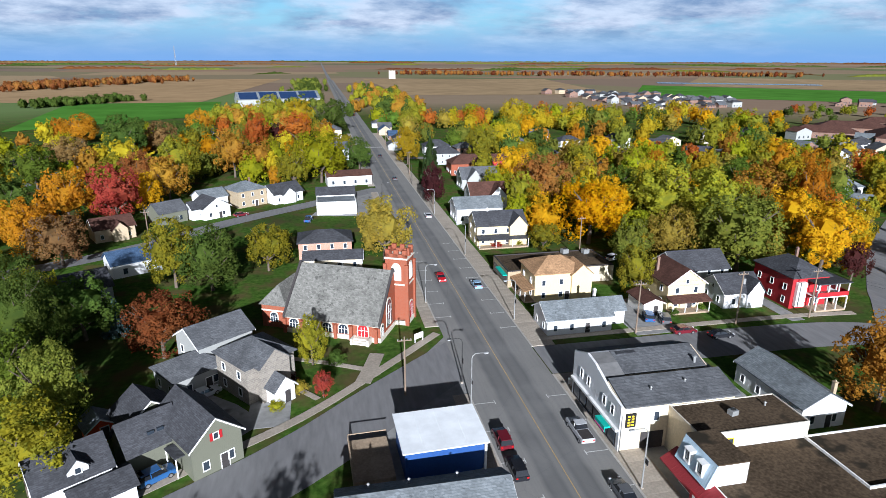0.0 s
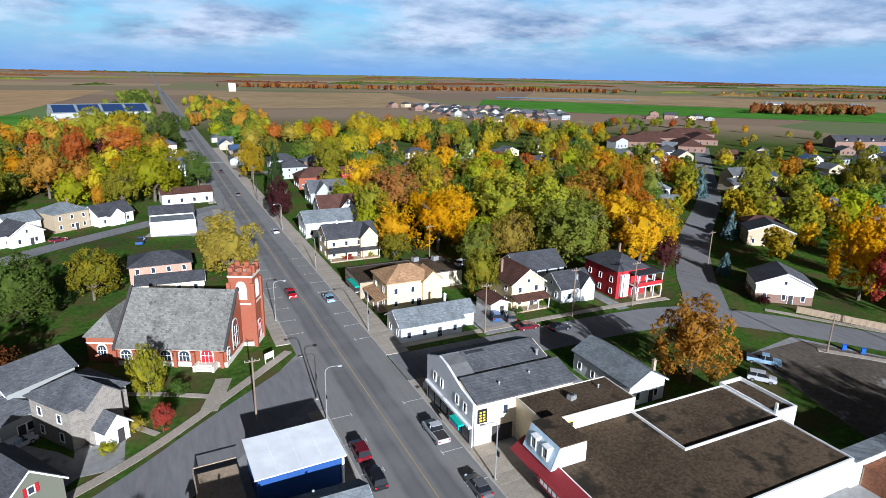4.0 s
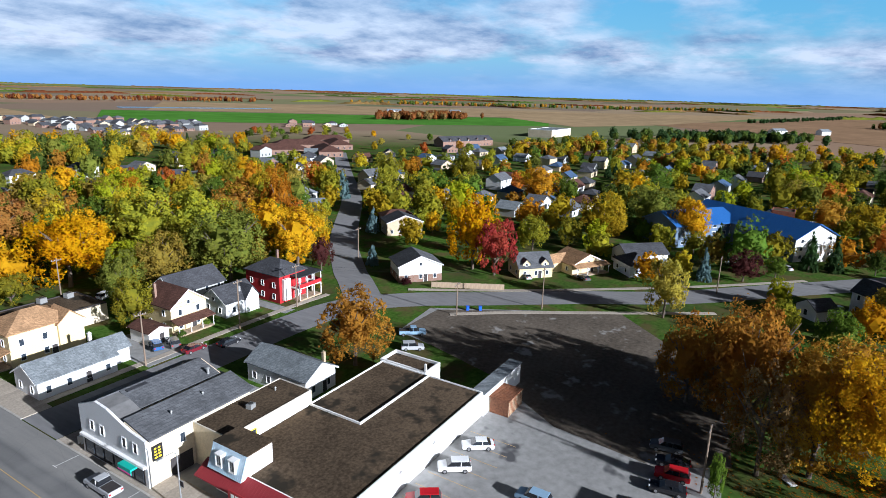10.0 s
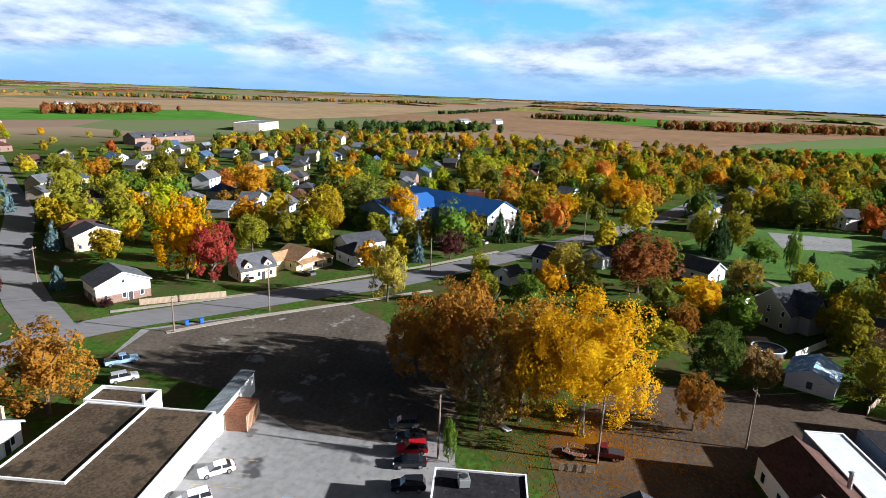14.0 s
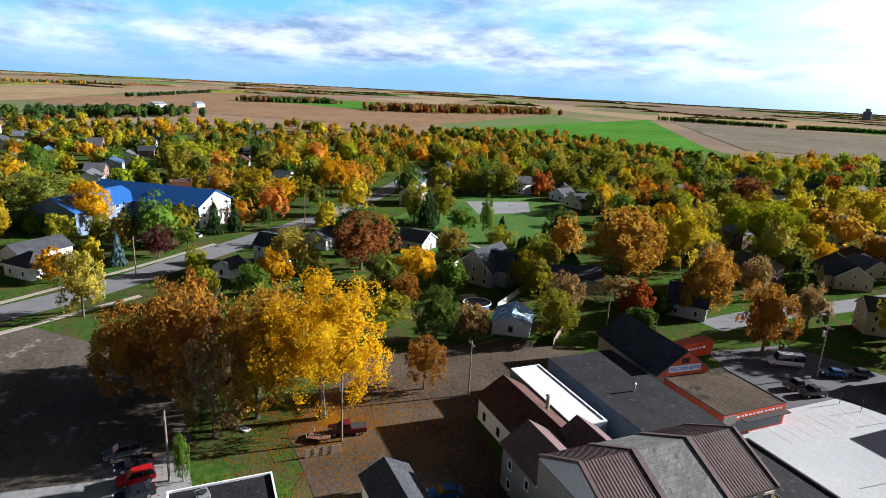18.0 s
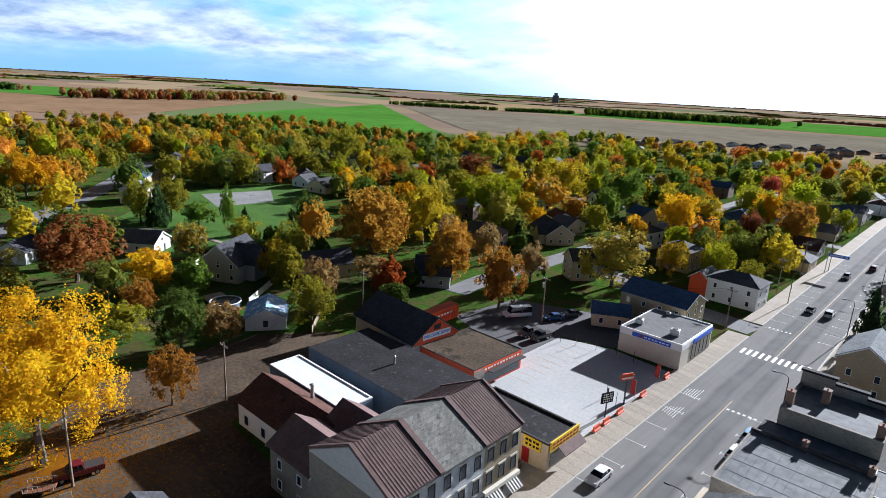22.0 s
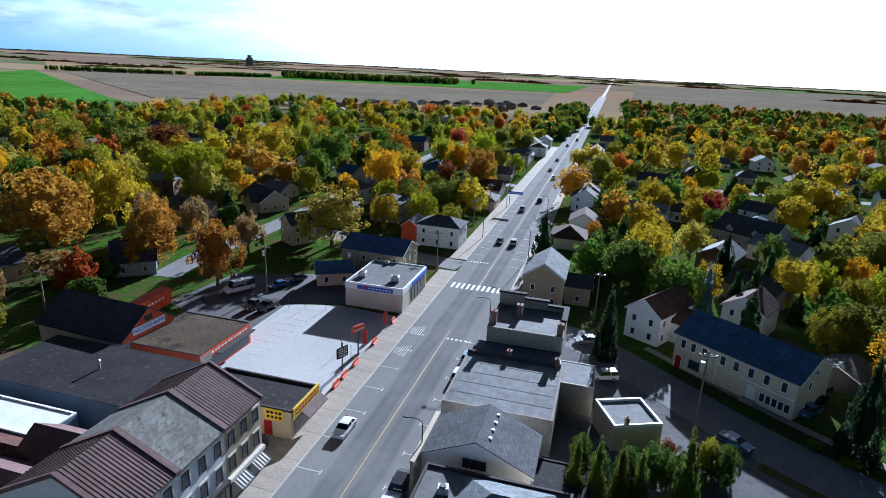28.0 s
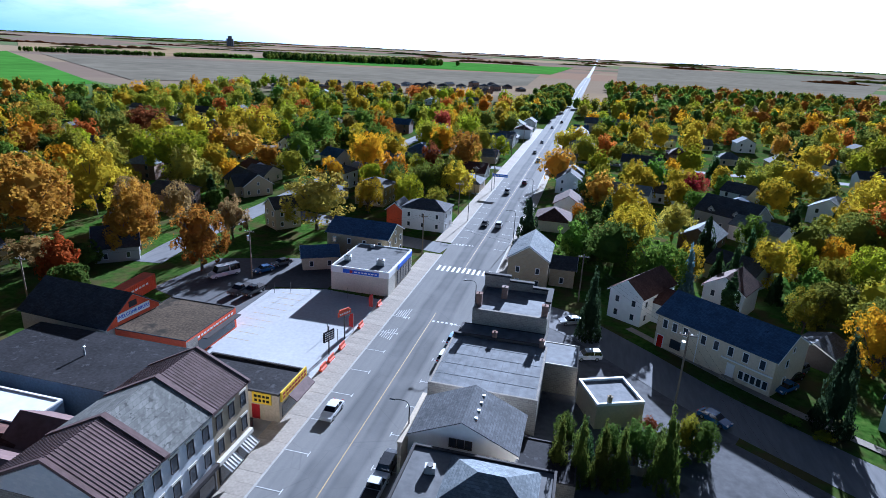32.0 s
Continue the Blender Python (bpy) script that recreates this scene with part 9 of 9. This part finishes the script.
def wire(a, b, off=0.0, sag=0.9):
    (x0, y0, z0), (x1, y1, z1) = POLES[a], POLES[b]
    bm = bmesh.new()
    d = Vector((x1 - x0, y1 - y0, 0)).normalized()
    nx, ny = -d.y * off, d.x * off
    p = None
    nrm = Vector((-d.y, d.x, 0))
    for i in range(9):
        t = i / 8
        q = Vector((x0 + (x1 - x0) * t + nx, y0 + (y1 - y0) * t + ny, z0 + (z1 - z0) * t - sag * 4 * t * (1 - t)))
        ring = [bm.verts.new(q + Vector((nrm.x * u, nrm.y * u, v)) * 0.011) for u, v in ((1, 0), (0, 1), (-1, 0), (0, -1))]
        if p is not None:
            for k in range(4):
                bm.faces.new((p[k], p[(k + 1) % 4], ring[(k + 1) % 4], ring[k]))
        p = ring
    solid("overhead_wire", bm, "black_paint", "thin black overhead wire between utility poles", "wire", group="overhead wires")


for a, b in (("b", "c"), ("c", "d"), ("d", "e"), ("e", "f"), ("f", "g"), ("r", "h"), ("h", "s"), ("s", "i"), ("i", "j"), ("m", "n"), ("n", "o"), ("o", "p"), ("p", "x"), ("x", "y"), ("j", "m"), ("k", "q"), ("k", "ad"), ("z", "aa"), ("aa", "ab"), ("ab", "ac"), ("q", "m")):
    for o in (-0.9, 0.9) if a not in "nopk" else (-1.0, 0.0, 1.0):
        wire(a, b, o)


# ---- fences, barriers, signs, bins ----
def fence(x0, y0, x1, y1, h=1.6, mat="wood", label="weathered grey board fence", step=1.2):
    L = math.hypot(x1 - x0, y1 - y0)
    f = thing("fence", label, "fence", x0, y0, 0, math.degrees(math.atan2(y1 - y0, x1 - x0)), "fences")
    n = max(1, int(L / step))
    panel = mesh_of("board", rounded(0.015, (0.02, L / n - 0.02, -0.02, 0.02, 0.1, h)), mat)
    post = mesh_of("post", boxes((-0.06, 0.06, -0.06, 0.06, 0, h + 0.12)), mat)
    for i in range(n):
        part("board", panel, None, f, m=pose(i * L / n, 0, 0.03 * (i % 2)))
        part("post", post, None, f, m=pose(i * L / n, 0, 0))


fence(126.0, 76.0, 135.4, 59.4)
fence(104.5, 98.0, 116.0, 110.5, label="brown board fence beside the side street")
fence(120.1, -68.5, 131.3, -82.5, 1.7, "white_wall", "pale board fence of a back garden")
fence(136.3, -47.8, 142.3, -55.7, 1.7, "white_wall", "pale board fence behind a garden")
fence(75.0, -15.3, 74.9, -20.2, 1.3, "wood", "short grey board fence beside a pole")
fence(98, -70, 112, -84, 1.6, "wood")
fence(154.0, -71.9, 163.2, -81.8, 1.7, "white_wall", "pale board fence beside a lawn")
fence(155, -84, 172, -74, 1.6, "dark_trim", "dark board fence beside the park")
fence(-8.5, -70.5, -2.5, -70.0, 1.4, "wood")
fence(41, -75.2, 63.5, -75.2, 0.5, "dark_trim", "low dark edging beside the concrete lot")

for x, y in ((39.8, -81.5), (39.8, -84.5), (39.8, -89.0), (39.8, -97.5), (39.9, -107.5)):
    b = thing("traffic_barrier", "orange-red plastic road barrier with white base", "barrier", x, y, 0.1, 90, "barriers along the lot")
    bm = bmesh.new()
    prism(bm, [(-0.35, 0), (0.35, 0), (0.3, 0.25), (0.12, 0.45), (0.1, 0.95), (-0.1, 0.95), (-0.12, 0.45), (-0.3, 0.25)], -0.95, 0.95, "x")
    part("body", bm, "orange", b)
    part("foot", boxes((-0.95, 0.95, -0.38, 0.38, -0.02, 0.06)), "trim", b)
for x, y in ((41.5, -91.0), (44.0, -92.5), (47, -108.6), (51, -109.3), (55, -108.4), (59, -107.4), (62, -106.2)):
    b = thing("post", "thin dark steel post beside the concrete lot", "post", x, y, 0, 0, "posts of the lot")
    bm = bmesh.new()
    tube(bm, (0, 0, 0), (0, 0, 2.3), 0.05, 0.05, 6)
    part("shaft", bm, "pole_dark", b)
    part("cap", boxes((-0.07, 0.07, -0.07, 0.07, 2.3, 2.36)), "pole_dark", b)
sg = thing("letter_board", "black letter board sign on a steel post", "sign", 40.9, -86.2, 0, 70)
part("board", boxes((-1.2, 1.2, -0.1, 0.1, 2.6, 4.4)), "black_paint", sg)
bars(sg, -1.0, 1.0, 2.75, 4.3, 0.115, "trim", rows=4, n=5)
part("post", boxes((-0.08, 0.08, -0.08, 0.08, 0, 5.2)), "pole_dark", sg)
sg = thing("shop_sign", "orange shop sign on a tall steel post", "sign", 40.7, -92.2, 0, 65)
part("board", boxes((-1.4, 1.4, -0.12, 0.12, 4.6, 5.4), (-1.1, 1.1, -0.12, 0.12, 5.4, 5.8)), "orange", sg)
bars(sg, -1.2, 1.2, 4.7, 5.3, 0.13, "trim", n=6)
part("post", boxes((-0.09, 0.09, -0.09, 0.09, 0, 4.6)), "pole_dark", sg)
for x, y in ((40.4, -95.5), (40.2, -104.8)):
    fl = thing("feather_flag", "red and white feather flag on a thin pole", "flag", x, y, 0, 20, "flags")
    part("pole", boxes((-0.03, 0.03, -0.03, 0.03, 0, 3.6)), "pole_metal", fl)
    bm = bmesh.new()
    prism(bm, [(0.03, 0.8), (0.75, 1.0), (0.85, 2.6), (0.6, 3.4), (0.03, 3.6)], -0.012, 0.012, "y")
    part("cloth", bm, "lens_red", fl)
ds = thing("dumpster", "dark red steel dumpster beside the shop", "dumpster", 43.5, -63.9, 0, 5)
part("body", rounded(0.05, (-1.6, 1.6, -0.8, 0.8, 0.15, 1.4)), "maroonmetal", ds)
part("lid", boxes((-1.65, 1.65, -0.85, 0.85, 1.4, 1.48)), "dark_trim", ds)
bars(ds, -0.6, 0.6, 0.5, 1.0, 0.82, "trim", n=3)
sb = thing("sandwich_board", "white sandwich board sign on the pavement corner", "sign", 37.6, 78.5, 0.1, 20)
part("leaf", boxes((-0.5, 0.5, -0.3, -0.26, 0, 1.2)), "trim", sb)
part("leaf", boxes((-0.5, 0.5, 0.26, 0.3, 0, 1.2)), "trim", sb)
part("top", boxes((-0.5, 0.5, -0.3, 0.3, 1.2, 1.26)), "trim", sb)
for x, y in ((118.5, 57.5), (116.8, 60.0)):
    bn = thing("recycling_bin", "blue wheeled bin at the kerb", "bin", x, y, 0, 40, "bins")
    part("body", rounded(0.04, (-0.35, 0.35, -0.35, 0.35, 0.05, 1.0)), "blue_paint", bn)
    part("lid", boxes((-0.38, 0.38, -0.38, 0.38, 1.0, 1.08)), "blue_paint", bn)
bnr = thing("road_banner", "blue and white banner hung over the street edge", "banner", 36.5, -218, 0, 0)
part("cloth", boxes((-5.5, 0.0, -0.03, 0.03, 5.6, 6.6)), "blue_paint", bnr)
bars(bnr, -5.2, -0.3, 5.8, 6.4, 0.045, "trim", n=9)
part("post", boxes((0.0, 0.2, -0.1, 0.1, 0, 7.2)), "pole_metal", bnr)
pg = thing("lumber_pile", "small pile of pale sawn boards on the grass", "lumber pile", 85.3, -7.7, 0, 40)
for i in range(4):
    part("board", boxes((-1.4, 1.4, -0.5 + i * 0.26, -0.28 + i * 0.26, 0.0, 0.2 + 0.03 * (i % 2))), "white_wall", pg)
ct = thing("utility_trailer", "small wire-sided utility trailer", "trailer", 79.0, -18.0, 0, 60)
part("bed", boxes((-1.6, 1.6, -0.9, 0.9, 0.5, 0.6)), "rust", ct)
for i in range(7):
    for s in (-0.9, 0.9):
        part("stake", boxes((-1.6 + i * 0.53, -1.55 + i * 0.53, s - 0.03, s + 0.03, 0.6, 1.4)), "pole_metal", ct)
part("rail", boxes((-1.6, 1.6, -0.93, -0.87, 1.35, 1.42), (-1.6, 1.6, 0.87, 0.93, 1.35, 1.42)), "pole_metal", ct)
for s in (-0.95, 0.95):
    part("wheel", TYRE, None, ct, m=pose(0, s, 0.34))

# ---- far landmarks ----
so = thing("solar_hall", "long low hall with solar panels on its roof", "hall", -42, 672, 0, 14)
bm = bmesh.new()
gable_walls(bm, -42, 42, -14, 14, 9, 16, "x")
part("wall", bm, "greysiding", so)
bm = bmesh.new()
gable_roof(bm, -42, 42, -14, 14, 9, 16, "x", 0.6)
part("roof", bm, "r_light", so)
for i in range(4):
    bm = bmesh.new()
    prism(bm, [(-13.5, 9.3), (-1.5, 15.3), (-1.5, 15.6), (-13.5, 9.6)], -40 + i * 20.5, -22 + i * 20.5, "x")
    part("solar_panel", bm, "solar", so)
sl = thing("grain_silos", "cluster of pale concrete grain silos", "silo", 179, 1560, 0, 0)
for i in range(4):
    bm = bmesh.new()
    tube(bm, (i * 4.2, 0, 0), (i * 4.2, 0, 20), 2.1, 2.1, 16)
    part("silo", bm, "limestone", sl)
se = thing("grain_elevator", "grey grain elevator with a tower beside a field", "silo", 1700, -2650, 12, 0)
for i in range(4):
    bm = bmesh.new()
    tube(bm, (i * 9, 0, 0), (i * 9, 0, 34 if i != 1 else 30), 4.6, 4.6, 14)
    part("silo", bm, "r_grey_flat", se)
part("head_house", boxes((4, 22, -4, 4, 30, 46)), "r_grey_flat", se)
mast = thing("radio_mast", "thin lattice radio mast", "mast", -560, 2700, 20, 0)
for k in range(3):
    a = k * 2.094
    bm = bmesh.new()
    tube(bm, (3 * math.cos(a), 3 * math.sin(a), 0), (0.6 * math.cos(a), 0.6 * math.sin(a), 75), 0.7, 0.5, 5)
    part("leg", bm, "pole_metal", mast)
for k in range(7):
    part("ring", boxes((-2.4 + k * 0.3, 2.4 - k * 0.3, -0.25, 0.25, 8 + k * 10, 8.6 + k * 10)), "pole_metal", mast)
school = shop(680, 745, 262, 292, 9, "beige", "r_light", "low modern school building", parapet="trim")
for nx, ny, sx, sy in ((1060, 45, 30, 12), (1120, -15, 24, 10), (1100, 800, 34, 12), (1230, 720, 26, 12)):
    house(nx, ny, sx, sy, 6, 9.5, "x", "white", "r_light", -30, 1, "long white farm shed in the fields", name="farm_shed", sides="", category="farm building", far=True)


# ---- shrubs, hedges and small planting ----
def shrub(kind, x, y, h, r, words):
    s = thing("shrub", words, "shrub", x, y, 0, fill.uniform(0, 360), "shrubs and hedges")
    c = part("foliage", fill.choice(CROWNS["round_far"]), None, s)
    c.matrix_basis = Matrix.LocRotScale((0, 0, -0.05 * h), None, (r, r, h))
    c.material_slots[0].link = "OBJECT"
    c.material_slots[0].material = M["leaf_" + kind]
    st = bmesh.new()
    for k in range(3):
        tube(st, (0, 0, 0), (math.cos(k * 2.1) * r * 0.4, math.sin(k * 2.1) * r * 0.4, h * 0.5), 0.05, 0.02, 5)
    part("stems", st, "bark", s)


for k, x, y, h, r, wd in (("YG", -13.6, -78.0, 3.2, 2.0, "bright yellow-green bush beside a board fence"), ("GR", -15.4, -77.4, 2.2, 1.6, "green garden bush beside the drive"), ("M2", -9.2, -80.5, 2.4, 1.5, "reddish garden bush beside the hedge"), ("DG", -10.4, -76.0, 4.5, 2.0, "dark green cedar hedge bush"), ("DG", -8.0, -74.0, 5.0, 2.0, "dark green cedar hedge bush"), ("GR", -12.4, -74.5, 2.4, 1.7, "green garden bush beside the drive"), ("YG", -33.0, -86.5, 1.2, 1.6, "low yellow-green bush beside the footpath"), ("GR", -29.5, -89.0, 1.6, 1.3, "low green bush beside the footpath"),
                          ("DG", 1.2, 93.0, 2.6, 1.8, "dark green bush on the church lawn"), ("M", -6.2, 86.6, 2.6, 1.4, "dark maroon bush in a front garden"), ("YB", -4.8, 84.8, 2.0, 1.7, "straw-coloured bush in a front garden"), ("YG", -8.0, 80.5, 1.6, 1.4, "yellow-green bush in a front garden"), ("R", 46.5, 151.0, 1.6, 1.8, "red flowering bush before a porch"), ("YG", 53.0, 151.5, 1.8, 1.2, "yellow-green bush before a porch"), ("DG", 69.0, 100.0, 1.8, 1.0, "dark green garden bush before a house"), ("GR", 76.0, 101.5, 1.6, 1.0, "green garden bush before a cottage"), ("YG", 108.0, 99.0, 2.4, 1.2, "yellow-green bush in a front garden"), ("M", 124.0, 82.5, 2.6, 1.5, "dark garden bush beside a white house")):
    shrub(k, x, y, h, r, wd)


# garden pool behind the gabled house
pl = thing("garden_pool", "round above-ground pool with a pale rim in a back garden", "pool", 123.0, -64.4, 0, 0)
bm = bmesh.new()
tube(bm, (0, 0, 0), (0, 0, 1.15), 3.3, 3.3, 28)
part("pool_wall", bm, "slateblue_wall", pl)
bm = bmesh.new()
tube(bm, (0, 0, 1.155), (0, 0, 1.17), 3.1, 3.1, 28)
part("water", bm, "carglass", pl, "dark still water")
bm = bmesh.new()
for i in range(28):
    a0, a1 = 2 * math.pi * i / 28, 2 * math.pi * (i + 1) / 28
    v = [bm.verts.new((r * math.cos(a), r * math.sin(a), z)) for z in (1.15, 1.25) for r, a in ((3.1, a0), (3.45, a0), (3.45, a1), (3.1, a1))]
    for f in ((3, 2, 1, 0), (4, 5, 6, 7), (0, 1, 5, 4), (1, 2, 6, 5), (2, 3, 7, 6), (3, 0, 4, 7)):
        bm.faces.new([v[q] for q in f])
bmesh.ops.remove_doubles(bm, verts=bm.verts[:], dist=0.001)
part("rim", bm, "trim", pl)
part("deck", boxes((3.4, 6.2, -2.0, 2.0, 0, 1.1)), "wood", pl)

# leaves fallen round the big golden tree
bm = bmesh.new()
for i in range(7000):
    a, rr = fill.uniform(0, 6.283), abs(fill.gauss(0, 11.0))
    px, py, sz = 83.0 + math.cos(a) * rr, -20.5 + math.sin(a) * rr, fill.uniform(0.1, 0.24)
    bm.faces.new([bm.verts.new((px + math.cos(a + k * 2.1) * sz, py + math.sin(a + k * 2.1) * sz, 0.035 + 0.015 * (k % 2))) for k in range(3)])
solid("fallen_leaves", bm, "leaf_O", "orange leaves fallen on the dirt under a tree", "leaves", "stuff")
